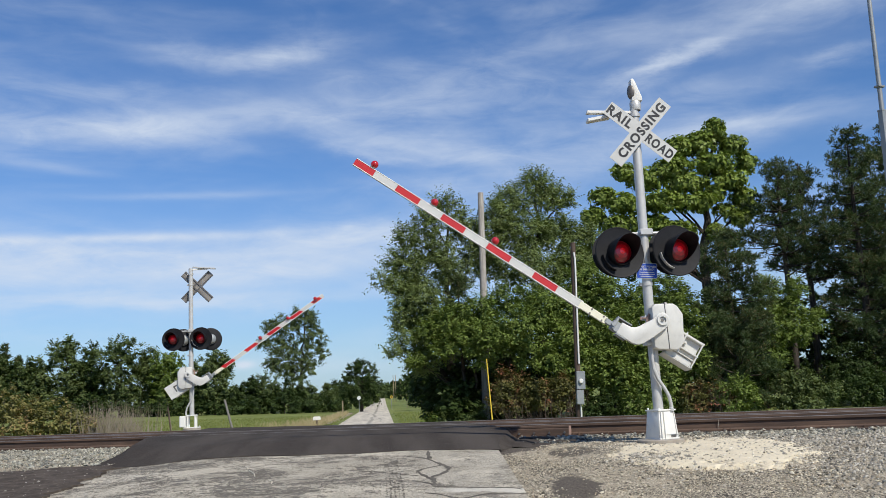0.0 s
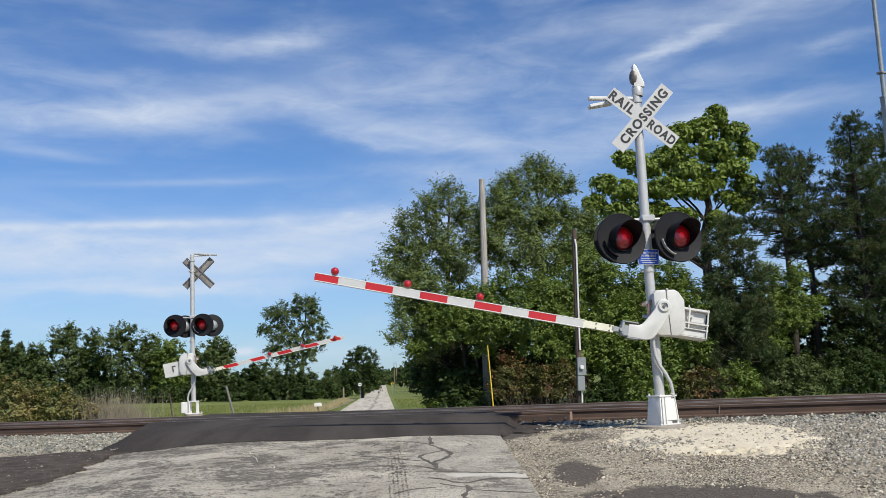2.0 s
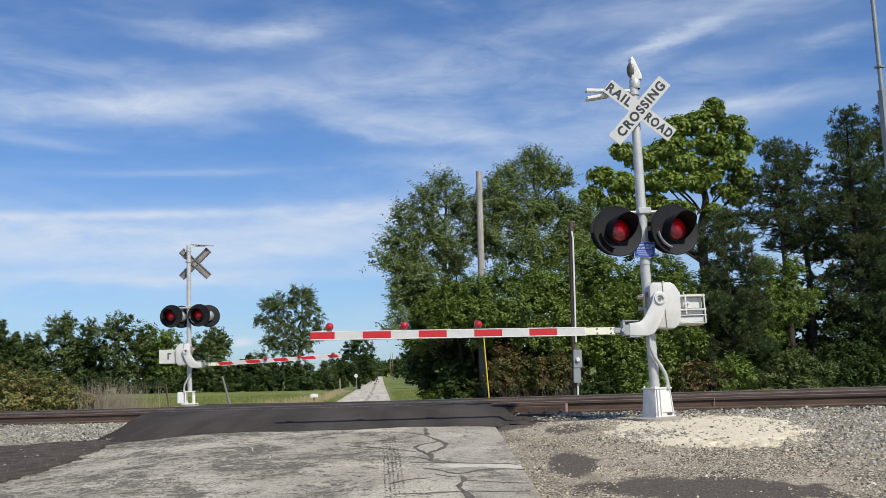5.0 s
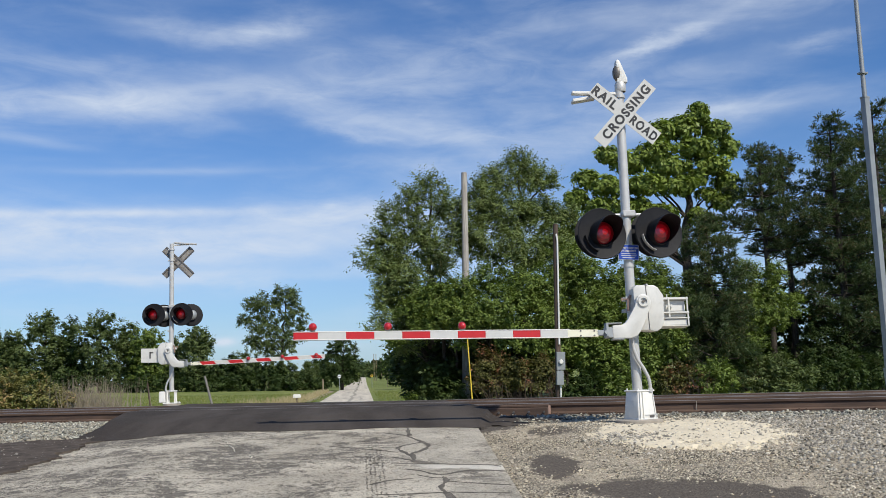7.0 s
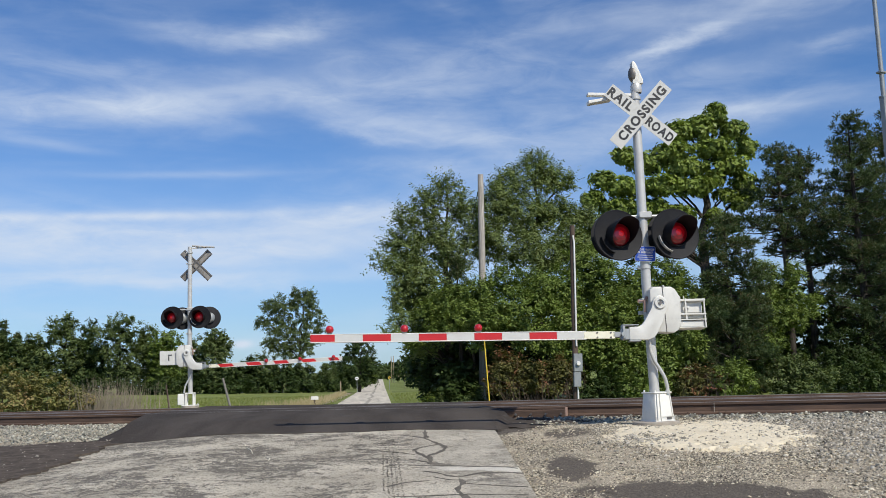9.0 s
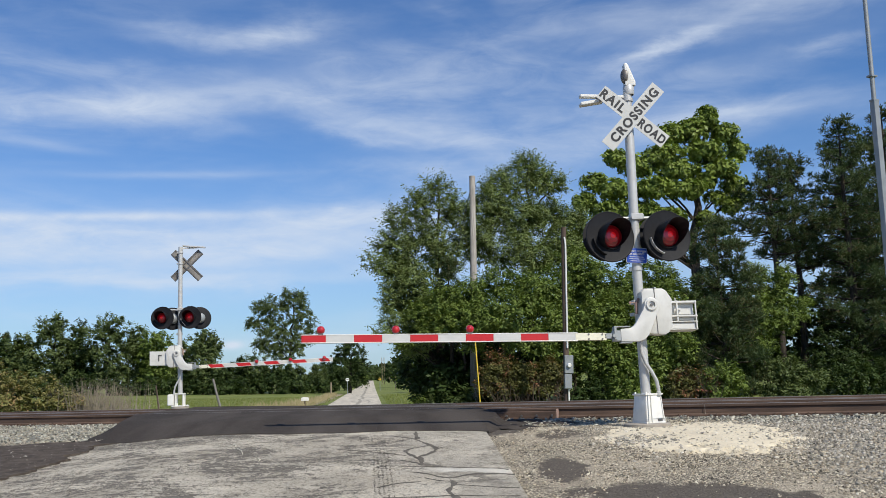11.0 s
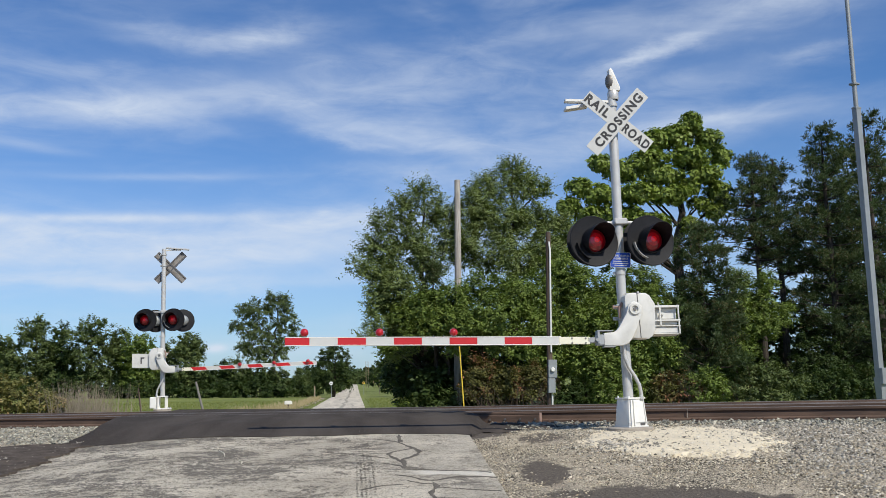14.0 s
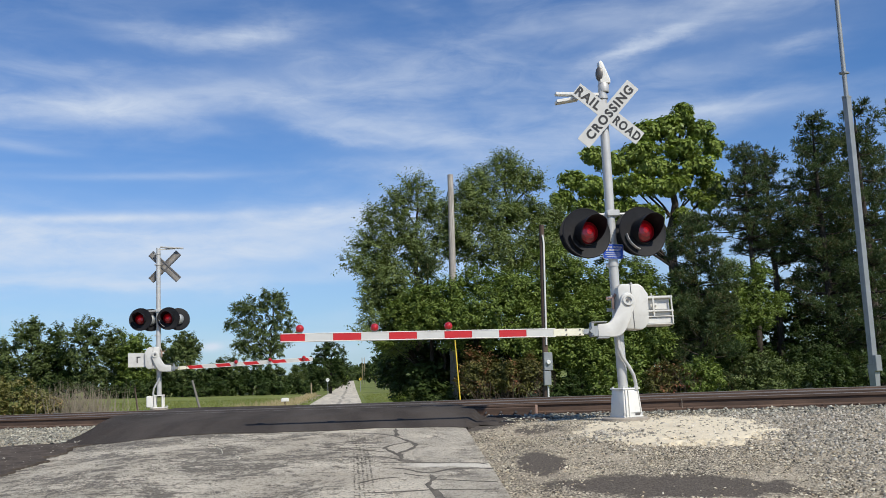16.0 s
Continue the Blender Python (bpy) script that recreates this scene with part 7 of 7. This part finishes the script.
def tar_line(points, width, seed):
    """A sealed crack: a thin uneven ribbon of tar on the pavement."""
    rng = random.Random(seed)
    pts = []
    for (x0, y0), (x1, y1) in zip(points, points[1:]):
        k = max(2, int(math.hypot(x1 - x0, y1 - y0) / 0.07))
        pts += [(x0 + (x1 - x0) * i / k, y0 + (y1 - y0) * i / k) for i in range(k)]
    pts.append(points[-1])
    # round the corners
    for _ in range(3):
        pts = [pts[0]] + [((a[0] + 2 * b[0] + c[0]) / 4, (a[1] + 2 * b[1] + c[1]) / 4) for a, b, c in zip(pts, pts[1:], pts[2:])] + [pts[-1]]
    bm = bmesh.new()
    last = None
    for i, (x, y) in enumerate(pts):
        a, b = pts[max(0, i - 1)], pts[min(len(pts) - 1, i + 1)]
        d = Vector((b[0] - a[0], b[1] - a[1])).normalized()
        w = width * (0.25 + 1.1 * rng.random()) * (0.3 if i in (0, len(pts) - 1) else 1)
        l = (x - d.y * w, y + d.x * w)
        r = (x + d.y * w, y - d.x * w)
        now = [bm.verts.new((*q, surface(*q) + h)) for q, h in ((l, 0.001), ((x, y), 0.006), (r, 0.001))]
        if last:
            bm.faces.new((last[0], now[0], now[1], last[1]))
            bm.faces.new((last[1], now[1], now[2], last[2]))
        last = now
    bmesh.ops.recalc_face_normals(bm, faces=bm.faces)
    ob = shape("tar_seal", bm, TAR, None, smooth=40)
    return tagged(ob, "dark tar sealing a crack in the pavement", "road seal", "crack seals", "structure")


def build_cracks():
    for i, (pts, w) in enumerate([
        ([(0.28, 13.28), (0.52, 12.99), (0.68, 12.3), (0.77, 11.88), (0.67, 11.44), (0.55, 11.21), (0.5, 11.13), (0.52, 10.73), (0.49, 10.4)], 0.034),
        ([(0.7, 12.19), (0.47, 11.95), (0.35, 11.69), (0.44, 11.23), (0.51, 10.88)], 0.03),
        ([(-0.46, 12.05), (-0.03, 11.68), (0.17, 11.46), (0.36, 11.25)], 0.016),
        ([(0.28, 10.85), (0.42, 10.67), (0.49, 10.5)], 0.024),
        ([(0.28, 10.33), (0.64, 10.26), (1.02, 10.09), (1.31, 10.06), (1.36, 9.91)], 0.018),
        ([(0.38, 9.9), (0.53, 9.8), (0.62, 9.54), (0.72, 9.4), (0.83, 9.56), (0.98, 9.72), (1.31, 9.66), (1.37, 9.56)], 0.03),
        ([(0.48, 9.5), (0.66, 9.23), (0.75, 9.28)], 0.022),
        ([(0.72, 9.34), (0.75, 9.1), (0.67, 8.9), (0.63, 8.7), (0.69, 8.44), (0.7, 8.0), (0.72, 7.2)], 0.034),
        ([(0.02, 9.01), (0.21, 9.26), (0.43, 9.28)], 0.022),
        ([(0.75, 9.05), (0.93, 8.96), (1.15, 8.82), (1.29, 8.79)], 0.02),
        ([(0.06, 8.45), (0.55, 8.47), (0.72, 8.52), (0.96, 8.4), (1.24, 8.4)], 0.02),
        ([(0.6, 13.9), (0.58, 13.4), (0.58, 12.9)], 0.035)]):
        tar_line(pts, w, 300 + i)


def build_tread():
    """Dark rubber left by a broad tyre: rows of small blocks."""
    rng = np.random.RandomState(310)
    verts, faces = [], []
    y = 7.0
    while y < 15.0:
        strong = math.exp(-((y - 10.0) / 1.7) ** 2)
        fade = 0.62 - 0.5 * strong + (0.2 if y > 13.9 else 0.0)
        for j in range(5):
            if rng.rand() < fade:
                continue
            x = -0.005 + 0.042 * j + 0.004 * rng.randn() + 0.012 * min(0.0, y - 11) - (y - 11) * 0.012
            w, l = 0.0085 * rng.uniform(0.4, 1.2) * (1 + 0.25 * strong), 0.014 * rng.uniform(0.4, 1.3)
            slant = 0.016 * (1 if j % 2 else -1)
            q = [(x - w, y - l + slant), (x + w, y - l), (x + w, y + l), (x - w, y + l + slant)]
            k = len(verts)
            verts += [(a, b, (surface(a, b) if b < 13.9 else float(apron_z(a, b))) + 0.0035) for a, b in q]
            faces.append((k, k + 1, k + 2, k + 3))
        y += 0.052
    tagged(raw("tyre_marks", np.array(verts), np.array(faces), TAR), "black rubber tyre tread marks on the pavement", "tyre marks", kind="stuff")


def build_sticks():
    """Pale dry twigs dropped on the pavement."""
    for a, b, r in STICKS:
        bm = bmesh.new()
        mid = ((a[0] + b[0]) / 2 + 0.02, (a[1] + b[1]) / 2 + 0.03)
        tube(bm, [(*q, surface(*q) + 0.008) for q in (a, mid, b)], [r, r * 0.9, r * 0.5], 6)
        tagged(shape("twig", bm, DRY_WOOD, None, smooth=50), "short pale dry twig lying on the pavement", "twig", "twigs on the road")


DRY_WOOD = worn("bleached dry wood", (0.72, 0.66, 0.52), (0.58, 0.52, 0.4), 0.8)
STICKS = [((-1.7, 12.3), (-1.54, 11.65), 0.008), ((-1.33, 11.27), (-1.28, 11.0), 0.008), ((-1.8, 12.7), (-1.74, 12.45), 0.008)]


WHITE_SIGN = worn("white sign face", (0.72, 0.72, 0.7), (0.62, 0.62, 0.6), 0.5)


def build_small():
    post("leaning_post", -7.6, 35.3, 1.0, -7, 0.028, POLE_DARK, "thin dark rusty fence post leaning in the grass", "post", "field posts")
    post("leaning_post", -5.5, 36.1, 1.4, -14, 0.05, POLE_MID, "grey wooden post leaning in the grass", "post", "field posts")
    # mailbox beside the lane
    x, y = -4.5, 65.4
    z = ground_z(x, y)
    m = empty("mailbox", pose(x, y, z, 0, 0, 8), "white mailbox on a short dark post", "mailbox")
    bm = bmesh.new()
    box(bm, -0.05, 0.05, -0.05, 0.05, -0.1, 0.52, 0.006)
    part("post", bm, POLE_DARK, m)
    bm = bmesh.new()
    plate(bm, [(-0.25, 0.5), (0.25, 0.5), (0.25, 0.68), (0.19, 0.74), (-0.19, 0.74), (-0.25, 0.68)], -0.12, 0.12, 0.01)
    part("box", bm, WHITE, m, "white rounded metal box", smooth=30)
    # road signs down the lane
    x, y = -3.1, 124.0
    s1 = post("road_sign", x, y, 2.05, 0, 0.04, GALV, "round white road sign on a steel post, seen down the lane", "road sign", "lane signs")
    bm = bmesh.new()
    lathe(bm, [(0.0, -0.06), (0.23, -0.06), (0.23, -0.05), (0.0, -0.05)], 24, "y", at=(0, 0, 1.85))
    bmesh.ops.remove_doubles(bm, verts=bm.verts, dist=1e-5)
    plate1 = part("sign_plate", bm, WHITE_SIGN, s1, "round white plate with dark marks")
    bm = bmesh.new()
    box(bm, -0.18, 0.18, -0.068, -0.062, 1.825, 1.875)
    part("mark", bm, LETTER, plate1)
    x, y = 1.2, 141.8
    s2 = post("road_sign", x, y, 2.0, 0, 0.04, GALV, "yellow diamond warning sign on a steel post", "road sign", "lane signs")
    bm = bmesh.new()
    plate(bm, [(0, 1.54), (0.24, 1.78), (0, 2.02), (-0.24, 1.78)], -0.07, -0.055)
    plate2 = part("sign_plate", bm, YELLOW, s2, "yellow diamond plate")
    bm = bmesh.new()
    plate(bm, [(-0.04, 1.6), (0.04, 1.6), (0.04, 1.78), (0.13, 1.78), (0.0, 1.95), (-0.13, 1.78), (-0.04, 1.78)], -0.08, -0.073)
    part("symbol", bm, LETTER, plate2)
    # line of poles along the lane
    for x, y, h in ((3.66, 150, 2.1), (2.74, 250, 6.9), (3.3, 250, 6.9), (5.4, 295, 5.8), (-4.7, 112, 1.6)):
        post("lane_pole", x, y, h, 0, 0.09 if h > 3 or h < 2 else 0.05, POLE_TAN, "tan weathered wooden pole beside the far lane" if h > 3 else "short brown wooden post beside the far lane", "pole", "lane poles")
    # a worn track of bare earth beside the lane
    bm = bmesh.new()
    last = None
    for i in range(26):
        y = 58 + i * 2.6
        a = -3.6 - 0.12 * (i % 3) - 0.6 * math.exp(-((i - 4) / 4) ** 2)
        b = a - 1.0 - 1.3 * math.exp(-((i - 5) / 5) ** 2) - 0.2 * math.sin(i * 1.7)
        now = [bm.verts.new((q, y, ground_z(q, y) + 0.03)) for q in (b, a)]
        if last:
            bm.faces.new((last[0], last[1], now[1], now[0]))
        last = now
    ob = shape("dirt_strip", bm, DIRT, None)
    tagged(ob, "strip of bare tan earth along the lane edge", "ground patch", kind="structure")


DIRT = worn("tan earth", (0.34, 0.27, 0.17), (0.26, 0.22, 0.12), 0.95, 0.0, 0.7, 0.8, 0.3, (0.14, 0.17, 0.05), 0.5)


def build_lumps():
    """Low asphalt mounds, added to darken the ramp's side where shadows fall."""
    for i, (x, y, rx, ry, h, turn) in enumerate(((2.02, 14.85, 0.3, 0.42, 0.05, 20), (2.2, 15.6, 0.3, 0.5, 0.06, -25), (2.52, 16.25, 0.36, 0.3, 0.07, 10), (2.75, 15.6, 0.2, 0.22, 0.035, 40), (2.36, 14.9, 0.17, 0.2, 0.03, 0), (3.1, 15.5, 0.24, 0.2, 0.04, 30))):
        rng = random.Random(400 + i)
        bm = bmesh.new()
        bmesh.ops.create_icosphere(bm, subdivisions=3, radius=1.0)
        for v in bm.verts:
            q = v.co * (1 + 0.3 * noise.noise(v.co * 1.6 + Vector((i * 7, 0, 0))) + 0.16 * noise.noise(v.co * 5 + Vector((0, i * 5, 0))))
            v.co = Vector((q.x * rx, q.y * ry, max(q.z * h, -0.04)))
        ob = shape("asphalt_clod", bm, ASPHALT, None, smooth=50)
        ob.matrix_world = pose(x, y, ground_z(x, y), 0, 0, turn)
        tagged(ob, "low black asphalt mound added where shadows cross the ramp's side", "asphalt clod", "asphalt clods")


# ---- the place ----
build_ground()
build_road()
build_apron()
tracks = [build_track(RAILS[0], RAILS[1]), build_track(RAILS[2], RAILS[3])]
near_signal, near_arm = build_signal((4.0, 14.0, -0.03), "near crossing signal with black lamp discs, crossbuck and lowering striped arm", 1, -1, True)
far_signal, far_arm = build_signal((-6.03, 31.0, 0.06), "far crossing signal across the tracks with striped arm, seen from behind", -1, 1, False)
build_poles()
near_trees()
far_trees()
dry_stems()
build_cracks()
build_tread()
build_sticks()
build_lumps()
build_small()
build_pile()
build_stones()
for t, (a, b) in zip(tracks, (RAILS[:2], RAILS[2:])):
    build_ties(t, a, b)


def motions():
    # the near arm swings in a plane that leans a little away from the road
    lean = pose(*PIVOT, -4.6, 0, 0)
    near = [(0, 34.6), (0.5, 27.4), (1, 20.5), (1.5, 14.05), (2, 11.45), (2.5, 8.9), (3, 6.85), (3.5, 4.8), (4, 2.75), (4.5, 1.1), (5, 0.25), (6, 0.2), (16, 0.2)]
    far = [(0, 33.3), (0.5, 25.4), (1, 18.75), (1.5, 13.5), (2, 11.1), (2.5, 9.0), (3, 6.6), (3.5, 4.7), (4, 3.1), (4.5, 1.7), (5, 0.9), (6, 0.8), (16, 0.8)]
    walk(near_arm, [(t, lean @ pose(0, 0, 0, 0, d, 0)) for t, d in near])
    walk(far_arm, [(t, pose(-PIVOT[0], PIVOT[1], PIVOT[2] + FAR_DROP, 0, -d, 0)) for t, d in far])


motions()
